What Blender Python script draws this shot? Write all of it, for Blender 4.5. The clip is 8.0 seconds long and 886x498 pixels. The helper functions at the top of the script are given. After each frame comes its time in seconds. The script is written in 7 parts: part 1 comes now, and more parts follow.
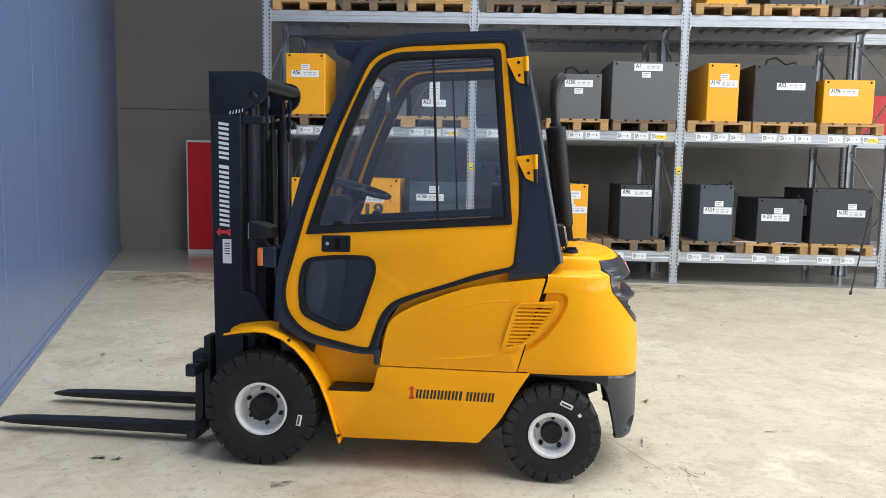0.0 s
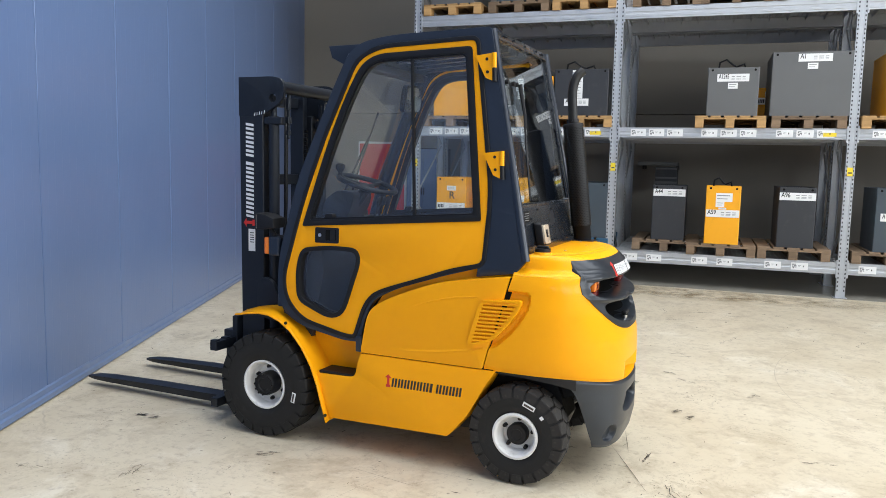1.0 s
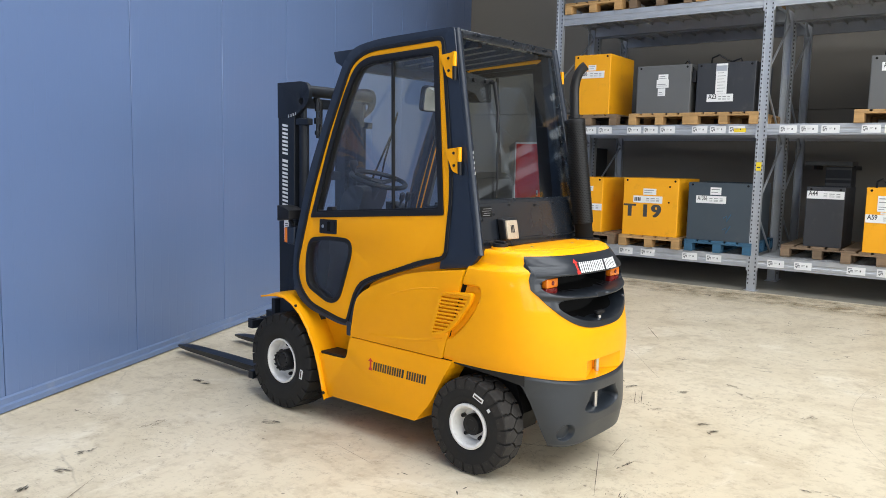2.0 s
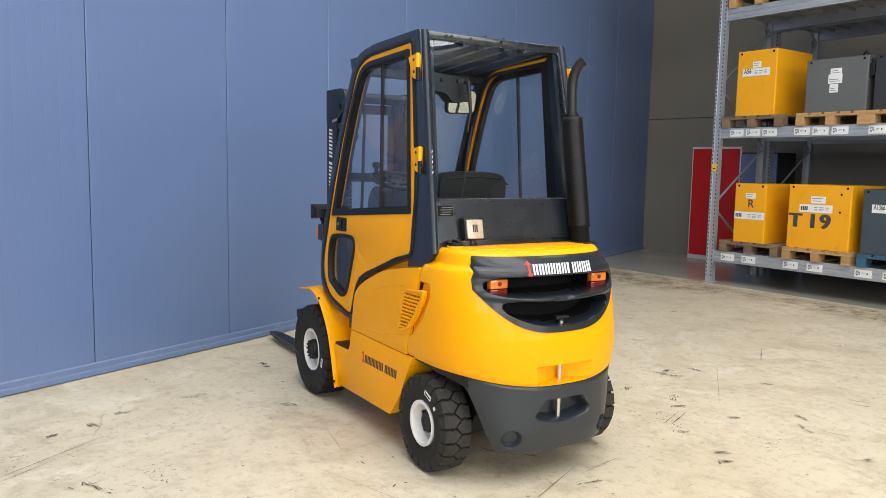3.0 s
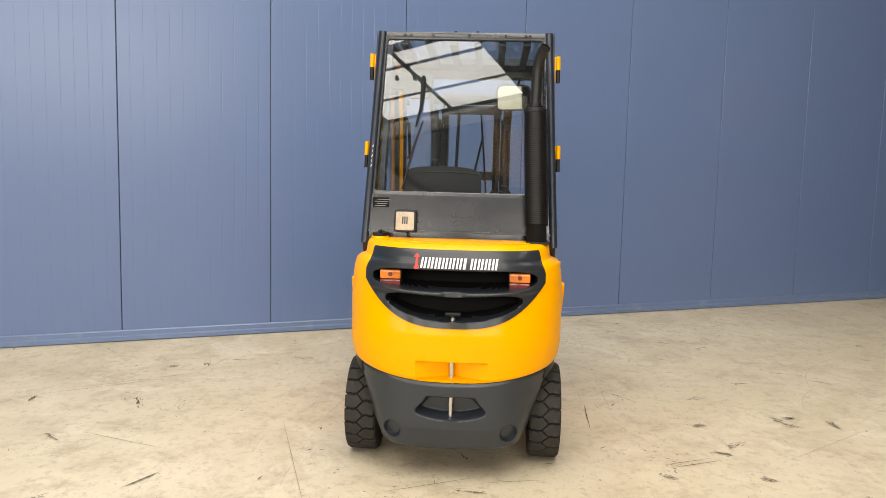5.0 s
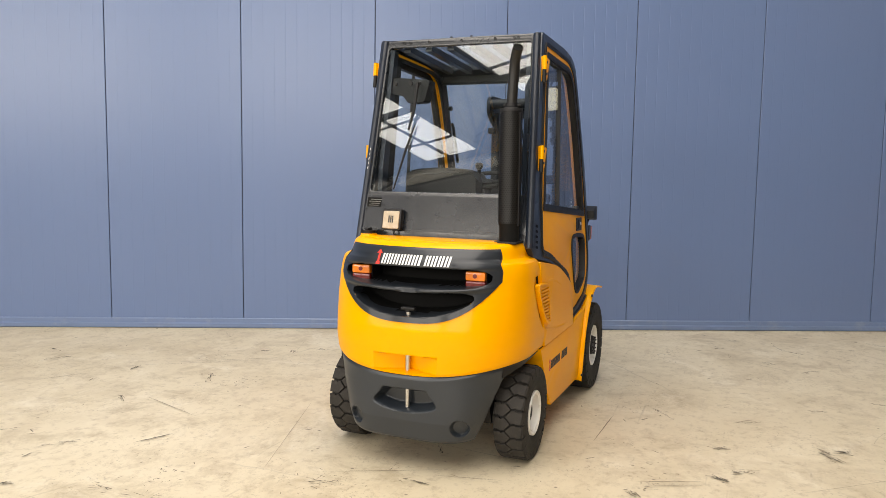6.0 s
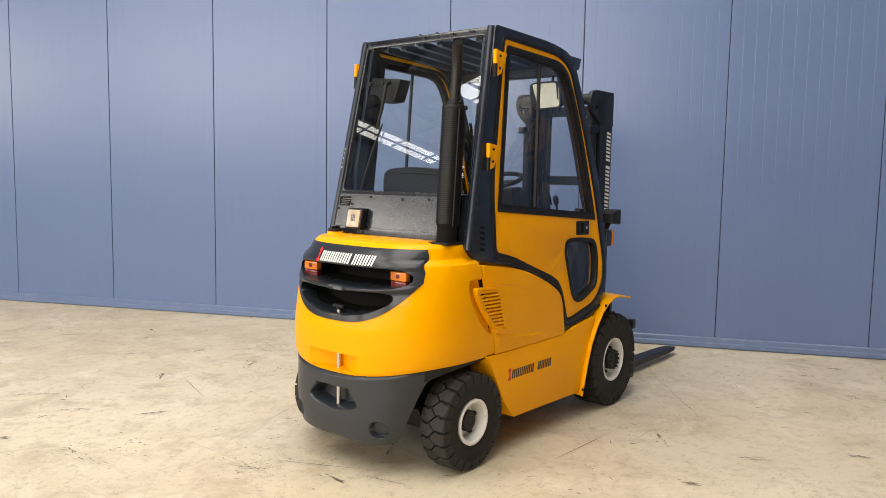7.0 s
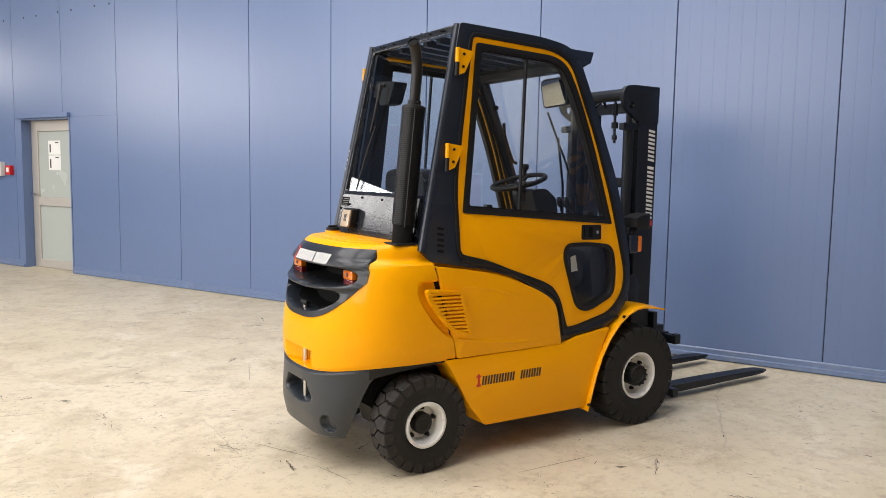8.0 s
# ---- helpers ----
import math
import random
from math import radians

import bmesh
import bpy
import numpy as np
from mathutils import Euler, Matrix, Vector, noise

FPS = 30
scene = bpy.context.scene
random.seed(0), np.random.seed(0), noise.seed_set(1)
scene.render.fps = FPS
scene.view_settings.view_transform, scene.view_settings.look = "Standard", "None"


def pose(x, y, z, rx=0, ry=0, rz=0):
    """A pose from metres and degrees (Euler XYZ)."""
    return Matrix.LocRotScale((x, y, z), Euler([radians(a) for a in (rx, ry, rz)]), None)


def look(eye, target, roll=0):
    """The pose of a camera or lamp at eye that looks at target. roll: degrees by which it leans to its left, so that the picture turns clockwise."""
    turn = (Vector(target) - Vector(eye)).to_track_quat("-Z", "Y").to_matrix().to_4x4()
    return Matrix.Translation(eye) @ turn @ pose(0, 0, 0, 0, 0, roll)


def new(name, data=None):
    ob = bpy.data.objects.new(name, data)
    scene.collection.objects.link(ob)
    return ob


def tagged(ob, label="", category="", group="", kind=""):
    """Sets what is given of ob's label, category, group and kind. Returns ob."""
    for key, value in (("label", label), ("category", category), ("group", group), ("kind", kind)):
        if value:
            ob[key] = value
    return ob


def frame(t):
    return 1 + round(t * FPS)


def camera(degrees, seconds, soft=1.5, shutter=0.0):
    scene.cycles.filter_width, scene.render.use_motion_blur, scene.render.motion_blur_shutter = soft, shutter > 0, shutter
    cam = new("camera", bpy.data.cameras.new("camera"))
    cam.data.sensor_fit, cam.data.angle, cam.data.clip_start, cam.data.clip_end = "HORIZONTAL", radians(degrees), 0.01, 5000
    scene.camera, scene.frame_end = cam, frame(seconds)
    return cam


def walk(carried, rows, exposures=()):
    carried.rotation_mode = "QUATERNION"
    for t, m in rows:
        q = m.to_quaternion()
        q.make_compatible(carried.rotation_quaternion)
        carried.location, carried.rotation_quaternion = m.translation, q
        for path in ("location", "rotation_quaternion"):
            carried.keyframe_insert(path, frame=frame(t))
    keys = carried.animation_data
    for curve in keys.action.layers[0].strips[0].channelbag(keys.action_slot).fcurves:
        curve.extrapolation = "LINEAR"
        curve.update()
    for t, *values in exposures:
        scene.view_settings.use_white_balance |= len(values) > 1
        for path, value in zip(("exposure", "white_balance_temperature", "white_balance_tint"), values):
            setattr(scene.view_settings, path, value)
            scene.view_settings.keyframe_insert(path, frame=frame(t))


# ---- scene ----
cam = camera(60.3, 8.0, 0.65)
PATH = [
    (0, (-0.12, -3.971, 1.457), (-0.35, -1.996, 1.245), 1.1),
    (0.5, (0.417, -3.906, 1.452), (-0.075, -1.979, 1.239), 1.2),
    (1, (1.045, -3.733, 1.458), (0.242, -1.914, 1.238), 1.3),
    (1.5, (1.596, -3.513, 1.447), (0.54, -1.829, 1.227), 1.2),
    (1.7, (1.818, -3.409, 1.464), (0.665, -1.79, 1.239), 1.3),
    (2.8, (2.888, -2.447, 1.432), (1.255, -1.313, 1.214), 1.0),
    (3, (3.028, -2.232, 1.437), (1.325, -1.205, 1.22), 1.1),
    (3.5, (3.292, -1.71, 1.431), (1.467, -0.922, 1.214), 1.0),
    (4, (3.528, -1.068, 1.425), (1.602, -0.574, 1.206), 1.1),
    (4.5, (3.668, -0.489, 1.4), (1.69, -0.283, 1.189), 1.1),
    (4.7, (3.696, -0.241, 1.42), (1.709, -0.161, 1.204), 1.3),
    (5.8, (3.614, 1.205, 1.377), (1.73, 0.562, 1.18), 1.0),
    (6, (3.52, 1.449, 1.383), (1.677, 0.696, 1.185), 0.9),
    (6.5, (3.24, 2.01, 1.387), (1.519, 1.01, 1.188), 1.0),
    (7, (2.779, 2.572, 1.375), (1.237, 1.313, 1.181), 1.0),
    (7.5, (2.342, 3.004, 1.373), (0.987, 1.545, 1.179), 1.0),
    (8, (1.822, 3.403, 1.381), (0.731, 1.738, 1.187), 0.9),
]
EXPOSURES = [(0, -0.05, 5950, 9), (1.5, 0.00, 6050, 9), (3, -0.04, 6450, 9), (4.5, -0.13, 7150, 10), (6.5, -0.17, 7250, 12), (8, -0.12, 6700, 13)]
walk(cam, [(t, look(eye, target, roll)) for t, eye, target, roll in PATH], EXPOSURES)

# ---- world, sun, large lights ----
WALL_O = Vector((-2.424, -1.639, 0))         # a point at the foot of the blue wall
WALL_U = Vector((-0.4252, 0.9051, 0))        # along the blue wall, towards the racks
WALL_N = Vector((0.9051, 0.4252, 0))         # into the hall
ROOF = 7.0
CORNERS = [Vector((-7.005, 8.08, 0)), Vector((15.0, 10.95, 0)), Vector((18.75, -9.5, 0)), Vector((4.38, -16.12, 0))]


def wall_point(s, n, z=0.0):
    return WALL_O + WALL_U * s + WALL_N * n + Vector((0, 0, z))


world = bpy.data.worlds.new("daylight")
scene.world = world
world.use_nodes = True
sky = world.node_tree.nodes.new("ShaderNodeTexSky")
sky.sky_type, sky.sun_disc, sky.sun_elevation, sky.sun_rotation = "NISHITA", False, radians(40), radians(110)
world.node_tree.links.new(sky.outputs[0], world.node_tree.nodes["Background"].inputs[0])
world.node_tree.nodes["Background"].inputs[1].default_value = 0.1

# the first strip is unseen, added to light the racks
SKYLIGHTS = ((4.2, 5.4, 1.6, 5.2), (-1.85, 2.1, 0.6, 12.0), (-6.1, -3.0, 2.6, 12.0), (-10.6, -8.8, 7.4, 11.8), (-15.6, -14.2, 5.6, 11.8))   # roof lights: from and to along the blue wall, from and to away from it
SKYLIGHT_WATTS, WINDOW_WATTS = 19.5, 28.0    # per square metre of roof light and of window
# the last two are unseen, added to brighten the blue wall's south end
WINDOWS = ((2.8, 6.2), (6.6, 10.0), (12.2, 15.8), (16.2, 19.8))           # high window bands in the far wall: from and to along it
WINDOW_LOW, WINDOW_HIGH = 2.9, 6.5


def daylight(name, centre, along, down, size, watts, colour):
    """An area lamp in an opening, standing in for the sky behind it."""
    lamp = bpy.data.lights.new(name, "AREA")
    lamp.shape, lamp.size, lamp.size_y, lamp.energy, lamp.color = "RECTANGLE", size[0], size[1], watts, colour
    ob = new(name, lamp)
    z = -Vector(down).normalized()
    x = Vector(along).normalized()
    y = z.cross(x)
    ob.matrix_world = Matrix.Translation(centre) @ Matrix((x, y, z)).transposed().to_4x4()
    return ob


for start, end, near, far in SKYLIGHTS:
    size = (far - near, end - start)
    daylight("roof_light_sky", wall_point((start + end) / 2, (near + far) / 2, ROOF + 0.05), WALL_N, (0, 0, -1), size, SKYLIGHT_WATTS * size[0] * size[1], (1.0, 0.985, 0.96))


east = (CORNERS[2] - CORNERS[1]).normalized()
east_in = Vector((east.y, -east.x, 0)) if Vector((east.y, -east.x, 0)).dot(CORNERS[1]) < 0 else Vector((-east.y, east.x, 0))
for start, end in WINDOWS:
    daylight("window_sky", CORNERS[1] + east * (start + end) / 2 - east_in * 0.12 + Vector((0, 0, (WINDOW_LOW + WINDOW_HIGH) / 2)), east, east_in, (end - start, WINDOW_HIGH - WINDOW_LOW), WINDOW_WATTS * (end - start) * (WINDOW_HIGH - WINDOW_LOW), (1.0, 0.985, 0.96))


south = (CORNERS[3] - CORNERS[2]).normalized()
south_in = Vector((south.y, -south.x, 0)) if Vector((south.y, -south.x, 0)).dot(CORNERS[2]) < 0 else Vector((-south.y, south.x, 0))
# the first two are unseen, added as fill for the truck's left side
SOUTH_WINDOWS = ((1.5, 4.7, 2.6, 5.4), (5.1, 8.3, 2.6, 5.4), (11.3, 14.3, 3.3, 4.1))   # windows in the south wall: from and to along it, low and high
for start, end, low, high in SOUTH_WINDOWS:
    daylight("window_sky", CORNERS[2] + south * (start + end) / 2 - south_in * 0.12 + Vector((0, 0, (low + high) / 2)), south, south_in, (end - start, high - low), WINDOW_WATTS * (end - start) * (high - low), (1.0, 0.985, 0.96))


# ---- materials ----
def shader(name):
    m = bpy.data.materials.new(name)
    m.use_nodes = True
    t = m.node_tree
    return m, t, t.nodes["Principled BSDF"], t.nodes, t.links


def paint(name, colour, rough=0.5, metal=0.0, vary=0.08, scale=6.0, fine=90.0, bump=0.03, dirt=None, dirt_amount=0.0, coat=0.0, spread=0.1, stretch=(1, 1, 1), per_piece=0.0, specular=0.5, coat_rough=0.05, hall=False):
    """A painted, cast or sawn surface: two scales of tone, uneven gloss, fine relief and optional dirt."""
    m, t, bsdf, nodes, links = shader(name)
    coord = nodes.new("ShaderNodeTexCoord")
    mapping = nodes.new("ShaderNodeMapping")
    mapping.inputs["Scale"].default_value = stretch
    links.new(nodes.new("ShaderNodeNewGeometry").outputs["Position"] if hall else coord.outputs["Object"], mapping.inputs[0])
    big, small = nodes.new("ShaderNodeTexNoise"), nodes.new("ShaderNodeTexNoise")
    big.inputs["Scale"].default_value, big.inputs["Detail"].default_value = scale, 6
    small.inputs["Scale"].default_value, small.inputs["Detail"].default_value = fine, 3
    for n in (big, small):
        links.new(mapping.outputs[0], n.inputs["Vector"])
    tone = nodes.new("ShaderNodeMix")
    tone.data_type = "RGBA"
    tone.inputs["A"].default_value = (*[max(0, c * (1 - vary)) for c in colour], 1)
    tone.inputs["B"].default_value = (*[min(1, c * (1 + vary)) for c in colour], 1)
    links.new(big.outputs["Fac"], tone.inputs["Factor"])
    out = tone.outputs["Result"]
    if dirt:
        ramp = nodes.new("ShaderNodeValToRGB")
        ramp.color_ramp.elements[0].position, ramp.color_ramp.elements[1].position = 0.55, 0.75
        grime = nodes.new("ShaderNodeTexNoise")
        grime.inputs["Scale"].default_value, grime.inputs["Detail"].default_value, grime.inputs["Roughness"].default_value = scale * 1.7, 9, 0.7
        links.new(mapping.outputs[0], grime.inputs["Vector"])
        links.new(grime.outputs["Fac"], ramp.inputs[0])
        amount = nodes.new("ShaderNodeMath")
        amount.operation = "MULTIPLY"
        amount.inputs[1].default_value = dirt_amount
        links.new(ramp.outputs[0], amount.inputs[0])
        mix = nodes.new("ShaderNodeMix")
        mix.data_type = "RGBA"
        links.new(amount.outputs[0], mix.inputs["Factor"])
        links.new(out, mix.inputs["A"])
        mix.inputs["B"].default_value = (*dirt, 1)
        out = mix.outputs["Result"]
    if per_piece:
        info = nodes.new("ShaderNodeObjectInfo")
        hsv = nodes.new("ShaderNodeHueSaturation")
        span = nodes.new("ShaderNodeMapRange")
        span.inputs["To Min"].default_value, span.inputs["To Max"].default_value = 1 - per_piece, 1 + per_piece
        links.new(info.outputs["Random"], span.inputs["Value"])
        links.new(span.outputs[0], hsv.inputs["Value"])
        links.new(out, hsv.inputs["Color"])
        out = hsv.outputs[0]
    links.new(out, bsdf.inputs["Base Color"])
    gloss = nodes.new("ShaderNodeMapRange")
    gloss.inputs["To Min"].default_value, gloss.inputs["To Max"].default_value = max(0.02, rough - spread), min(1, rough + spread)
    links.new(big.outputs["Fac"], gloss.inputs["Value"])
    links.new(gloss.outputs[0], bsdf.inputs["Roughness"])
    bsdf.inputs["Metallic"].default_value = metal
    bsdf.inputs["Specular IOR Level"].default_value = specular
    bsdf.inputs["Coat Weight"].default_value = coat
    bsdf.inputs["Coat Roughness"].default_value = coat_rough
    if bump:
        relief = nodes.new("ShaderNodeBump")
        relief.inputs["Strength"].default_value, relief.inputs["Distance"].default_value = bump, 0.01
        links.new(small.outputs["Fac"], relief.inputs["Height"])
        links.new(relief.outputs[0], bsdf.inputs["Normal"])
    return m


def glass_sheet(name, tint, gain=1.0):
    """A thin clean pane: clear, tinted, its mirror gloss rising towards grazing views."""
    m, t, bsdf, nodes, links = shader(name)
    nodes.remove(bsdf)
    clear, gloss, mix, facing = nodes.new("ShaderNodeBsdfTransparent"), nodes.new("ShaderNodeBsdfGlossy"), nodes.new("ShaderNodeMixShader"), nodes.new("ShaderNodeLayerWeight")
    clear.inputs[0].default_value = (*tint, 1)
    gloss.inputs["Roughness"].default_value = 0.0
    facing.inputs["Blend"].default_value = 0.5
    steep, span = nodes.new("ShaderNodeMath"), nodes.new("ShaderNodeMapRange")
    steep.operation, steep.inputs[1].default_value = "POWER", 5.0
    span.inputs["To Min"].default_value, span.inputs["To Max"].default_value = 0.045 * gain, 1.0
    links.new(facing.outputs["Facing"], steep.inputs[0])
    links.new(steep.outputs[0], span.inputs["Value"])
    links.new(span.outputs[0], mix.inputs[0])
    links.new(clear.outputs[0], mix.inputs[1])
    links.new(gloss.outputs[0], mix.inputs[2])
    links.new(mix.outputs[0], nodes["Material Output"].inputs[0])
    return m


def stain(name, colour, amount, scale):
    """A thin film of dirt that fades out raggedly towards its edges."""
    m, t, bsdf, nodes, links = shader(name)
    coord = nodes.new("ShaderNodeTexCoord")
    grain, ramp = nodes.new("ShaderNodeTexNoise"), nodes.new("ShaderNodeMapRange")
    grain.inputs["Scale"].default_value, grain.inputs["Detail"].default_value, grain.inputs["Roughness"].default_value = scale, 9, 0.7
    links.new(coord.outputs["Object"], grain.inputs["Vector"])
    ramp.inputs["From Min"].default_value, ramp.inputs["From Max"].default_value = 0.42, 0.62
    links.new(grain.outputs["Fac"], ramp.inputs["Value"])
    centre, ball, edge = nodes.new("ShaderNodeMapping"), nodes.new("ShaderNodeTexGradient"), nodes.new("ShaderNodeMapRange")
    centre.inputs["Location"].default_value, centre.inputs["Scale"].default_value = (-1, -1, 0), (2, 2, 0)
    ball.gradient_type = "SPHERICAL"
    links.new(coord.outputs["Generated"], centre.inputs[0])
    links.new(centre.outputs[0], ball.inputs[0])
    edge.inputs["From Max"].default_value, edge.inputs["To Max"].default_value = 0.5, amount
    links.new(ball.outputs["Fac"], edge.inputs["Value"])
    both = nodes.new("ShaderNodeMath")
    both.operation = "MULTIPLY"
    links.new(ramp.outputs[0], both.inputs[0])
    links.new(edge.outputs[0], both.inputs[1])
    links.new(both.outputs[0], bsdf.inputs["Alpha"])
    bsdf.inputs["Base Color"].default_value = (*colour, 1)
    bsdf.inputs["Roughness"].default_value = 0.6
    return m


def concrete():
    """A worn, sealed hall floor: warm grey patches, fine specks, cracks and dull scuffed zones."""
    m, t, bsdf, nodes, links = shader("floor_concrete")
    coord = nodes.new("ShaderNodeTexCoord")

    def noise_at(scale, detail=6, rough=0.6, warp=0.0):
        n = nodes.new("ShaderNodeTexNoise")
        n.inputs["Scale"].default_value, n.inputs["Detail"].default_value, n.inputs["Roughness"].default_value = scale, detail, rough
        n.inputs["Distortion"].default_value = warp
        links.new(coord.outputs["Object"], n.inputs["Vector"])
        return n.outputs["Fac"]

    def ramp(value, a, b):
        r = nodes.new("ShaderNodeMapRange")
        r.inputs["From Min"].default_value, r.inputs["From Max"].default_value = a, b
        links.new(value, r.inputs["Value"])
        return r.outputs[0]

    def blend(fac, a, b):
        x = nodes.new("ShaderNodeMix")
        x.data_type = "RGBA"
        links.new(fac, x.inputs["Factor"])
        for key, v in (("A", a), ("B", b)):
            if isinstance(v, tuple):
                x.inputs[key].default_value = (*v, 1)
            else:
                links.new(v, x.inputs[key])
        return x.outputs["Result"]

    def times(a, k):
        x = nodes.new("ShaderNodeMath")
        x.operation = "MULTIPLY"
        links.new(a, x.inputs[0])
        x.inputs[1].default_value = k
        return x.outputs[0]

    def streaky(turn, scale, rough=0.7):
        """Noise drawn out along one way, for drag marks."""
        mp = nodes.new("ShaderNodeMapping")
        mp.inputs["Rotation"].default_value = (0, 0, turn)
        mp.inputs["Scale"].default_value = (scale * 0.06, scale, 1)
        n = nodes.new("ShaderNodeTexNoise")
        n.inputs["Scale"].default_value, n.inputs["Detail"].default_value, n.inputs["Roughness"].default_value = 1.0, 6, rough
        links.new(coord.outputs["Object"], mp.inputs[0])
        links.new(mp.outputs[0], n.inputs["Vector"])
        return n.outputs["Fac"]

    def both(a, b):
        x = nodes.new("ShaderNodeMath")
        x.operation = "MULTIPLY"
        links.new(a, x.inputs[0])
        links.new(b, x.inputs[1])
        return x.outputs[0]

    base = blend(ramp(noise_at(0.45, 5, 0.6, 0.6), 0.3, 0.7), (0.56, 0.480, 0.335), (0.69, 0.615, 0.465))
    base = blend(times(ramp(noise_at(1.1, 7, 0.7, 0.8), 0.48, 0.66), 0.55), base, (0.47, 0.39, 0.26))
    base = blend(times(ramp(noise_at(3.2, 9, 0.75, 0.4), 0.50, 0.64), 0.6), base, (0.40, 0.325, 0.215))
    base = blend(times(ramp(noise_at(1.3, 9, 0.75, 1.2), 0.54, 0.66), 0.6), base, (0.74, 0.68, 0.55))
    base = blend(times(ramp(noise_at(16, 9, 0.75), 0.52, 0.66), 0.6), base, (0.36, 0.29, 0.195))
    base = blend(times(both(ramp(streaky(0.5, 26), 0.60, 0.72), ramp(noise_at(0.8, 4), 0.45, 0.6)), 0.6), base, (0.28, 0.235, 0.17))
    base = blend(times(both(ramp(streaky(-0.9, 34), 0.61, 0.72), ramp(noise_at(1.0, 4, 0.6, 0.5), 0.5, 0.62)), 0.6), base, (0.26, 0.22, 0.16))
    base = blend(times(both(ramp(noise_at(60, 5, 0.75), 0.58, 0.64), ramp(noise_at(2.0, 5, 0.7), 0.46, 0.62)), 0.85), base, (0.15, 0.12, 0.085))
    spots = nodes.new("ShaderNodeTexVoronoi")
    spots.inputs["Scale"].default_value = 9.0
    links.new(coord.outputs["Object"], spots.inputs["Vector"])
    base = blend(times(both(ramp(spots.outputs["Distance"], 0.085, 0.05), ramp(noise_at(5.0, 6, 0.7), 0.50, 0.56)), 0.8), base, (0.16, 0.125, 0.09))
    crack = nodes.new("ShaderNodeTexVoronoi")
    crack.feature = "DISTANCE_TO_EDGE"
    crack.inputs["Scale"].default_value = 0.33
    warp = nodes.new("ShaderNodeMix")
    warp.data_type = "VECTOR"
    warp.inputs["Factor"].default_value = 0.12
    wn = nodes.new("ShaderNodeTexNoise")
    wn.inputs["Scale"].default_value, wn.inputs["Detail"].default_value = 2.5, 6
    links.new(coord.outputs["Object"], wn.inputs["Vector"])
    links.new(coord.outputs["Object"], warp.inputs["A"])
    links.new(wn.outputs["Color"], warp.inputs["B"])
    links.new(warp.outputs["Result"], crack.inputs["Vector"])
    near = ramp(crack.outputs["Distance"], 0.0022, 0.0)
    gate = ramp(noise_at(0.9, 3), 0.50, 0.58)
    line = nodes.new("ShaderNodeMath")
    line.operation = "MULTIPLY"
    links.new(near, line.inputs[0])
    links.new(gate, line.inputs[1])
    base = blend(times(line.outputs[0], 0.3), base, (0.16, 0.13, 0.10))
    links.new(base, bsdf.inputs["Base Color"])
    r = nodes.new("ShaderNodeMapRange")
    r.inputs["To Min"].default_value, r.inputs["To Max"].default_value = 0.34, 0.68
    links.new(noise_at(1.7, 7, 0.65), r.inputs["Value"])
    links.new(r.outputs[0], bsdf.inputs["Roughness"])
    bmp = nodes.new("ShaderNodeBump")
    bmp.inputs["Strength"].default_value, bmp.inputs["Distance"].default_value = 0.12, 0.01
    links.new(noise_at(30, 6, 0.6), bmp.inputs["Height"])
    links.new(bmp.outputs[0], bsdf.inputs["Normal"])
    return m


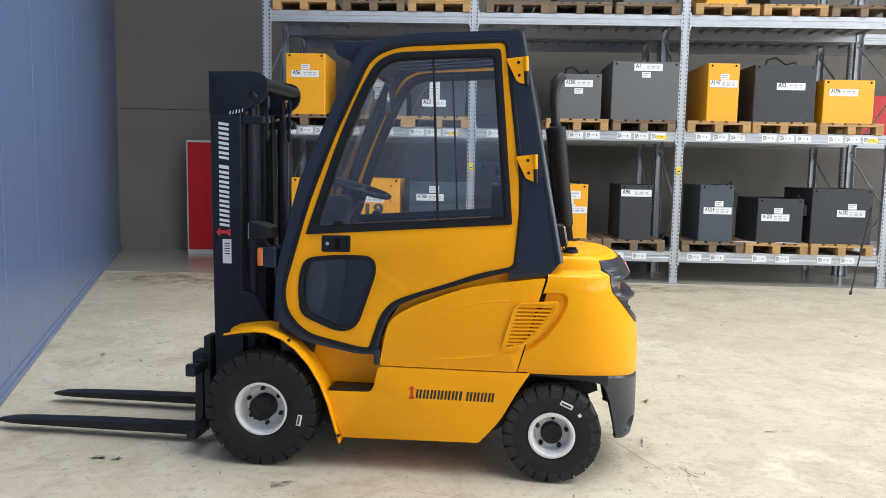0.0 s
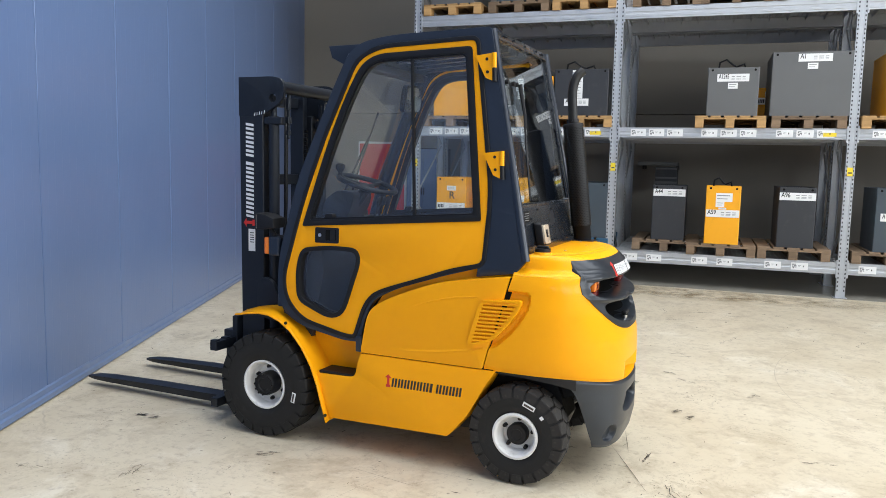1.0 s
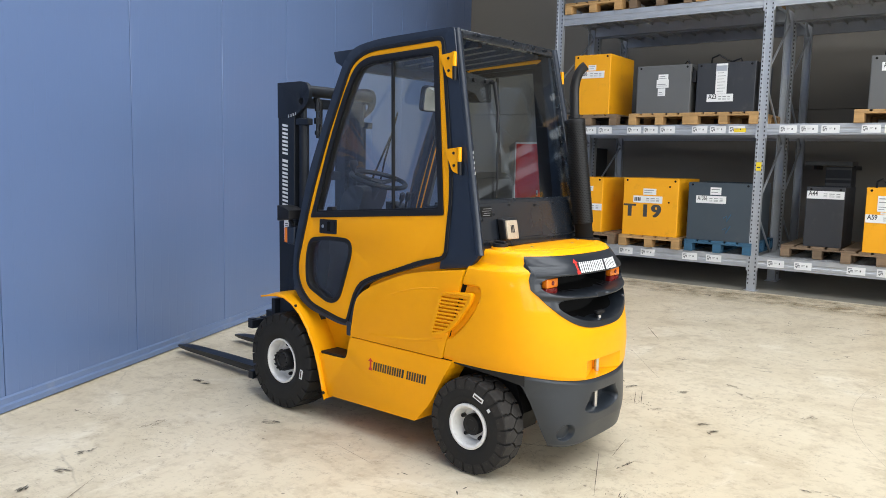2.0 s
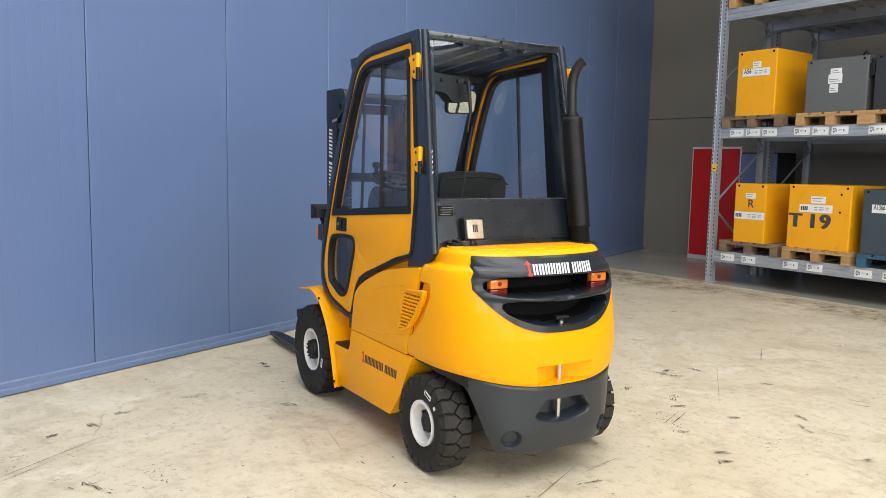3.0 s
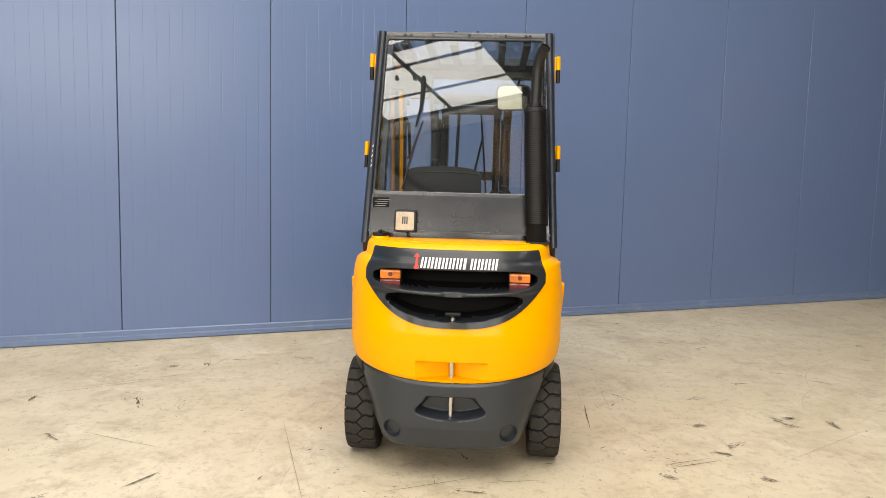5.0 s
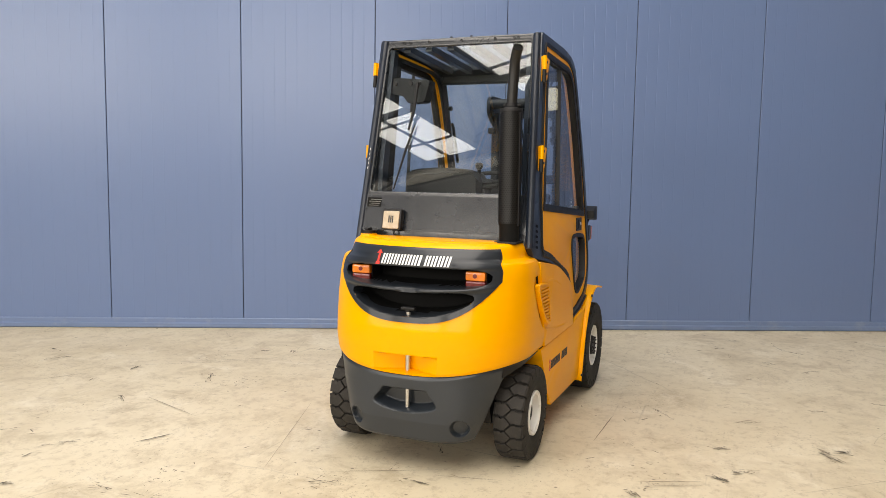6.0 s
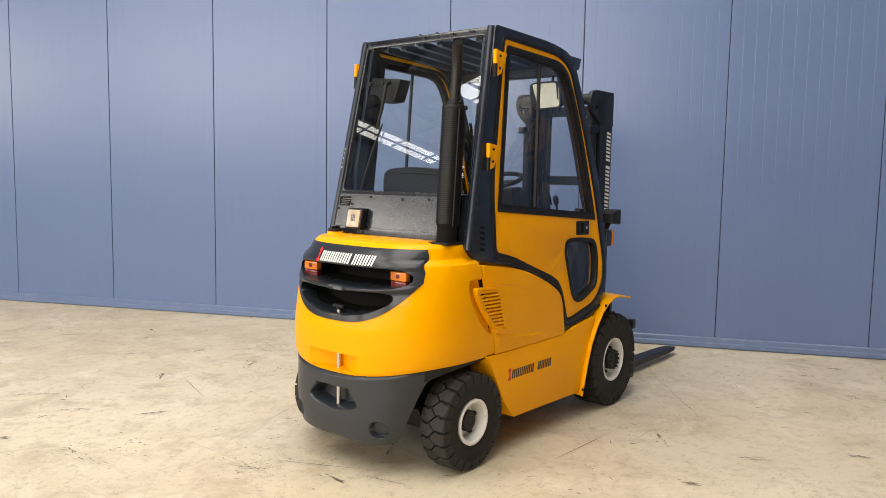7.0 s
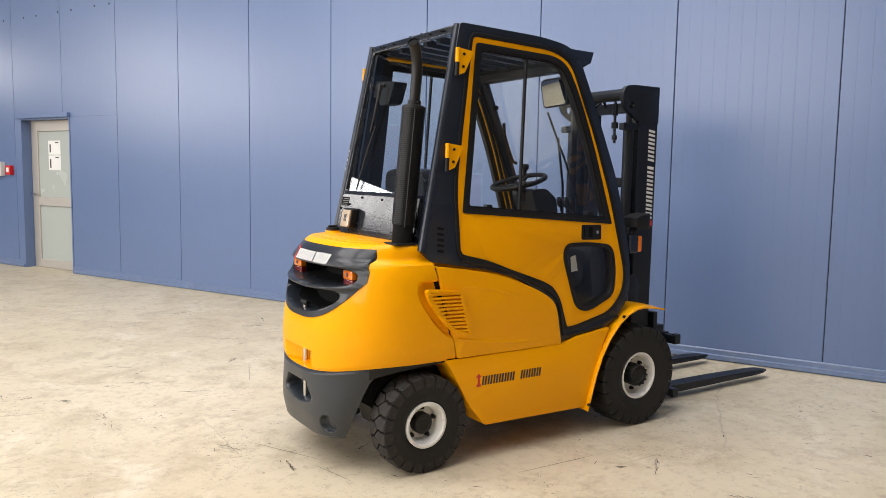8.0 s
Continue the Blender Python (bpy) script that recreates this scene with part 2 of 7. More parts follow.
M = {
    "yellow": paint("yellow_enamel", (0.93, 0.396, 0.001), 0.42, vary=0.03, scale=2.5, fine=110, bump=0.025, coat=0.25, dirt=(0.62, 0.26, 0.005), dirt_amount=0.12, specular=0.06, coat_rough=0.16),
    "navy": paint("blue_black_enamel", (0.011, 0.017, 0.030), 0.34, vary=0.12, scale=5, fine=140, bump=0.05, coat=0.15),
    "grey": paint("anthracite_plastic", (0.018, 0.0235, 0.031), 0.42, vary=0.1, scale=4, fine=200, bump=0.03, coat=0.2, dirt=(0.06, 0.06, 0.056), dirt_amount=0.2),
    "grille": paint("anthracite_gloss_plastic", (0.013, 0.0165, 0.022), 0.40, vary=0.08, scale=4, fine=220, bump=0.012, coat=0.28, coat_rough=0.12, specular=0.35),
    "panel": paint("brushed_black_lacquer", (0.011, 0.014, 0.019), 0.26, vary=0.3, scale=7, fine=22, bump=0.12, coat=0.6, specular=0.5, coat_rough=0.16),
    "black": paint("black_rubber_trim", (0.007, 0.007, 0.008), 0.5, specular=0.35, vary=0.15, scale=12, fine=150, bump=0.04),
    # near-black for gaps and openings; also paints shade into the grille slots
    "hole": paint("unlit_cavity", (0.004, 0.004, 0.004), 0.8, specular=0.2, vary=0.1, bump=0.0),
    "tyre": paint("tyre_rubber", (0.014, 0.0135, 0.0125), 0.72, specular=0.35, vary=0.25, scale=14, fine=180, bump=0.06, dirt=(0.045, 0.040, 0.034), dirt_amount=0.35),
    "tread": paint("dusty_tread_rubber", (0.030, 0.0275, 0.025), 0.78, specular=0.3, vary=0.3, scale=22, fine=160, bump=0.08, dirt=(0.095, 0.083, 0.068), dirt_amount=0.5),
    "mast": paint("mast_paint", (0.010, 0.013, 0.019), 0.42, specular=0.35, vary=0.15, scale=8, fine=100, bump=0.05, dirt=(0.03, 0.028, 0.025), dirt_amount=0.3),
    "steel": paint("bright_steel", (0.62, 0.61, 0.59), 0.3, metal=1.0, vary=0.08, scale=20, fine=200, bump=0.03),
    "white": paint("white_rim_paint", (0.76, 0.75, 0.72), 0.45, vary=0.05, scale=16, fine=120, bump=0.03, dirt=(0.35, 0.32, 0.28), dirt_amount=0.45),
    "orange": paint("amber_lens", (0.80, 0.20, 0.01), 0.18, vary=0.1, scale=40, bump=0.02, coat=0.5),
    "redlens": paint("red_lens", (0.15, 0.007, 0.006), 0.2, vary=0.1, scale=40, bump=0.02, coat=0.5),
    "lens": paint("ribbed_lamp_lens", (0.45, 0.38, 0.28), 0.25, vary=0.2, scale=60, bump=0.05, coat=0.5),
    "logo_white": paint("white_film", (0.80, 0.80, 0.79), 0.45, vary=0.03, bump=0.0),
    "logo_red": paint("red_film", (0.62, 0.03, 0.02), 0.45, vary=0.04, bump=0.0),
    "logo_dark": paint("dark_film", (0.016, 0.013, 0.014), 0.5, vary=0.05, bump=0.0),
    "seat": paint("seat_vinyl", (0.010, 0.0096, 0.010), 0.5, specular=0.3, vary=0.15, scale=8, fine=240, bump=0.12),
    "dash": paint("cab_plastic", (0.022, 0.024, 0.028), 0.5, vary=0.1, scale=8, fine=260, bump=0.08),
    "wall": paint("blue_sheet_steel", (0.116, 0.175, 0.330), 0.29, vary=0.03, scale=0.8, fine=60, bump=0.008, spread=0.02, specular=0.6, hall=True, dirt=(0.12, 0.17, 0.30), dirt_amount=0.06),
    "sill": paint("blue_sill_steel", (0.135, 0.192, 0.33), 0.32, vary=0.06, scale=3, fine=60, bump=0.03, dirt=(0.35, 0.36, 0.36), dirt_amount=0.3),
    "joint": paint("panel_joint", (0.025, 0.035, 0.06), 0.6, vary=0.1, bump=0.02),
    "plaster": paint("grey_beige_wall", hall=True, colour=(0.240, 0.218, 0.183), rough=0.75, vary=0.05, scale=0.9, fine=50, bump=0.05, dirt=(0.19, 0.175, 0.15), dirt_amount=0.3),
    "far_wall": paint("grey_hall_wall", hall=True, colour=(0.115, 0.120, 0.127), rough=0.75, vary=0.05, scale=0.9, fine=50, bump=0.05),
    "far_blue": paint("blue_hall_wall", hall=True, colour=(0.075, 0.108, 0.190), rough=0.5, vary=0.05, scale=0.9, fine=50, bump=0.03),
    "exhaust": paint("sooty_black_steel", (0.010, 0.0098, 0.0095), 0.42, specular=0.4, vary=0.3, scale=14, fine=90, bump=0.06, dirt=(0.035, 0.027, 0.02), dirt_amount=0.25),
    "perforated": paint("perforated_black_steel", (0.0045, 0.0043, 0.0042), 0.42, specular=0.35, vary=0.2, scale=10, fine=120, bump=0.03),
    "roof": paint("roof_sheet", (0.030, 0.031, 0.033), 0.6, vary=0.06, scale=0.5, fine=30, bump=0.03),
    "truss": paint("truss_paint", (0.07, 0.073, 0.08), 0.5, vary=0.08, scale=2, bump=0.03),
    "galv": paint("galvanised_steel", (0.47, 0.49, 0.51), 0.42, metal=0.55, vary=0.12, scale=9, fine=60, bump=0.04, dirt=(0.30, 0.31, 0.32), dirt_amount=0.35),
    "deck": paint("zinc_coated_deck", (0.46, 0.475, 0.49), 0.48, metal=0.2, vary=0.14, scale=7, fine=60, bump=0.04, dirt=(0.26, 0.26, 0.26), dirt_amount=0.35),
    "rackhole": paint("upright_slot", (0.06, 0.06, 0.065), 0.7, vary=0.1, bump=0.0),
    "label": paint("white_label", (0.78, 0.78, 0.76), 0.5, vary=0.03, scale=30, bump=0.0),
    "print": paint("label_print", (0.05, 0.05, 0.05), 0.6, vary=0.1, bump=0.0),
    "greyprint": paint("faint_print", (0.22, 0.22, 0.22), 0.6, vary=0.1, bump=0.0),
    "tagyellow": paint("yellow_tag", (0.78, 0.58, 0.02), 0.5, vary=0.04, bump=0.0),
    "bat_yellow": paint("battery_yellow", (0.86, 0.385, 0.004), 0.42, vary=0.05, scale=4, fine=90, bump=0.04, dirt=(0.35, 0.18, 0.03), dirt_amount=0.3),
    "bat_grey": paint("battery_grey", (0.115, 0.117, 0.115), 0.5, vary=0.08, scale=4, fine=90, bump=0.05, dirt=(0.09, 0.09, 0.09), dirt_amount=0.3),
    "bat_dark": paint("battery_dark", (0.029, 0.031, 0.035), 0.48, vary=0.12, scale=4, fine=90, bump=0.05, dirt=(0.11, 0.10, 0.09), dirt_amount=0.3),
    "bat_blue": paint("battery_slate", (0.050, 0.066, 0.080), 0.45, vary=0.1, scale=4, fine=90, bump=0.05, dirt=(0.11, 0.11, 0.10), dirt_amount=0.25),
    "wood": paint("pallet_wood", (0.45, 0.27, 0.105), 0.75, vary=0.28, scale=5, fine=70, bump=0.25, stretch=(1, 6, 6), dirt=(0.19, 0.12, 0.06), dirt_amount=0.45, per_piece=0.18),
    "wood_old": paint("weathered_pallet_wood", (0.20, 0.135, 0.08), 0.8, vary=0.3, scale=5, fine=70, bump=0.25, stretch=(1, 6, 6), dirt=(0.08, 0.06, 0.04), dirt_amount=0.5, per_piece=0.2),
    "wood_blue": paint("blue_pallet_wood", (0.035, 0.11, 0.19), 0.75, vary=0.25, scale=5, fine=70, bump=0.25, stretch=(1, 6, 6), dirt=(0.10, 0.09, 0.08), dirt_amount=0.4, per_piece=0.15),
    "red": paint("red_sheet_steel", (0.56, 0.010, 0.009), 0.4, vary=0.06, scale=3, fine=60, bump=0.02),
    "offwhite": paint("cabinet_frame", (0.66, 0.64, 0.60), 0.5, vary=0.05, scale=5, bump=0.02),
    "alu": paint("door_aluminium", (0.48, 0.45, 0.41), 0.42, metal=0.2, vary=0.06, scale=5, fine=120, bump=0.02),
    "frost": paint("frosted_pane", (0.44, 0.48, 0.45), 0.25, vary=0.03, scale=2, bump=0.01),
    "paper": paint("paper", (0.80, 0.80, 0.78), 0.7, vary=0.03, bump=0.02),
    "scuff": paint("dark_scuff", (0.080, 0.067, 0.052), 0.75, vary=0.6, scale=30, fine=150, bump=0.1),
    "floor": concrete(),
    "floor_coat": paint("grey_floor_coating", (0.40, 0.375, 0.31), 0.16, vary=0.08, scale=0.9, fine=70, bump=0.015, spread=0.08, dirt=(0.25, 0.22, 0.17), dirt_amount=0.35),
    "dirt": stain("brown_floor_dirt", (0.33, 0.25, 0.14), 0.55, 3.2),
    "glass": glass_sheet("cab_glass", (0.982, 0.994, 0.992), 1.15),
    "glass_rear": glass_sheet("rear_glass", (0.925, 0.960, 0.968), 1.3),
    "mirror": paint("mirror_silver", (0.72, 0.72, 0.70), 0.02, metal=1.0, vary=0.0, bump=0.0, spread=0.0),
}


# ---- mesh helpers ----
def thing(name, at, label, category, group="", kind=""):
    """A top-level thing: an Empty at its base, to which parts are hung."""
    ob = new(name)
    ob.empty_display_size = 0.1
    ob.matrix_basis = at if isinstance(at, Matrix) else Matrix.Translation(at)
    return tagged(ob, label, category, group, kind)


def mesh_of(bm, material, smooth=None):
    bmesh.ops.recalc_face_normals(bm, faces=bm.faces)
    if smooth is not None:
        for f in bm.faces:
            f.smooth = True
        for e in bm.edges:
            if len(e.link_faces) == 2 and e.calc_face_angle(0) > radians(smooth):
                e.smooth = False
    me = bpy.data.meshes.new("mesh")
    bm.to_mesh(me)
    bm.free()
    me.materials.append(material)
    return me


def part(name, bm, material, parent, label="", smooth=None, at=None):
    """Links a bmesh (or finished mesh) as ONE mesh object under a thing or a part, in the thing's own axes."""
    me = bm if isinstance(bm, bpy.types.Mesh) else mesh_of(bm, material, smooth)
    me.name = name
    ob = new(name, me)
    ob.parent = parent
    if at is not None:
        ob.matrix_basis = at
    return tagged(ob, label)


def piece(name, bm, material, label, category="", group="", kind="", smooth=None, at=None):
    """A thing or a piece of the setting that is one mesh."""
    ob = part(name, bm, material, None, label, smooth, at)
    return tagged(ob, "", category, group, kind)


def soften(bm, size, segments=2, limit=30):
    edges = [e for e in bm.edges if len(e.link_faces) == 2 and e.calc_face_angle(0) > radians(limit)]
    if size > 0 and edges:
        bmesh.ops.bevel(bm, geom=edges, offset=size, segments=segments, affect="EDGES", clamp_overlap=True, profile=0.5)
    return bm


def box(x0, x1, y0, y1, z0, z1, bevel=0.0, bm=None):
    own = bmesh.new()
    bmesh.ops.create_cube(own, size=1, matrix=Matrix.Translation(((x0 + x1) / 2, (y0 + y1) / 2, (z0 + z1) / 2)) @ Matrix.Diagonal((abs(x1 - x0), abs(y1 - y0), abs(z1 - z0), 1)))
    soften(own, bevel)
    return join(bm, own)


def join(bm, own):
    if bm is None:
        return own
    me = bpy.data.meshes.new("tmp")
    own.to_mesh(me)
    own.free()
    bm.from_mesh(me)
    bpy.data.meshes.remove(me)
    return bm


def rounded(poly, r, steps=4):
    """The polygon with its corners rounded; r is one radius or one for each corner."""
    out, count = [], len(poly)
    for i, p in enumerate(poly):
        p = Vector(p)
        a, b = Vector(poly[i - 1]), Vector(poly[(i + 1) % count])
        ri = r[i] if isinstance(r, (list, tuple)) else r
        da, db = min(ri, (a - p).length * 0.48), min(ri, (b - p).length * 0.48)
        if ri <= 0:
            out.append(tuple(p))
            continue
        s, e = p + (a - p).normalized() * da, p + (b - p).normalized() * db
        for k in range(steps + 1):
            w = k / steps
            out.append(tuple(s * (1 - w) ** 2 + p * 2 * w * (1 - w) + e * w * w))
    return out


def area(poly):
    return sum(poly[i - 1][0] * p[1] - p[0] * poly[i - 1][1] for i, p in enumerate(poly)) / 2


def offset(poly, d):
    """The polygon moved outwards by d (inwards if negative), corner by corner."""
    sign, count, out = (1 if area(poly) > 0 else -1), len(poly), []
    for i, p in enumerate(poly):
        p, a, b = Vector(p), Vector(poly[i - 1]), Vector(poly[(i + 1) % count])
        u, v = (p - a).normalized(), (b - p).normalized()
        n1, n2 = Vector((u.y, -u.x)) * sign, Vector((v.y, -v.x)) * sign
        n = n1 + n2
        n = n.normalized() / max(0.35, math.sqrt(max(0.0, (1 + n1.dot(n2)) / 2))) if n.length > 1e-6 else n1
        out.append(tuple(p + n * d))
    return out


def plate(outer, holes, lo, hi, place, bevel=0.0):
    """A flat plate with holes, between the depths lo and hi; place(u, v, w) lays it into space."""
    bm = bmesh.new()
    edges = []
    for loop in (outer, *holes):
        vs = [bm.verts.new((u, v, 0)) for u, v in loop]
        edges += [bm.edges.new((vs[i - 1], vs[i])) for i in range(len(vs))]
    made = bmesh.ops.triangle_fill(bm, use_beauty=True, use_dissolve=False, edges=edges, normal=(0, 0, 1))
    faces = [f for f in made["geom"] if isinstance(f, bmesh.types.BMFace)]
    top = bmesh.ops.extrude_face_region(bm, geom=faces)
    raised = [v for v in top["geom"] if isinstance(v, bmesh.types.BMVert)]
    for v in raised:
        v.co.z = 1
    raised = set(raised)
    if bevel:
        rim = [e for e in bm.edges if all(v in raised for v in e.verts) and e.calc_face_angle(0) > radians(60)]
        for v in bm.verts:
            v.co.z = hi if v in raised else lo
        bmesh.ops.bevel(bm, geom=rim, offset=bevel, segments=2, affect="EDGES", clamp_overlap=True, profile=0.5)
        for v in bm.verts:
            v.co = place(*v.co)
    else:
        for v in bm.verts:
            v.co = place(v.co.x, v.co.y, hi if v in raised else lo)
    return bm


def tube(points, r, n=10, bm=None, caps=True):
    """A round bar along points; r is one radius or one for each point."""
    own, rings = bmesh.new(), []
    pts = [Vector(p) for p in points]
    a = None
    for i, p in enumerate(pts):
        d = (pts[min(i + 1, len(pts) - 1)] - pts[max(i - 1, 0)]).normalized()
        if a is None:
            a = d.cross(Vector((0, 0, 1)) if abs(d.z) < 0.95 else Vector((0, 1, 0)))
        a = (a - d * a.dot(d)).normalized()
        b = d.cross(a)
        ri = r[i] if isinstance(r, (list, tuple)) else r
        rings.append([own.verts.new(p + (a * math.cos(k * math.tau / n) + b * math.sin(k * math.tau / n)) * ri) for k in range(n)])
    for s, e in zip(rings, rings[1:]):
        for k in range(n):
            own.faces.new((s[k - 1], s[k], e[k], e[k - 1]))
    if caps:
        own.faces.new(rings[0])
        own.faces.new(rings[-1])
    return join(bm, own)


def lathe(profile, n=48, bm=None):
    """Turns a profile of (radius, y) round the y axis."""
    own, rings = bmesh.new(), []
    for r, y in profile:
        rings.append([own.verts.new((r * math.cos(k * math.tau / n), y, r * math.sin(k * math.tau / n))) for k in range(n)])
    for s, e in zip(rings, rings[1:]):
        for k in range(n):
            own.faces.new((s[k - 1], s[k], e[k], e[k - 1]))
    return join(bm, own)


def sheet(grid, thick=0.0, bm=None):
    """A skin over rows of points; with thick, a shell of that thickness behind it."""
    own = bmesh.new()
    rows = [[own.verts.new(p) for p in row] for row in grid]
    for a, b in zip(rows, rows[1:]):
        for k in range(len(a) - 1):
            own.faces.new((a[k], a[k + 1], b[k + 1], b[k]))
    if thick:
        own.normal_update()
        bmesh.ops.solidify(own, geom=own.faces, thickness=thick)
    return join(bm, own)


def smoothstep(a, b, x):
    w = min(1, max(0, (x - a) / (b - a)))   # a may lie above b
    return w * w * (3 - 2 * w)


def table(rows, x):
    """Straight interpolation in rows of (x, value)."""
    for (a, va), (b, vb) in zip(rows, rows[1:]):
        if x <= b:
            return va + (vb - va) * max(0, (x - a) / (b - a))
    return rows[-1][1]


# ---- the hall ----
def slab(points, z0, z1):
    bm = bmesh.new()
    low = [bm.verts.new((p.x, p.y, z0)) for p in points]
    high = [bm.verts.new((p.x, p.y, z1)) for p in points]
    bm.faces.new(low), bm.faces.new(high)
    for i in range(len(points)):
        bm.faces.new((low[i - 1], low[i], high[i], high[i - 1]))
    return bm


piece("floor", slab([p + (p - Vector((4, -1, 0))).normalized() * 1.0 for p in CORNERS], -0.2, 0.0), M["floor"],
      "worn pale beige concrete hall floor with scuffs and cracks", "floor", kind="structure")


def in_wall(s0, s1, n0, n1, z0, z1, bevel=0.0, bm=None):
    """A block in the blue wall's own axes: along it, out of it, up."""
    own = box(s0, s1, n0, n1, z0, z1, bevel)
    bmesh.ops.transform(own, matrix=Matrix(((WALL_U.x, WALL_N.x, 0, WALL_O.x), (WALL_U.y, WALL_N.y, 0, WALL_O.y), (0, 0, 1, 0), (0, 0, 0, 1))), verts=own.verts)
    return join(bm, own)


WALL_AXES = Matrix(((WALL_U.x, WALL_N.x, 0, WALL_O.x), (WALL_U.y, WALL_N.y, 0, WALL_O.y), (0, 0, 1, 0), (0, 0, 0, 1)))
PANEL, SEAM0 = 1.136, 0.002
DOOR_S = (-7.78, -6.68)
DOOR_TOP = 2.035
S_END, S_START = 10.74, -16.0

# the core behind the sheet panels, with the door's opening left free
wall_blue = piece("wall_west", in_wall(DOOR_S[1] + 0.03, S_END + 0.3, -0.22, -0.012, 0, ROOF, bm=in_wall(S_START, DOOR_S[0] - 0.03, -0.22, -0.012, 0, ROOF, bm=in_wall(DOOR_S[0] - 0.03, DOOR_S[1] + 0.03, -0.22, -0.012, DOOR_TOP + 0.03, ROOF))),
                  M["joint"], "tall blue sheet-steel sandwich panel wall", "wall", kind="structure")


def wall_panel(width, z0, z1):
    """One sandwich panel: a skin with shallow vertical ribs and folded edges."""
    half = width / 2 - 0.0035
    cols = [(-half, -0.011), (-half, -0.002), (-half + 0.003, 0.0)]
    ribs = 12
    for k in range(1, ribs):
        c = -width / 2 + width * k / ribs
        cols += [(c - 0.004, 0.0), (c - 0.0015, -0.00045), (c + 0.0015, -0.00045), (c + 0.004, 0.0)]
    cols += [(half - 0.003, 0.0), (half, -0.002), (half, -0.011)]
    grid = [[(s, n, z) for s, n in cols] for z in (z0, z1)]
    bm = sheet(grid)
    bmesh.ops.recalc_face_normals(bm, faces=bm.faces)
    return bm


full_panel = None
k = math.ceil((S_START - SEAM0) / PANEL)
while SEAM0 + (k + 1) * PANEL < S_END + PANEL:
    s0, s1 = SEAM0 + k * PANEL, SEAM0 + (k + 1) * PANEL
    k += 1
    if s1 > S_END:
        s1 = S_END + 0.02
    at = WALL_AXES @ Matrix.Translation(((s0 + s1) / 2, 0, 0))
    if s1 - s0 < PANEL - 0.01:
        part("wall_panel", wall_panel(s1 - s0, 0.085, ROOF), M["wall"], wall_blue, at=at)
    elif s0 < DOOR_S[1] and s1 > DOOR_S[0]:
        part("wall_panel", wall_panel(PANEL, DOOR_TOP + 0.02, ROOF), M["wall"], wall_blue, at=at)
        for a, b in ((s0, min(s1, DOOR_S[0] - 0.02)), (max(s0, DOOR_S[1] + 0.02), s1)):
            if b - a > 0.02:
                part("wall_panel", wall_panel(b - a, 0.085, DOOR_TOP + 0.018), M["wall"], wall_blue, at=WALL_AXES @ Matrix.Translation(((a + b) / 2, 0, 0)))
    else:
        if full_panel is None:
            full_panel = mesh_of(wall_panel(PANEL, 0.085, ROOF), M["wall"])
        part("wall_panel", full_panel, M["wall"], wall_blue, at=at)

# a row of screws high in the panels
screw_me = mesh_of(lathe([(0.0, 0.006), (0.010, 0.005), (0.014, 0.002), (0.014, -0.002)], 10), M["joint"])
for k in range(9):
    part("screw", screw_me, None, wall_blue, at=WALL_AXES @ Matrix.Translation((-8.9 + k * 0.39 + (0.1 if k % 2 else 0), 0, 3.40)))

# folded sill along the foot of the panels
for a, b in ((S_START, DOOR_S[0] - 0.02), (DOOR_S[1] + 0.02, S_END)):
    own = bmesh.new()
    prof = [(-0.011, 0.0), (0.004, 0.0), (0.004, 0.009), (0.024, 0.009), (0.024, 0.040), (0.010, 0.048), (0.010, 0.080), (0.003, 0.088), (-0.011, 0.088)]
    ends = [[own.verts.new((s, n, z)) for n, z in prof] for s in (a, b)]
    for i in range(len(prof)):
        own.faces.new((ends[0][i - 1], ends[0][i], ends[1][i], ends[1][i - 1]))
    own.faces.new(ends[0]), own.faces.new(ends[1])
    piece("baseboard", own, M["sill"], "blue folded steel sill along the foot of the wall", "baseboard", kind="structure", at=WALL_AXES)


def wall_between(name, a, b, thick, z0, z1, material, label, openings=()):
    """A straight wall from a to b, standing outside the hall, with rectangular openings (from, to, low, high)."""
    d = (b - a).normalized()
    out = Vector((d.y, -d.x, 0))
    if out.dot(Vector((4, -1, 0)) - a) > 0:
        out = -out
    length = (b - a).length
    axes = Matrix(((d.x, out.x, 0, a.x), (d.y, out.y, 0, a.y), (0, 0, 1, 0), (0, 0, 0, 1)))
    outer = [(0, z0), (length, z0), (length, z1), (0, z1)]
    holes = [[(p, q), (r, q), (r, s), (p, s)] for p, r, q, s in openings]
    bm = plate(outer, holes, 0, thick, lambda u, v, w: Vector((u, w, v)))
    return piece(name, bm, material, label, "wall", kind="structure", at=axes)


wall_between("wall_north", CORNERS[0], CORNERS[1], 0.25, 0, 2.325, M["plaster"], "plain beige-grey precast lower wall behind the racks")
wall_between("wall_north_upper", CORNERS[0] + Vector((0, 0.012, 0)), CORNERS[1] + Vector((0, 0.012, 0)), 0.25, 2.335, ROOF, M["plaster"], "plain beige-grey precast upper wall behind the racks")
wall_between("wall_east", CORNERS[1], CORNERS[2], 0.25, 0, ROOF, M["far_wall"], "plain grey hall wall with a high band of windows, two of them added for light", [(p, q, WINDOW_LOW, WINDOW_HIGH) for p, q in WINDOWS])
wall_between("wall_south", CORNERS[2], CORNERS[3], 0.25, 0, ROOF, M["far_blue"], "plain blue hall wall with one high window and two added for light", SOUTH_WINDOWS)

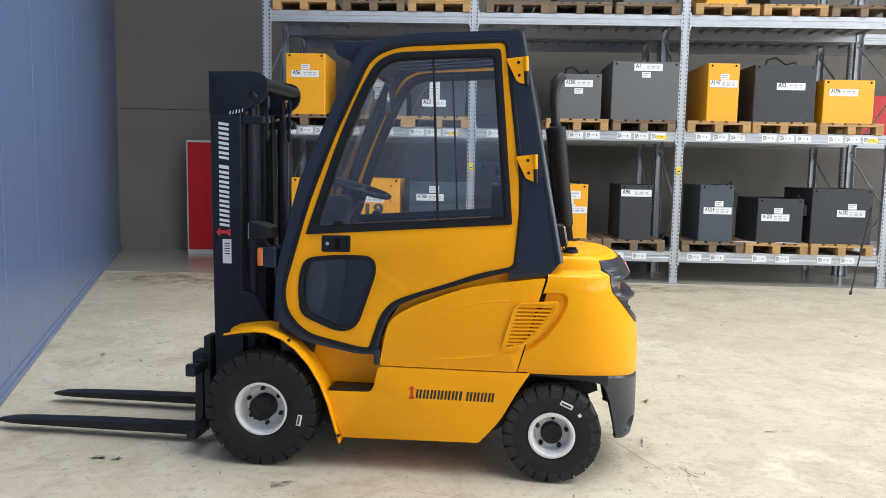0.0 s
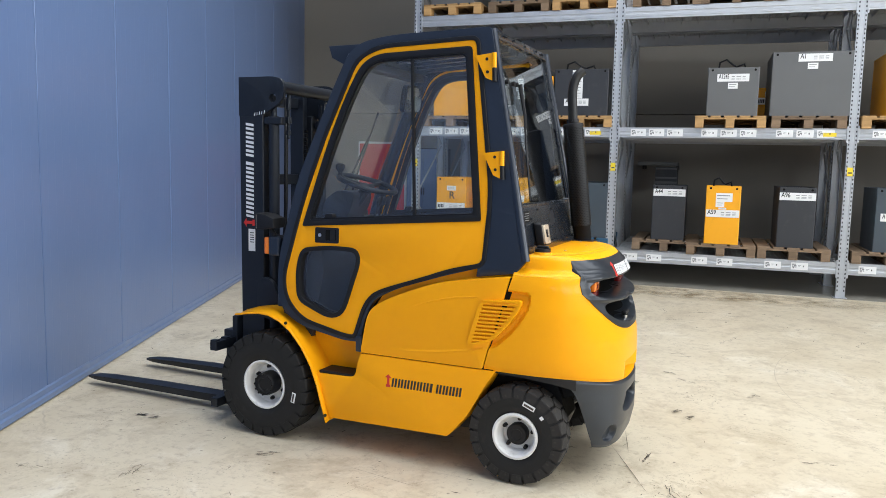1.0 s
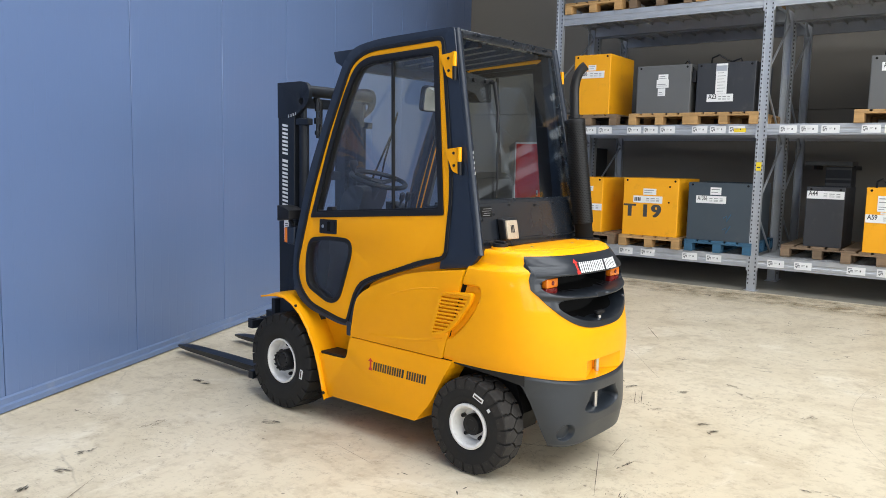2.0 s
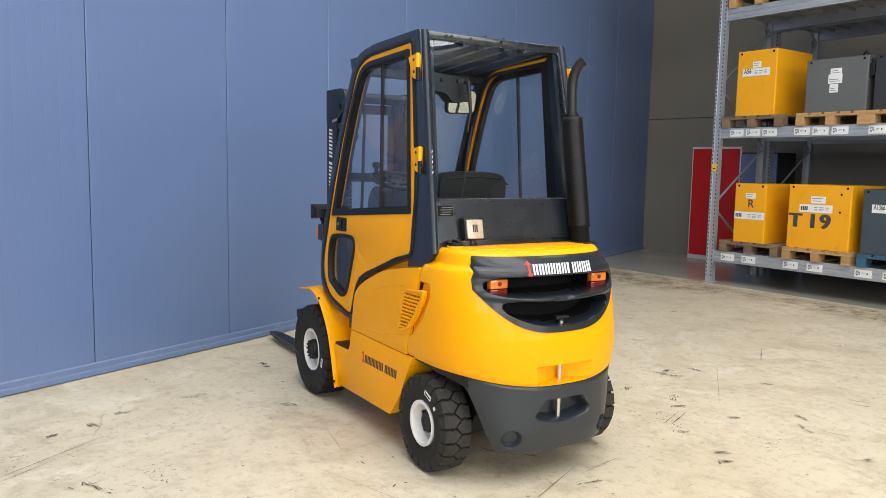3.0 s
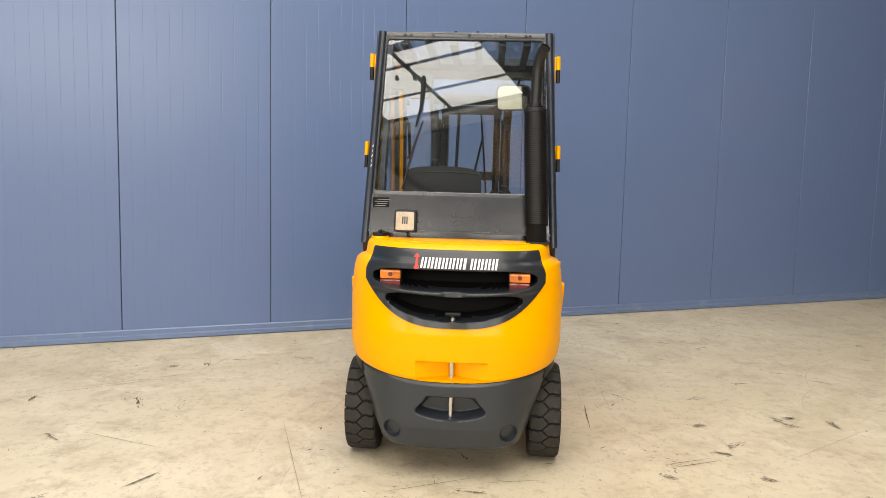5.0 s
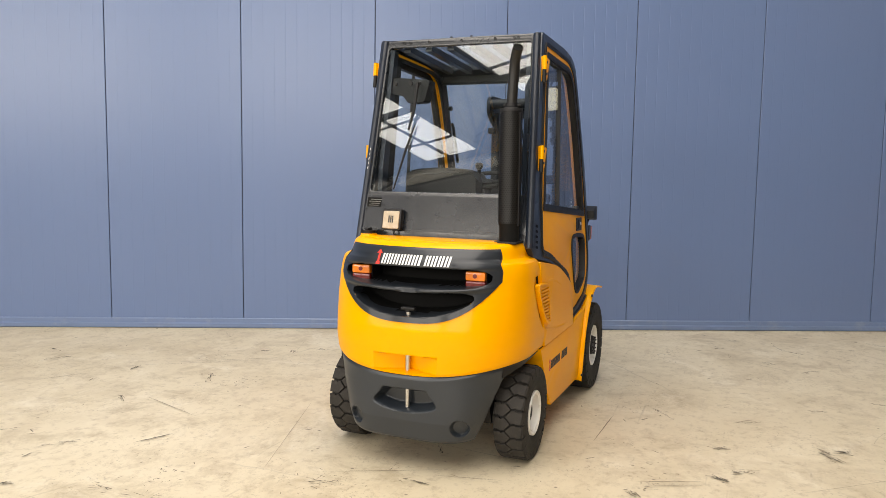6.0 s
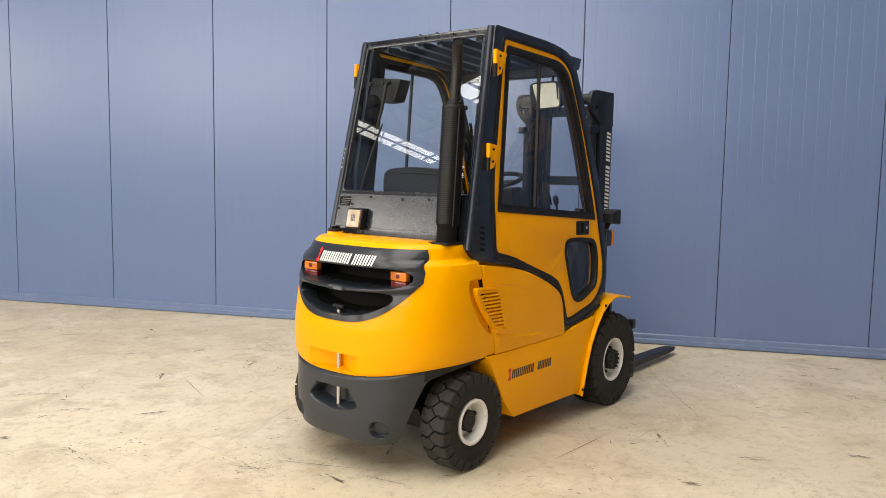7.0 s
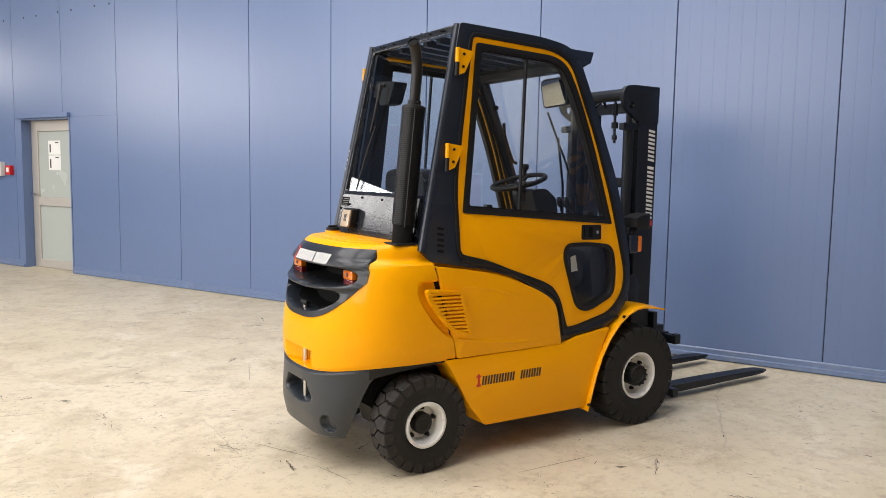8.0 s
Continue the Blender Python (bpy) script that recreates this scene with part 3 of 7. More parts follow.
# roof with strips of roof lights, and the trusses under it
roof_bm, last = None, 16.0
for start, end, near, far in SKYLIGHTS:
    roof_bm = in_wall(end, last, -0.3, 22, ROOF, ROOF + 0.12, bm=roof_bm)
    roof_bm = in_wall(start, end, -0.3, near, ROOF, ROOF + 0.12, bm=roof_bm)
    roof_bm = in_wall(start, end, far, 22, ROOF, ROOF + 0.12, bm=roof_bm)
    last = start
roof_bm = in_wall(-17, last, -0.3, 22, ROOF, ROOF + 0.12, bm=roof_bm)
piece("ceiling", roof_bm, M["roof"], "dark hall roof with strips of roof lights", "ceiling", kind="structure")
for s in (-12.4, -7.4, -2.4, 3.0, 8.0):
    bm = in_wall(s - 0.07, s + 0.07, 0, 17, ROOF - 0.75, ROOF - 0.62)
    bm = in_wall(s - 0.06, s + 0.06, 0, 17, ROOF - 0.12, ROOF - 0.01, bm=bm)
    for j in range(12):
        p, q = wall_point(s, 0.4 + j * 1.4, ROOF - 0.69), wall_point(s, 1.1 + j * 1.4, ROOF - 0.06)
        r = wall_point(s, 1.8 + j * 1.4, ROOF - 0.69)
        bm = tube([p, q], 0.035, 6, bm)
        bm = tube([q, r], 0.035, 6, bm)
    piece("roof_truss", bm, M["truss"], "grey painted steel lattice roof truss", "truss", group="roof trusses", kind="structure")
for n in (3.0, 6.2, 9.4, 12.6):
    piece("roof_purlin", in_wall(-16, 9, n - 0.05, n + 0.05, ROOF - 0.16, ROOF - 0.05), M["truss"], "grey steel roof purlin", "purlin", group="roof purlins", kind="structure")
piece("roof_beam", in_wall(-16, 9, 12.03, 12.60, ROOF - 0.10, ROOF - 0.01), M["offwhite"], "pale sheeted beam along the ends of the roof lights", "beam", kind="structure")
for start, end, near, far in SKYLIGHTS:
    bm = None
    for j in range(int(far - near)):
        n = near + 0.5 + j
        bm = in_wall(start, end, n - 0.02, n + 0.02, ROOF - 0.04, ROOF - 0.005, bm=bm)
    bm = in_wall((start + end) / 2 - 0.03, (start + end) / 2 + 0.03, near, far, ROOF - 0.05, ROOF - 0.01, bm=bm)
    piece("roof_light_bars", bm, M["truss"], "grey glazing bars of a roof light", "roof light", kind="structure")

# ---- the racks ----
RACK_AXES = Matrix(((0.9965, -0.084, 0, -0.94), (0.084, 0.9965, 0, 6.05), (0, 0, 1, 0), (0, 0, 0, 1)))
UPRIGHTS = (-2.69, 0.0, 2.695, 5.385)
RACK_DEPTH, RACK_TOP = 1.08, 4.6
BEAMS = ((0.28, 0.42), (1.85, 1.975), (3.305, 3.445))


def upright_mesh():
    """A perforated C-section post, 0.1 wide, open to the back."""
    prof = [(-0.05, 0.07), (-0.05, 0.0), (-0.022, 0.0), (-0.018, 0.006), (0.018, 0.006), (0.022, 0.0), (0.05, 0.0), (0.05, 0.07), (0.047, 0.07), (0.047, 0.004), (-0.047, 0.004), (-0.047, 0.07)]
    bm = bmesh.new()
    ends = [[bm.verts.new((x, y, z)) for x, y in prof] for z in (0.006, RACK_TOP)]
    for i in range(len(prof)):
        bm.faces.new((ends[0][i - 1], ends[0][i], ends[1][i], ends[1][i - 1]))
    return bm


def slots_mesh():
    bm = None
    for i in range(int(RACK_TOP / 0.05) - 2):
        z = 0.08 + i * 0.05
        for x in (-0.036, 0.036):
            bm = box(x - 0.007, x + 0.007, -0.0015, 0.003, z, z + 0.022, bm=bm)
    return bm


up_me, slot_me, foot_me = mesh_of(upright_mesh(), M["galv"]), mesh_of(slots_mesh(), M["rackhole"]), mesh_of(box(-0.075, 0.075, -0.035, 0.115, 0.0, 0.006), M["galv"])


def frame_row(rack, uprights, tags):
    """The posts of one rack with their slots, feet and braces."""
    for s in uprights:
        for y, flip in ((0.0, 1), (RACK_DEPTH, -1)):
            at = Matrix.Translation((s, y, 0)) @ Matrix.Diagonal((1, flip, 1, 1))
            post = part("post", up_me, None, rack, "perforated galvanised post", at=at)
            tagged(part("perforation", slot_me, None, post, "dark keyhole slots"), kind="stuff")
            part("foot_plate", foot_me, None, rack, at=at)
            if flip > 0 and tags:
                part("height_tag", box(-0.03, 0.03, -0.005, -0.002, 1.43, 1.53), M["tagyellow"], post, "small yellow height tag")
                part("tag_print", box(-0.018, 0.018, -0.0065, -0.005, 1.46, 1.475), M["print"], post)
        z, side = 0.25, 0
        while z + 0.75 < RACK_TOP:
            a, b = (0.03, RACK_DEPTH - 0.03) if side else (RACK_DEPTH - 0.03, 0.03)
            part("brace", tube([(s, a, z), (s, b, z + 0.72)], 0.014, 6), M["galv"], rack)
            z, side = z + 0.76, 1 - side


def deck_mesh(length):
    """Perforated steel deck planks laid across the beams, each with rows of punched slots and a folded edge."""
    bm = bmesh.new()
    cols, rows = int(length / 0.05), 24
    dx, dy = length / cols, (RACK_DEPTH - 0.1) / rows
    for i in range(cols):
        for j in range(rows):
            x, y = i * dx, 0.05 + j * dy
            o = [bm.verts.new((x + u * dx, y + v * dy, -0.006)) for u, v in ((0, 0), (1, 0), (1, 1), (0, 1))]
            h = [bm.verts.new((x + u * dx, y + v * dy, -0.006)) for u, v in ((0.31, 0.40), (0.69, 0.40), (0.69, 0.60), (0.31, 0.60))]
            for k in range(4):
                bm.faces.new((o[k - 1], o[k], h[k], h[k - 1]))
    planks = int(length / 0.2)
    for k in range(planks + 1):
        x = k * length / planks
        bm = box(x - 0.003, x + 0.003, 0.05, RACK_DEPTH - 0.05, -0.045, -0.008, bm=bm)
    return bm


rack = thing("pallet_rack", RACK_AXES, "galvanised steel pallet rack with perforated uprights, full of batteries", "pallet rack")
frame_row(rack, UPRIGHTS, True)
rack_back = thing("pallet_rack", RACK_AXES @ Matrix.Translation((0, RACK_DEPTH + 0.10, 0)), "galvanised steel pallet rack behind the first, mostly empty", "pallet rack")
frame_row(rack_back, UPRIGHTS + (8.08,), False)
deck_me = mesh_of(deck_mesh(UPRIGHTS[1] - UPRIGHTS[0] - 0.1), M["deck"])
label_me = mesh_of(box(0, 0.185, -0.004, -0.001, -0.011, 0.075), M["label"])
bar_me = None
for x0, x1, z0, z1 in ((0.014, 0.052, 0.050, 0.060), (0.014, 0.026, 0.036, 0.050), (0.034, 0.060, 0.030, 0.044), (0.014, 0.040, 0.016, 0.028), (0.048, 0.060, 0.016, 0.026), (0.022, 0.034, 0.006, 0.016), (0.078, 0.112, 0.040, 0.044), (0.078, 0.100, 0.030, 0.033)):
    bar_me = box(x0, x1, -0.0055, -0.004, z0, z1, bm=bar_me)
bar_me = mesh_of(bar_me, M["greyprint"])
digit_me = mesh_of(box(0.130, 0.142, -0.0055, -0.004, 0.024, 0.044), M["print"])


def beam_mesh(h, length, front):
    bm = bmesh.new()
    prof = [(0.0, 0), (0.05, 0), (0.05, -h), (0.004, -h), (0.004, -h + 0.02), (0.0, -h + 0.024), (0.0, -h * 0.62), (0.006, -h * 0.56), (0.006, -h * 0.44), (0.0, -h * 0.38)] if front else [(0, 0), (0.05, 0), (0.05, -h), (0, -h)]
    ends = [[bm.verts.new((x, y, z)) for y, z in prof] for x in (0, length)]
    for i in range(len(prof)):
        bm.faces.new((ends[0][i - 1], ends[0][i], ends[1][i], ends[1][i - 1]))
    bm.faces.new(ends[0]), bm.faces.new(ends[1])
    return bm


for a, b in zip(UPRIGHTS, UPRIGHTS[1:]):
    for level, (z0, z1) in enumerate(BEAMS):
        length, h = b - a - 0.1, z1 - z0
        at = Matrix.Translation((a + 0.05, 0, z1))
        beam = part("front_beam", beam_mesh(h, length, True), M["galv"], rack, "galvanised shelf beam with white location labels", at=at)
        part("back_beam", beam_mesh(h, length, False), M["galv"], rack, at=at @ Matrix.Translation((0, RACK_DEPTH - 0.05, 0)))
        for x in (0.0, length - 0.012):
            part("connector", box(x - 0.004, x + 0.016, -0.008, -0.001, -h - 0.04, 0.03, 0.002), M["galv"], beam)
        part("deck", deck_me, None, rack, "perforated galvanised shelf deck", at=at)
        if level < 2:
            step, count = (0.22, 3) if level == 1 else (0.295, 2)
            for third in range(3):
                for j in range(count):
                    put = Matrix.Translation((0.15 + third * 0.84 + j * step - (0.0 if level == 1 else 0.03), 0, -h / 2 - 0.033))
                    part("location_label", label_me, None, beam, at=put)
                    part("label_print", bar_me, None, beam, at=put)
                    part("label_digit", digit_me, None, beam, at=put)
            if level == 1:
                part("load_tag", box(length - 0.26, length - 0.12, -0.005, -0.001, -0.095, -0.05), M["tagyellow"], beam, "yellow load notice")


for a, b in zip(UPRIGHTS + (8.08,), UPRIGHTS[1:] + (8.08,)):
    for z0, z1 in BEAMS:
        if b - a > 1:
            at = Matrix.Translation((a + 0.05, 0, z1))
            part("front_beam", beam_mesh(z1 - z0, b - a - 0.1, True), M["galv"], rack_back, "galvanised shelf beam", at=at)
            part("back_beam", beam_mesh(z1 - z0, b - a - 0.1, False), M["galv"], rack_back, at=at @ Matrix.Translation((0, RACK_DEPTH - 0.05, 0)))
            part("deck", deck_me, None, rack_back, "perforated galvanised shelf deck", at=at)


# ---- pallets and traction batteries ----
def pallet_meshes(material):
    board = lambda x0, x1, y0, y1, z0, z1: mesh_of(box(x0, x1, y0, y1, z0, z1, 0.003), material)
    return {
        "top": board(-0.06, 0.06, 0, 1.2, 0, 0.022), "top_wide": board(-0.0725, 0.0725, 0, 1.2, 0, 0.022),
        "cross": board(-0.4, 0.4, -0.0725, 0.0725, 0, 0.022), "block": board(-0.05, 0.05, -0.0725, 0.0725, 0, 0.078),
        "skid": board(-0.05, 0.05, 0, 1.2, 0, 0.022),
    }


PALLETS = {key: pallet_meshes(M[key]) for key in ("wood", "wood_old", "wood_blue")}


def pallet(s, y, z, key, turn=0.0):
    look_of = {"wood": "pale sawn wooden pallet", "wood_old": "dark weathered wooden pallet", "wood_blue": "blue painted wooden pallet"}[key]
    p = thing("pallet", RACK_AXES @ pose(s, y, z, 0, 0, turn), look_of + " on a rack shelf", "pallet", "pallets on the racks")
    me = PALLETS[key]
    for x in (-0.35, 0.0, 0.35):
        part("bottom_board", me["skid"], None, p, at=Matrix.Translation((x, 0, 0)))
        for yy in (0.0725, 0.6, 1.1275):
            part("block", me["block"], None, p, at=Matrix.Translation((x, yy, 0.022)))
    for yy in (0.0725, 0.6, 1.1275):
        part("cross_board", me["cross"], None, p, at=Matrix.Translation((0, yy, 0.1)))
    for x, kind in ((-0.3275, "top_wide"), (-0.165, "top"), (0.0, "top_wide"), (0.165, "top"), (0.3275, "top_wide")):
        part("top_board", me[kind], None, p, at=Matrix.Translation((x, 0, 0.122)))
    return p


def lettering(text, size, material, parent, at, name="lettering"):
    curve = bpy.data.curves.new("text", "FONT")
    curve.body, curve.size, curve.extrude = text, size, 0.0006
    curve.offset = size * (0.012 if name == "stencil" else 0.018)
    curve.align_x, curve.align_y = "LEFT", "BOTTOM"
    tmp = bpy.data.objects.new("tmp_text", curve)
    me = bpy.data.meshes.new_from_object(tmp)
    bpy.data.objects.remove(tmp)
    bpy.data.curves.remove(curve)
    me.materials.clear()
    me.materials.append(material)
    return part(name, me, None, parent, at=at)


UPRIGHT_TEXT = Euler((radians(90), 0, 0)).to_matrix().to_4x4()
bat_rng = random.Random(11)


LABEL_AT = {"A56": 0.66, "A23": 0.28, "A1245": 0.78, "A1": 0.90, "A1147": 0.64, "A53": 0.62, "A1296": 0.70, "A1366": 0.70, "A44": 0.86, "A59": 0.52, "A96": 0.84, "A1214": 0.54, "A1205": 0.56, "A1292": 0.55}


FULL_WIDTH = ("A59", "A96", "A44")


def battery_labels(b, w, h, code, extra):
    """The white asset strip with its code and print, and the small type plates."""
    lw = w * 0.96 if code in FULL_WIDTH or extra == "letter" else min(0.36, w * 0.88)
    lx = -lw / 2 + (0.0 if lw > w * 0.9 else bat_rng.uniform(-0.3, 0.3) * (w - lw))
    lz = h * LABEL_AT.get(code, 0.6) - 0.04
    if extra == "stencil":
        lw, lx, lz = 0.385, -0.225, h * 0.57
    if extra == "letter":
        lz = h * 0.395
    if code == "A23":
        lw, lx = 0.31, -0.21
    lab = part("asset_label", box(lx, lx + lw, -0.0045, -0.001, lz, lz + 0.090), M["label"], b, "white asset label with dark print")
    if code:
        lettering(code, 0.076, M["print"], lab, Matrix.Translation((lx + 0.018, -0.0052, lz + 0.020)) @ UPRIGHT_TEXT @ Matrix.Diagonal((min(0.78, 0.34 * lw / (0.042 * len(code))), 1, 1, 1)))
    else:
        code_bars = None
        for k in range(4):
            code_bars = box(lx + 0.016 + 0.022 * k, lx + 0.032 + 0.022 * k, -0.0056, -0.0045, lz + 0.022, lz + 0.068, bm=code_bars)
        part("code_bars", code_bars, M["print"], lab)
    lines = None
    for col, wide in ((0.45, 0.10), (0.60, 0.14), (0.79, 0.10)):
        for row, tall in ((0.055, 0.008), (0.036, 0.005), (0.024, 0.004)):
            lines = box(lx + lw * col, lx + lw * (col + wide), -0.0056, -0.0045, lz + row, lz + row + tall, bm=lines)
    part("print_bars", lines, M["greyprint"], lab)
    if code == "A23":
        strip = part("tall_label", box(-0.114, 0.020, -0.0035, -0.001, lz + 0.092, h - 0.012), M["label"], b, "tall narrow white label with lines of print")
        rows = None
        for k in range(7):
            rows = box(-0.095, -0.020 + 0.02 * (k % 2), -0.0045, -0.0035, lz + 0.12 + 0.036 * k, lz + 0.126 + 0.036 * k, bm=rows)
        part("print_bars", rows, M["greyprint"], strip)
        part("pale_band", box(-0.110, 0.016, -0.0046, -0.0035, h - 0.10, h - 0.035), M["galv"], strip)
        return
    if code in ("A44", "A96", "A1296", "A53"):
        return
    spots = {"stencil": ((-0.095, 0.17, lz + 0.105, 0.080),), "letter": ((-0.06, 0.13, h * 0.75, 0.065),), "chalk": ((-0.11, 0.13, lz + 0.105, 0.09),)}.get(extra)
    if code == "A59":
        spots = ((-0.085, 0.19, lz + 0.19, 0.105), (-0.085, 0.10, lz + 0.125, 0.07), (-0.05, 0.09, lz + 0.096, 0.022))
    if spots is None:
        up = lz + 0.10 if lz + 0.19 < h else lz - 0.085
        spots = ((lx + lw * bat_rng.uniform(0.25, 0.45), 0.11, up, 0.07),)
    for sx, wide, up, tall in spots:
        small = part("type_plate", box(sx, sx + wide, -0.0042, -0.001, up, up + tall), M["label"], b, "small pale type plate")
        part("plate_bars", box(sx + 0.012, sx + wide * 0.85, -0.0055, -0.0042, up + tall * 0.66, up + tall * 0.76, bm=box(sx + 0.012, sx + wide * 0.7, -0.0055, -0.0042, up + tall * 0.3, up + tall * 0.38)), M["greyprint"], small)


def battery(s0, s1, z0, z1, key, y, depth, code="", extra="", holes=True):
    """A traction battery in its steel tray, on a pallet, with labels on its front."""
    w, h = s1 - s0, z1 - z0
    tint = {"bat_yellow": "yellow", "bat_grey": "mid-grey", "bat_dark": "dark grey", "bat_blue": "slate grey"}[key]
    shape = "tall narrow" if h > 1.3 * w else "wide"
    b = thing("traction_battery", RACK_AXES @ Matrix.Translation(((s0 + s1) / 2, y, z0)), f"{shape} {tint} traction battery with white labels on a pallet", "battery", "traction batteries on the racks")
    wall_t = 0.008
    case = plate(rounded([(-w / 2, 0), (w / 2, 0), (w / 2, depth), (-w / 2, depth)], 0.012, 2), [], 0, h - 0.035, lambda u, v, k: Vector((u, v, k)))
    part("tray", case, M[key], b)
    rim = plate(rounded([(-w / 2 - 0.001, -0.001), (w / 2 + 0.001, -0.001), (w / 2 + 0.001, depth), (-w / 2 - 0.001, depth)], 0.012, 2),
                [[(-w / 2 + wall_t, wall_t), (w / 2 - wall_t, wall_t), (w / 2 - wall_t, depth - wall_t), (-w / 2 + wall_t, depth - wall_t)]], h - 0.036, h, lambda u, v, k: Vector((u, v, k)))
    part("rim", rim, M[key], b)
    part("cell_top", box(-w / 2 + 0.02, w / 2 - 0.02, 0.02, depth - 0.02, h - 0.04, h - 0.012, 0.004), M["black"], b)
    if holes:
        for x in (-w / 2 + 0.05, w / 2 - 0.05):
            part("lifting_eye", tube([(x, -0.0025, h - 0.03), (x, 0.004, h - 0.03)], 0.014, 10), M["hole"], b)
    if extra == "plug" and not code:
        # three small stickers overlapping one another, no asset label
        for x0, x1, z0, z1, w0 in ((-0.065, 0.06, 0.69, 0.81, 0.0), (-0.085, 0.07, 0.53, 0.70, 0.001), (-0.065, 0.03, 0.36, 0.52, 0.0)):
            note = part("sticker", box(x0, x1, -0.0035 - w0, -0.001, h * z0, h * z1), M["label"], b, "small white sticker")
            part("print_bars", box(x0 + 0.012, x1 - 0.02, -0.0045 - w0, -0.0035 - w0, h * z0 + 0.02, h * z0 + 0.026, bm=box(x0 + 0.012, x1 - 0.04, -0.0045 - w0, -0.0035 - w0, h * z0 + 0.04, h * z0 + 0.048)), M["greyprint"], note)
    else:
        battery_labels(b, w, h, code, extra)
    if extra == "cable":
        part("cable", tube([(-w * 0.3, 0.1, h - 0.02), (-w * 0.28, 0.08, h + 0.07), (-w * 0.15, 0.06, h + 0.10), (-w * 0.02, 0.08, h + 0.04), (w * 0.05, 0.12, h + 0.02), (w * 0.2, 0.1, h + 0.05), (w * 0.24, 0.14, h - 0.02)], 0.011, 8), M["black"], b, "looped black cable")
    if extra == "plug":
        part("plug", box(w / 2 + 0.003, w / 2 + 0.055, 0.02, 0.10, h * 0.62, h * 0.86, 0.008), M["black"], b, "black connector plug")
        part("cable", tube([(w * 0.3, 0.1, h - 0.02), (w * 0.4, 0.06, h + 0.05), (w / 2 + 0.03, 0.06, h * 0.86)], 0.012, 8), M["black"], b)
    if extra == "stencil":
        for text, x in (("T", -0.345), ("1", -0.125), ("9", 0.020)):
            for shift, rise in ((0.0, 0.0), (0.011, 0.0003), (0.022, 0.0006)):
                lettering(text, 0.225, M["print"], b, Matrix.Translation((x - 0.008 + shift, -0.0018 - rise, h * 0.27)) @ UPRIGHT_TEXT @ Matrix.Diagonal((1.10, 1, 1, 1)), "stencil")
        for x, z in ((0.25, 0.10), (0.245, 0.30)):
            part("lifting_eye", tube([(x, -0.0025, h - z), (x, 0.004, h - z)], 0.012, 10), M["hole"], b)
    if extra == "letter":
        lettering("R", 0.14, M["print"], b, Matrix.Translation((-0.03, -0.0018, h * 0.56)) @ UPRIGHT_TEXT, "stencil")
    if extra == "chalk":
        for j in range(2):
            part("chalk_mark", tube([(0.06, -0.001, 0.14 + j * 0.14), (0.10, -0.001, 0.17 + j * 0.14), (0.10, -0.001, 0.10 + j * 0.14), (0.15, -0.001, 0.19 + j * 0.14)], 0.006, 5), M["wood_blue"], b, "blue paint mark")
    return b


MID, LOW, TOP = BEAMS[1][1], BEAMS[0][1], BEAMS[2][1]
for s, z, key, y in (
    (-2.2, MID, "wood_old", -0.03), (-1.23, MID, "wood", -0.03), (-0.44, MID, "wood", -0.04), (1.36, MID, "wood", -0.04), (2.22, MID, "wood_old", -0.03),
    (3.17, MID, "wood", -0.05), (4.0, MID, "wood", -0.04), (4.85, MID, "wood", -0.04),
    (-2.15, LOW, "wood_old", -0.02), (-1.28, LOW, "wood", -0.05), (-0.42, LOW, "wood_blue", -0.03), (0.66, LOW, "wood_old", 0.20), (1.34, LOW, "wood_old", -0.02), (2.16, LOW, "wood_old", -0.02),
    (3.18, LOW, "wood_old", -0.03), (4.0, LOW, "wood", -0.04), (4.84, LOW, "wood", -0.04),
    (1.85, MID, "wood_old", RACK_DEPTH + 0.12),
    (-2.2, TOP, "wood", -0.03), (-1.3, TOP, "wood_old", -0.02), (-0.45, TOP, "wood", -0.03), (0.55, TOP, "wood_old", -0.02), (1.35, TOP, "wood_old", -0.02), (2.2, TOP, "wood_old", -0.03), (3.2, TOP, "wood", -0.04), (4.05, TOP, "wood", -0.04), (4.9, TOP, "wood_old", -0.04),
):
    pallet(s, y, z, key)
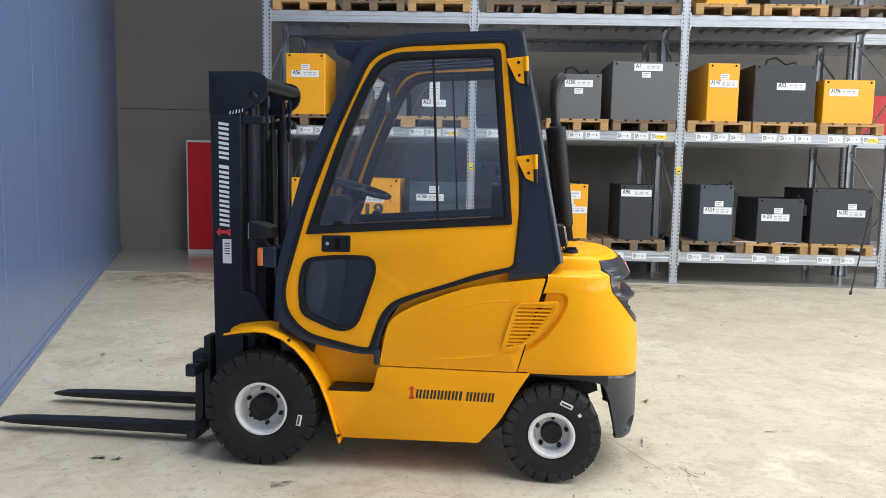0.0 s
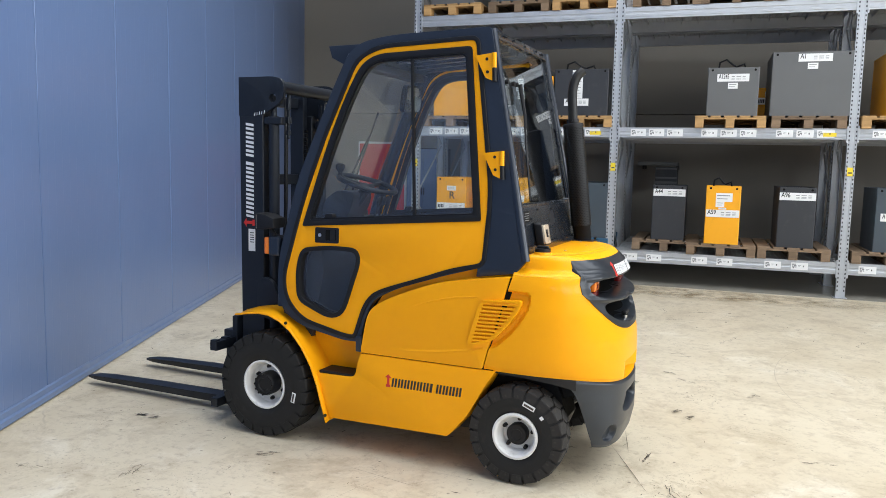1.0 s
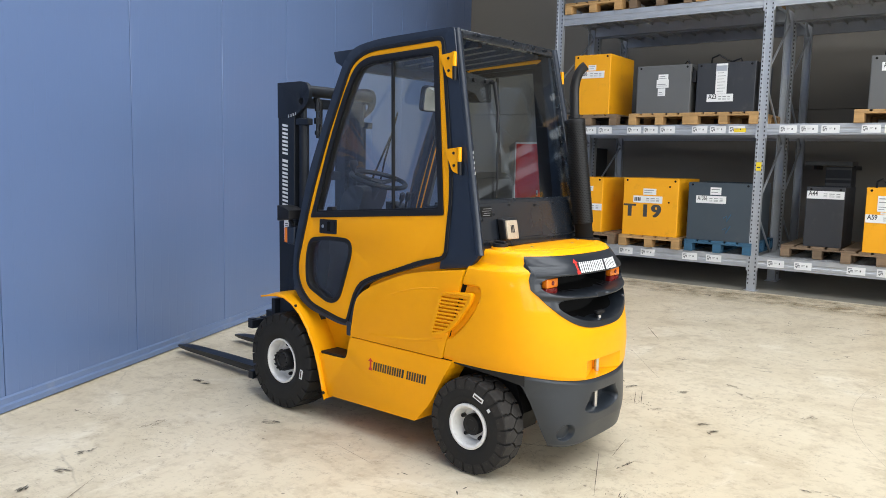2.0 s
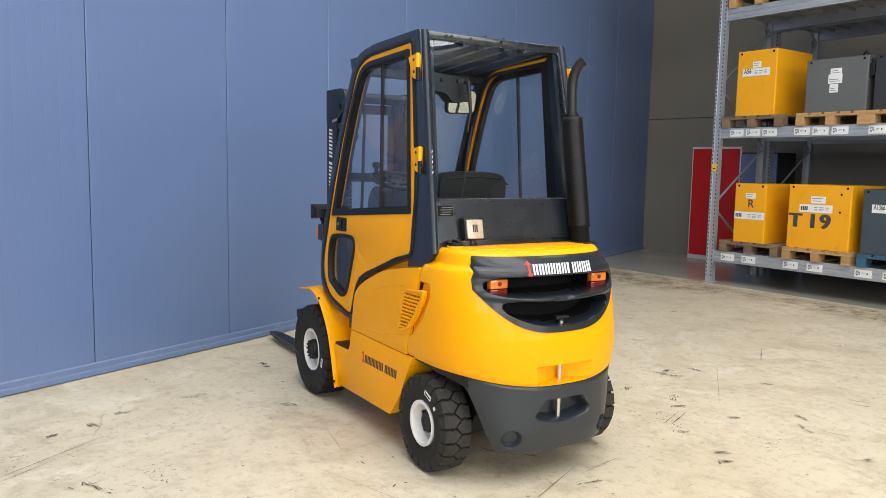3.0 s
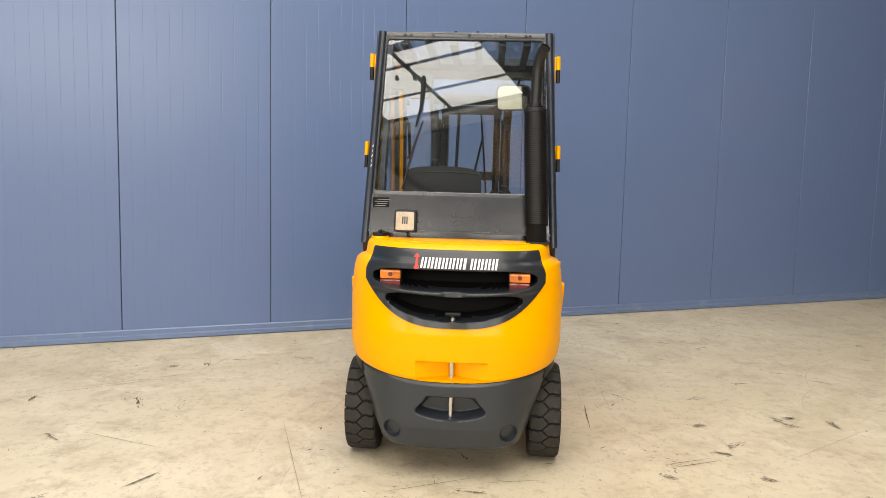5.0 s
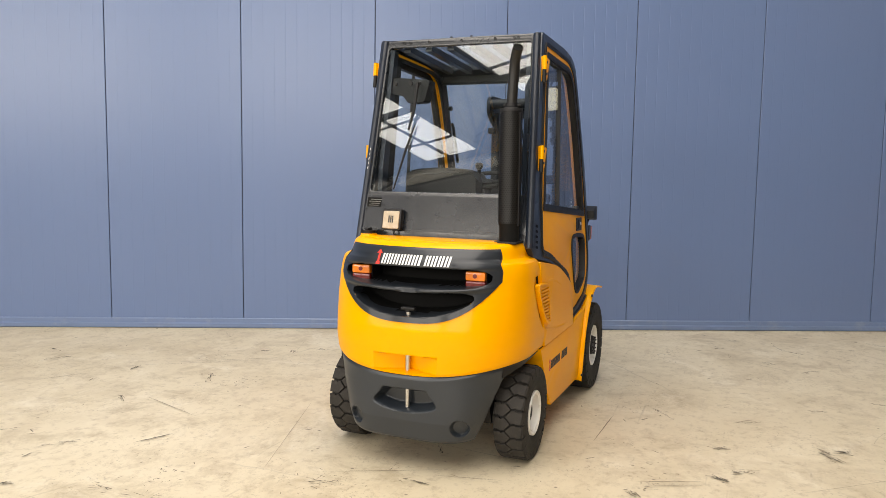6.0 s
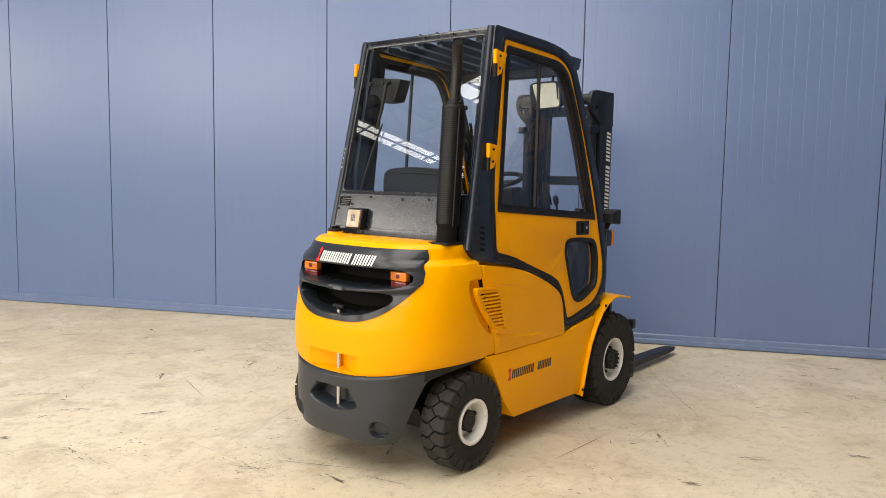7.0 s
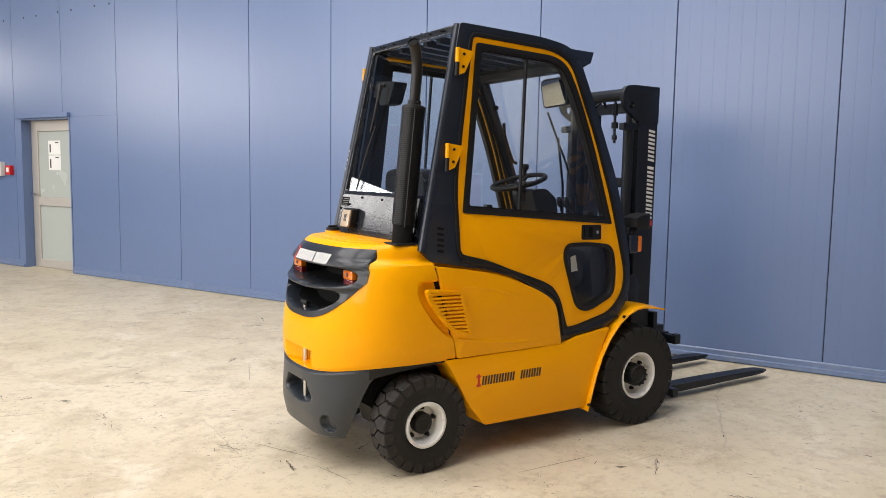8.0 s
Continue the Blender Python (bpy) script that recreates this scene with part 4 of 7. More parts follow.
for row in (
    (-2.44, -1.92, MID + 0.146, 2.90, "bat_yellow", 0.0, 0.78, "A56", ""), (-1.55, -0.86, MID + 0.146, 2.71, "bat_grey", 0.0, 0.8, "", "plug"), (-0.79, -0.10, MID + 0.146, 2.705, "bat_dark", 0.0, 0.8, "A23", "cable"),
    (1.08, 1.66, MID + 0.146, 2.69, "bat_grey", 0.0, 0.8, "A1245", "cable"), (1.79, 2.65, MID + 0.146, 2.855, "bat_grey", 0.0, 0.9, "A1", ""),
    (3.01, 3.41, MID + 0.146, 2.85, "bat_yellow", 0.0, 0.95, "A1147", ""), (3.60, 4.38, MID + 0.146, 2.84, "bat_dark", 0.0, 0.95, "A53", "cable"), (4.48, 5.12, MID + 0.146, 2.665, "bat_yellow", 0.0, 0.8, "A1296", ""),
    (-2.37, -1.95, LOW + 0.146, 1.29, "bat_yellow", 0.0, 0.78, "", "letter"), (-1.66, -0.93, LOW + 0.146, 1.30, "bat_yellow", 0.0, 0.8, "", "stencil"), (-0.81, -0.05, LOW + 0.146, 1.272, "bat_blue", 0.0, 0.9, "A1366", "chalk"),
    (0.49, 0.90, LOW + 0.146, 1.26, "bat_dark", 0.25, 0.75, "A44", ""), (1.14, 1.54, LOW + 0.146, 1.275, "bat_yellow", 0.0, 0.5, "A59", "cable"), (1.96, 2.37, LOW + 0.146, 1.285, "bat_dark", 0.0, 0.8, "A96", ""),
    (2.99, 3.43, LOW + 0.146, 1.30, "bat_blue", 0.0, 0.8, "A1214", "plug"), (3.74, 4.33, LOW + 0.146, 1.14, "bat_dark", 0.0, 0.8, "A1205", "plug"), (4.43, 5.21, LOW + 0.146, 1.28, "bat_dark", 0.0, 0.9, "A1292", ""),
    (1.45, 2.25, MID + 0.146, 2.57, "bat_yellow", RACK_DEPTH + 0.16, 0.7, "", ""),
    (-2.5, -1.9, TOP + 0.146, 4.15, "bat_grey", 0.0, 0.8, "", ""), (-1.6, -1.0, TOP + 0.146, 4.1, "bat_blue", 0.0, 0.8, "", ""), (-0.75, -0.15, TOP + 0.146, 4.2, "bat_yellow", 0.05, 0.8, "", ""),
    (1.05, 1.65, TOP + 0.146, 4.1, "bat_dark", 0.05, 0.8, "", ""), (1.9, 2.5, TOP + 0.146, 4.1, "bat_grey", 0.05, 0.8, "", ""), (2.95, 3.45, TOP + 0.146, 4.2, "bat_yellow", 0.05, 0.8, "", ""), (3.75, 4.35, TOP + 0.146, 4.1, "bat_dark", 0.05, 0.8, "", ""),
):
    battery(*row)
crate = thing("storage_box", RACK_AXES @ Matrix.Translation((5.95, RACK_DEPTH + 0.14, MID + 0.004)), "red steel storage box on the rear rack", "box")
part("body", box(-0.38, 0.38, 0, 0.7, 0, 0.62, 0.01), M["red"], crate)
carton = thing("carton", RACK_AXES @ Matrix.Translation((5.05, RACK_DEPTH + 0.14, MID + 0.004)), "off-white carton with an ochre lid on the rear rack", "box")
part("body", box(-0.24, 0.24, 0, 0.5, 0, 0.74, 0.006), M["offwhite"], carton)
part("lid", box(-0.25, 0.25, -0.01, 0.51, 0.72, 0.775, 0.006), M["wood"], carton)
for s, y, z, turn in ((3.62, -0.03, LOW + 0.146, 8), (4.12, -0.06, LOW + 0.146, -4)):
    piece("paper_sheet", box(-0.13, 0.13, 0.0, 0.10, 0, 0.004), M["paper"], "white paper lying on a pallet", "paper", at=RACK_AXES @ pose(s, y, z, 0, 0, turn))


# ---- the forklift: its rear axle lies over x = 0, it faces -x, its left side is -y ----
truck = thing("forklift_truck", (0, 0, 0), "yellow and dark grey forklift truck with a closed cab", "forklift")
LEFT, RIGHT = -1, 1


def tum(z):
    """Half the cab's width at a height: the sides lean in towards the roof."""
    return 0.487 - 0.0275 * (z - 0.6)


def on_side(sgn):
    return lambda x, z, w: Vector((x, sgn * (tum(z) + w), z))


def upright_side(sgn):
    return lambda x, z, w: Vector((x, sgn * w, z))


def rear_x(z):
    """The sloping plane of the cab's back."""
    return -0.20 + (2.075 - z) * 0.2


def on_rear(y, z, w):
    return Vector((rear_x(z) + w, y, z))


def brand_bars(name, length, height, material, parent, place, letters=11, gap=()):
    """A small red arrow and a row of plain slanted bars, of the size and colour of the maker's mark."""
    pitch = length / (letters + 0.6)
    h = height * 1.35
    arrow = [(0, -0.1 * height), (pitch * 0.7, -0.1 * height), (pitch * 0.7, 0.18 * height), (pitch * 0.55, 0.18 * height), (pitch * 0.55, h * 0.72), (pitch * 0.85, h * 0.72), (pitch * 0.36, h), (-pitch * 0.15, h * 0.72), (pitch * 0.2, h * 0.72), (pitch * 0.2, 0.18 * height), (0, 0.18 * height)]
    mark = part(name, plate(arrow, [], 0.0, 0.0015, place), M["logo_red"], parent, "small red arrow")
    for i in range(letters):
        if i in gap:
            continue
        u = (i + 0.9) * pitch
        wide = pitch * (0.36 if i == 6 else 0.76)
        for low, high in ((0.0, 0.36), (0.62, 1.0)) if i != 6 else ((0.0, 1.0),):
            quad = [(u + low * wide, 0), (u + high * wide, 0), (u + high * wide + height * 0.14, height), (u + low * wide + height * 0.14, height)]
            part("mark_bar", plate(quad, [], 0.0, 0.0015, place), material, mark)
    return mark


# counterweight -------------------------------------------------------------
CW_W = [(0.46, 0.478), (0.515, 0.485), (0.54, 0.497), (0.6, 0.506), (0.8, 0.507), (0.92, 0.500), (0.968, 0.489), (0.980, 0.477), (0.987, 0.455), (0.996, 0.443), (1.04, 0.437), (1.052, 0.432), (1.060, 0.420)]
CW_A = [(0.10, 0.369), (0.14, 0.399), (0.25, 0.422), (0.46, 0.428), (0.6, 0.429), (0.67, 0.422), (0.8, 0.396), (0.9, 0.372), (0.955, 0.358), (0.985, 0.346), (1.0, 0.338), (1.03, 0.319), (1.048, 0.299), (1.060, 0.276)]
POWER = 2.5


def cw_x(y, z, w=None):
    """How far back the counterweight reaches at a place across and a height."""
    wide = w or table(CW_W, z)
    return table(CW_A, z) * max(0.0, 1 - min(1, abs(y) / wide) ** POWER) ** (1 / POWER)


def smile_low(y):
    return 0.704 + 0.216 * min(1, abs(y) / 0.425) ** 3


def seam_drop(x):
    """How far the seam between counterweight and bumper sinks towards the middle of the back."""
    return 0.052 * min(1.0, max(0.0, (x - 0.05) / 0.378)) ** 3


def notch(y, z, y0, z0, z1, deep, soft=0.014):
    """A rounded rectangular recess."""
    return deep * (1 - smoothstep(y0 - soft, y0 + soft, abs(y))) * smoothstep(z0 - soft, z0 + soft, z) * (1 - smoothstep(z1 - soft, z1 + soft, z))


VENT = rounded([(-0.186, 0.843), (0.016, 0.861), (0.004, 0.815), (-0.055, 0.733), (-0.13, 0.655), (-0.248, 0.622)], [0.03, 0.02, 0.04, 0.05, 0.04, 0.03])


POCKET = rounded([(-0.30, 0.60), (-0.20, 0.890), (0.018, 0.890), (0.045, 0.872), (0.024, 0.80), (-0.048, 0.702), (-0.118, 0.640)], [0.01, 0.01, 0.03, 0.03, 0.05, 0.05, 0.02])


def far_from(poly, x, z):
    """Distance of a point from a polygon, 0 inside it."""
    p, inside, best = Vector((x, z)), False, 9.0
    for i, b in enumerate(poly):
        a, b = Vector(poly[i - 1]), Vector(b)
        if (a.y > z) != (b.y > z) and x < (b.x - a.x) * (z - a.y) / (b.y - a.y) + a.x:
            inside = not inside
        d = b - a
        k = min(1, max(0, (p - a).dot(d) / max(1e-9, d.length_squared)))
        best = min(best, (a + d * k - p).length)
    return 0.0 if inside else best


def grille_high(y):
    return 1.040 - 0.055 * smoothstep(0.378, 0.394, abs(y)) - 0.050 * max(0, (abs(y) - 0.382) / 0.030) ** 2


def counterweight():
    levels = sorted({round(0.605 + 0.0105 * k, 4) for k in range(29)} | {0.515, 0.519, 0.527, 0.535, 0.545, 0.56, 0.575, 0.578, 0.581, 0.584, 0.587, 0.59, 0.605, 0.63, 0.66, 0.69, 0.72, 0.75, 0.78, 0.81, 0.84, 0.87, 0.90, 0.93, 0.955, 0.97, 0.978, 0.985, 0.993, 1.0, 1.02, 1.04, 1.048, 1.054, 1.058, 1.060})
    arc, side = 90, 34
    bm, rows = bmesh.new(), []
    for z in levels:
        front = -0.04 - max(0, 0.96 - z) * 0.29
        w, a = table(CW_W, z), table(CW_A, z)
        pts = [(front * (1 - k / side), -w) for k in range(side)]
        for k in range(arc + 1):
            f = 2 * k / arc - 1
            f = math.copysign(1 - (1 - abs(f)) ** 1.8, f) * math.pi / 2
            y, x = math.copysign(abs(math.sin(f)) ** (2 / POWER), f) * w, max(0, math.cos(f)) ** (2 / POWER) * a
            pts.append((x, y))
        pts += [(front * (k + 1) / side, w) for k in range(side)]
        row = []
        for x, y in pts:
            drop = seam_drop(x) * (1 - smoothstep(0.515, 0.66, z))
            zz = z - drop
            inward = 0.070 * max(0.0, 1 - abs(y) / 0.156) ** 0.8 * (1 - smoothstep(0.545, 0.557, zz)) * smoothstep(0.515, 0.519, z)
            edge = 0.006 * (1 - smoothstep(0.515, 0.527, z))
            scoop = 0.022 * (1 - smoothstep(0.0, 0.014, far_from(POCKET, x, zz))) if x < 0.09 and 0.58 < zz < 0.92 else 0
            row.append(bm.verts.new((x - (inward if x > 0.2 else 0) - (edge if x > 0.1 else 0), y - math.copysign(scoop, y), zz)))
        rows.append(row)
    for a, b in zip(rows, rows[1:]):
        for i in range(len(a) - 1):
            c = (a[i].co + b[i + 1].co) / 2
            if c.x > 0.1 and abs(c.y) < 0.385 and smile_low(c.y) + 0.022 < c.z < grille_high(c.y) - 0.024:
                continue
            bm.faces.new((a[i], a[i + 1], b[i + 1], b[i]))
    bm.faces.new(rows[-1])
    bm.faces.new(rows[0])
    return bm


part("counterweight", counterweight(), M["yellow"], truck, "rounded glossy yellow cast counterweight", smooth=24)

# dark smiling grille set into the counterweight: one moulding with two deep slots
def slot(y, z, mid, bow, half, reach, power, deep):
    """How deep a bowed slot with a sloping floor lies at a place."""
    h = half * max(0.0, 1 - min(1, abs(y) / reach) ** power) ** 0.5
    if h < 0.004:
        return 0.0
    u = (z - (mid + bow * (y / reach) ** 2 - h)) / (2 * h)
    return deep * smoothstep(0, 0.20, u) * (1 - smoothstep(0.94, 1.0, u)) * min(1, h / 0.03)


def moulding(n=150, m=92):
    grid = []
    for j in range(m + 1):
        row = []
        for i in range(n + 1):
            y = -0.410 + 0.820 * i / n
            low, high = smile_low(y), max(smile_low(y) + 0.002, grille_high(y))
            z = low + (high - low) * j / m
            fade = 1 - (abs(y) / 0.410) ** 6
            lip = 0.014 * math.exp(-((z - 0.850 - 0.02 * (y / 0.36) ** 2) / 0.011) ** 2) * (1 - math.exp(-(y / 0.05) ** 6))
            brow = 0.012 * smoothstep(0.945, 0.960, z) * (1 - smoothstep(1.0, 1.04, z))
            d = slot(y, z, 0.905, 0.008, 0.045, 0.372, 6, 0.19) + slot(y, z, 0.784, 0.040, 0.055, 0.305, 2.6, 0.16)
            row.append((cw_x(y, z) + 0.005 + (lip + brow) * fade - d, y, z))
        grid.append(row)
    return sheet(grid, 0.012)


grille_ob = part("grille", moulding(), M["grille"], truck, "glossy anthracite plastic rear grille shaped like a smile, blackened deep in its slots", smooth=50)
# shade painted in: faces deep in the slots turn near-black
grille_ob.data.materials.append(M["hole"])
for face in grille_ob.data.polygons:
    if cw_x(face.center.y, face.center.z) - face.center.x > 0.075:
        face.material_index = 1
brand_bars("rear_mark", 0.365, 0.046, M["logo_white"], truck, lambda u, v, w: Vector((cw_x(-0.180 + u, 0.962 + v) + 0.0178 + w, -0.180 + u, 0.962 + v)))

for sgn in (LEFT, RIGHT):
    y0 = sgn * 0.292
    lamp = part("tail_lamp", box(0.114, 0.274, y0 - 0.049, y0 + 0.049, 0.862, 0.942, 0.004), M["black"], truck, "amber and red tail lamp in the grille")
    part("amber_lens", box(0.268, 0.301, y0 - 0.047, y0 + 0.047, 0.899, 0.941, 0.006), M["orange"], lamp, "amber indicator lens", smooth=40)
    part("red_lens", box(0.268, 0.299, y0 - 0.047, y0 + 0.047, 0.863, 0.8985, 0.006), M["redlens"], lamp, "dark red tail lens", smooth=40)
    part("bulb_mark", lathe([(0.0, -0.002), (0.010, -0.002), (0.010, 0.002), (0.0, 0.002)], 14), M["redlens"], lamp, at=Matrix.Translation((0.302, y0, 0.921)) @ Matrix.Rotation(radians(90), 4, "Z"))
pin = part("tow_pin", tube([(0.380, 0, 0.27), (0.380, 0, 0.757)], 0.0115, 14), M["steel"], truck, "bright steel tow pin with a black handle", smooth=40)
part("pin_handle", box(0.367, 0.393, -0.036, 0.036, 0.754, 0.771, 0.006), M["black"], pin)
part("pin_collar", tube([(0.380, 0, 0.748), (0.380, 0, 0.757)], 0.015, 12), M["black"], pin)

# bumper --------------------------------------------------------------------
BUMP_W = [(0.14, 0.338), (0.20, 0.356), (0.30, 0.398), (0.40, 0.446), (0.47, 0.470), (0.52, 0.480)]
BUMP_FRONT = [(0.14, 0.325), (0.22, 0.305), (0.30, 0.288), (0.38, 0.268), (0.44, 0.245), (0.47, 0.225), (0.495, 0.205), (0.52, 0.19)]


def bumper():
    """The rear apron: it wraps round to the wheel arches and draws in towards the floor."""
    n, m = 190, 72
    grid = []
    for j in range(m + 1):
        row = []
        for i in range(n + 1):
            q = -1 + 2 * i / n
            zb = 0.150 + 0.016 * abs(q) ** 2.0
            zt = 0.512 - seam_drop(0.428 * math.cos(1.194 * q) ** 0.8)
            z = zb + (zt - zb) * j / m
            w, a = table(BUMP_W, z), table(CW_A, z) + 0.002
            power = POWER + 1.6 * (1 - smoothstep(0.16, 0.48, z))
            edge = math.acos(min(1, max(0.02, table(BUMP_FRONT, z) / a) ** (power / 2)))
            f = q * edge
            y = math.copysign(abs(math.sin(f)) ** (2 / power), f) * w
            x = max(0, math.cos(f)) ** (2 / power) * a
            inward = notch(y, z, 0.105 + 0.042 * smoothstep(0.39, 0.325, z), 0.300 + 0.025 * (y / 0.147) ** 2, 0.388, 0.075)
            hole = math.hypot(abs(y) - 0.262, z - 0.232)
            inward += 0.032 * (1 - smoothstep(0.033, 0.041, hole))
            inward += 0.012 * smoothstep(0.95, 1.0, j / m) + 0.014 * (1 - smoothstep(0.0, 0.05, j / m))
            side = min(1, abs(y) / w) ** 4
            row.append((x - inward * (1 - 0.7 * side), y - math.copysign(inward * 0.4 * side, y), z))
        grid.append(row)
    return sheet(grid, 0.024)


bumper_ob = part("bumper", bumper(), M["grey"], truck, "anthracite plastic rear bumper with a towing recess", smooth=40)
for sgn in (LEFT, RIGHT):
    part("bumper_plug", lathe([(0.0, -0.004), (0.022, -0.004), (0.027, -0.001), (0.030, 0.004), (0.030, 0.014)], 24), M["grey"], bumper_ob, "round plug in the bumper", smooth=40,
         at=Matrix.Translation((cw_x(0.262, 0.232, 0.42) - 0.030, sgn * 0.262, 0.232)) @ Matrix.Rotation(radians(-90 + sgn * 28), 4, "Z"))
for sgn in (LEFT, RIGHT):
    rows = []
    for k in (0, 0.5, 1):
        row = []
        for i in range(25):
            x = -0.118 + 0.372 * i / 24
            high = 0.522 - seam_drop(x)
            low = table([(-0.118, 0.508), (-0.05, 0.504), (0.03, 0.500), (0.10, 0.493), (0.15, 0.486), (0.20, 0.474), (0.254, 0.455)], x)
            z = high + (low - high) * k
            wide = table(CW_W, high) - 0.006 - 0.06 * max(0, 0.5 - z)
            row.append((x, sgn * wide * (1 - (max(0, x) / 0.430) ** POWER) ** (1 / POWER), z))
        rows.append(row)
    part("arch_trim", sheet(rows, 0.025 * sgn), M["black"], truck, "black trim over the rear wheel", smooth=40)
    part("arch_liner", plate([(-0.19, 0.50), (0.12, 0.52), (0.20, 0.30), (0.16, 0.20), (0.10, 0.38), (-0.02, 0.47), (-0.14, 0.45)], [], 0.18, 0.34, upright_side(sgn)), M["black"], truck)

# chassis, engine cover, side panels ----------------------------------------------
core = [(-0.86, 0.20), (-0.84, 0.56), (-0.79, 0.72), (-0.72, 0.825), (-0.57, 0.905), (-0.40, 0.965), (-0.2, 1.005), (-0.02, 1.03), (-0.06, 0.9), (-0.17, 0.5), (-0.34, 0.2)]
part("engine_cover", plate(core, [], -0.435, 0.435, lambda x, z, w: Vector((x, w, z))), M["yellow"], truck, "yellow engine cover under the seat")
part("chassis", plate([(-1.32, 0.24), (-1.30, 0.50), (-0.8, 0.50), (-0.25, 0.42), (0.20, 0.50), (0.22, 0.40), (-0.02, 0.30), (-0.30, 0.16), (-1.1, 0.15)], [], -0.31, 0.31, lambda x, z, w: Vector((x, w, z))), M["black"], truck, "black steel chassis between the wheels")
for x, r in ((-1.4, 0.055), (0.0, 0.05)):
    part("axle", tube([(x, -0.36, 0.28 if x < -1 else 0.23), (x, 0.36, 0.28 if x < -1 else 0.23)], r, 14), M["black"], truck, smooth=40)
part("steer_axle_beam", box(-0.06, 0.07, -0.33, 0.33, 0.17, 0.29, 0.012), M["black"], truck)
part("steer_rod", tube([(0.12, -0.30, 0.22), (0.10, 0.0, 0.24), (0.12, 0.30, 0.22)], 0.014, 8), M["steel"], truck)

HOOD = rounded([(-0.818, 0.522), (-0.785, 0.705), (-0.755, 0.755), (-0.66, 0.812), (-0.43, 0.902), (-0.25, 0.935), (-0.050, 0.962), (-0.172, 0.522)], [0.004, 0.06, 0.05, 0.1, 0.1, 0.1, 0.01, 0.006])
LOWER = rounded([(-0.820, 0.516), (-0.108, 0.516), (-0.16, 0.435), (-0.241, 0.284), (-0.338, 0.172), (-0.995, 0.160), (-1.03, 0.25), (-1.075, 0.383), (-0.868, 0.388), (-0.845, 0.405), (-0.832, 0.48)], [0.02, 0.004, 0.05, 0.05, 0.012, 0.01, 0.05, 0.01, 0.02, 0.03, 0.03])
LOWER_RIGHT = rounded([(-0.108, 0.516), (-0.16, 0.435), (-0.241, 0.284), (-0.338, 0.172), (-0.995, 0.160), (-1.03, 0.25), (-1.075, 0.383), (-1.125, 0.50), (-1.165, 0.575), (-0.93, 0.548), (-0.84, 0.520)], [0.004, 0.05, 0.05, 0.012, 0.01, 0.05, 0.04, 0.04, 0.01, 0.03, 0.03])
DOOR = rounded([(-0.885, 1.955), (-0.765, 2.010), (-0.262, 2.030), (-0.168, 1.33), (-0.195, 1.006), (-0.363, 0.966), (-0.508, 0.912), (-0.656, 0.863), (-0.760, 0.823), (-0.815, 0.760), (-0.868, 0.594), (-0.93, 0.598), (-1.175, 0.652), (-1.272, 0.745), (-1.293, 0.86), (-1.178, 1.267), (-1.055, 1.59)],
               [0.06, 0.08, 0.03, 0.15, 0.03, 0.06, 0.06, 0.06, 0.06, 0.05, 0.02, 0.03, 0.06, 0.06, 0.06, 0.1, 0.1])
WIN_RAW, WIN_R = [(-1.186, 1.130), (-1.045, 1.545), (-0.945, 1.785), (-0.862, 1.935), (-0.775, 1.980), (-0.284, 1.998), (-0.210, 1.203)], (0.012, 0.1, 0.1, 0.06, 0.06, 0.02, 0.012)


def win(d):
    return rounded(offset(WIN_RAW, d), WIN_R)


LOWWIN = rounded([(-1.190, 1.018), (-1.02, 1.038), (-0.862, 1.036), (-0.838, 0.975), (-0.930, 0.695), (-1.015, 0.668), (-1.208, 0.745), (-1.220, 0.90)], [0.05, 0.06, 0.05, 0.05, 0.06, 0.06, 0.05, 0.06])
CAB = rounded([(-0.195, 2.080), (-0.70, 2.066), (-0.865, 2.040), (-0.940, 1.985), (-1.035, 1.79), (-1.218, 1.375), (-1.328, 0.965), (-1.335, 0.77), (-1.292, 0.675), (-1.185, 0.615), (-0.93, 0.568), (-0.832, 0.568), (-0.812, 0.672), (-0.776, 0.763), (-0.735, 0.806), (-0.627, 0.857), (-0.509, 0.896), (-0.363, 0.944), (-0.218, 0.984), (-0.224, 0.944), (-0.035, 0.974), (0.010, 1.03), (-0.052, 1.335), (-0.125, 1.70)],
              [0.02, 0.1, 0.06, 0.06, 0.1, 0.1, 0.08, 0.06, 0.06, 0.06, 0.03, 0.02, 0.03, 0.03, 0.03, 0.05, 0.05, 0.05, 0.005, 0.01, 0.01, 0.01, 0.1, 0.1])

CAB_RIGHT = rounded([(-0.195, 2.080), (-0.70, 2.066), (-0.865, 2.040), (-0.940, 1.985), (-1.035, 1.79), (-1.218, 1.375), (-1.328, 0.965), (-1.335, 0.77), (-1.292, 0.675), (-1.200, 0.590), (-1.02, 0.545), (-0.816, 0.528), (-0.800, 0.640), (-0.778, 0.728), (-0.680, 0.806), (-0.537, 0.880), (-0.355, 0.929), (-0.195, 0.955), (-0.035, 0.982), (0.010, 1.03), (-0.052, 1.335), (-0.125, 1.70)],
                    [0.02, 0.1, 0.06, 0.06, 0.1, 0.1, 0.08, 0.06, 0.06, 0.06, 0.03, 0.01, 0.03, 0.04, 0.05, 0.05, 0.05, 0.03, 0.01, 0.01, 0.1, 0.1])
SEAL_RIDGE = [(-1.24, 0.628), (-1.05, 0.575), (-0.880, 0.556), (-0.846, 0.562), (-0.828, 0.68), (-0.806, 0.748), (-0.760, 0.792), (-0.668, 0.836), (-0.53, 0.902), (-0.355, 0.951), (-0.20, 0.980)]


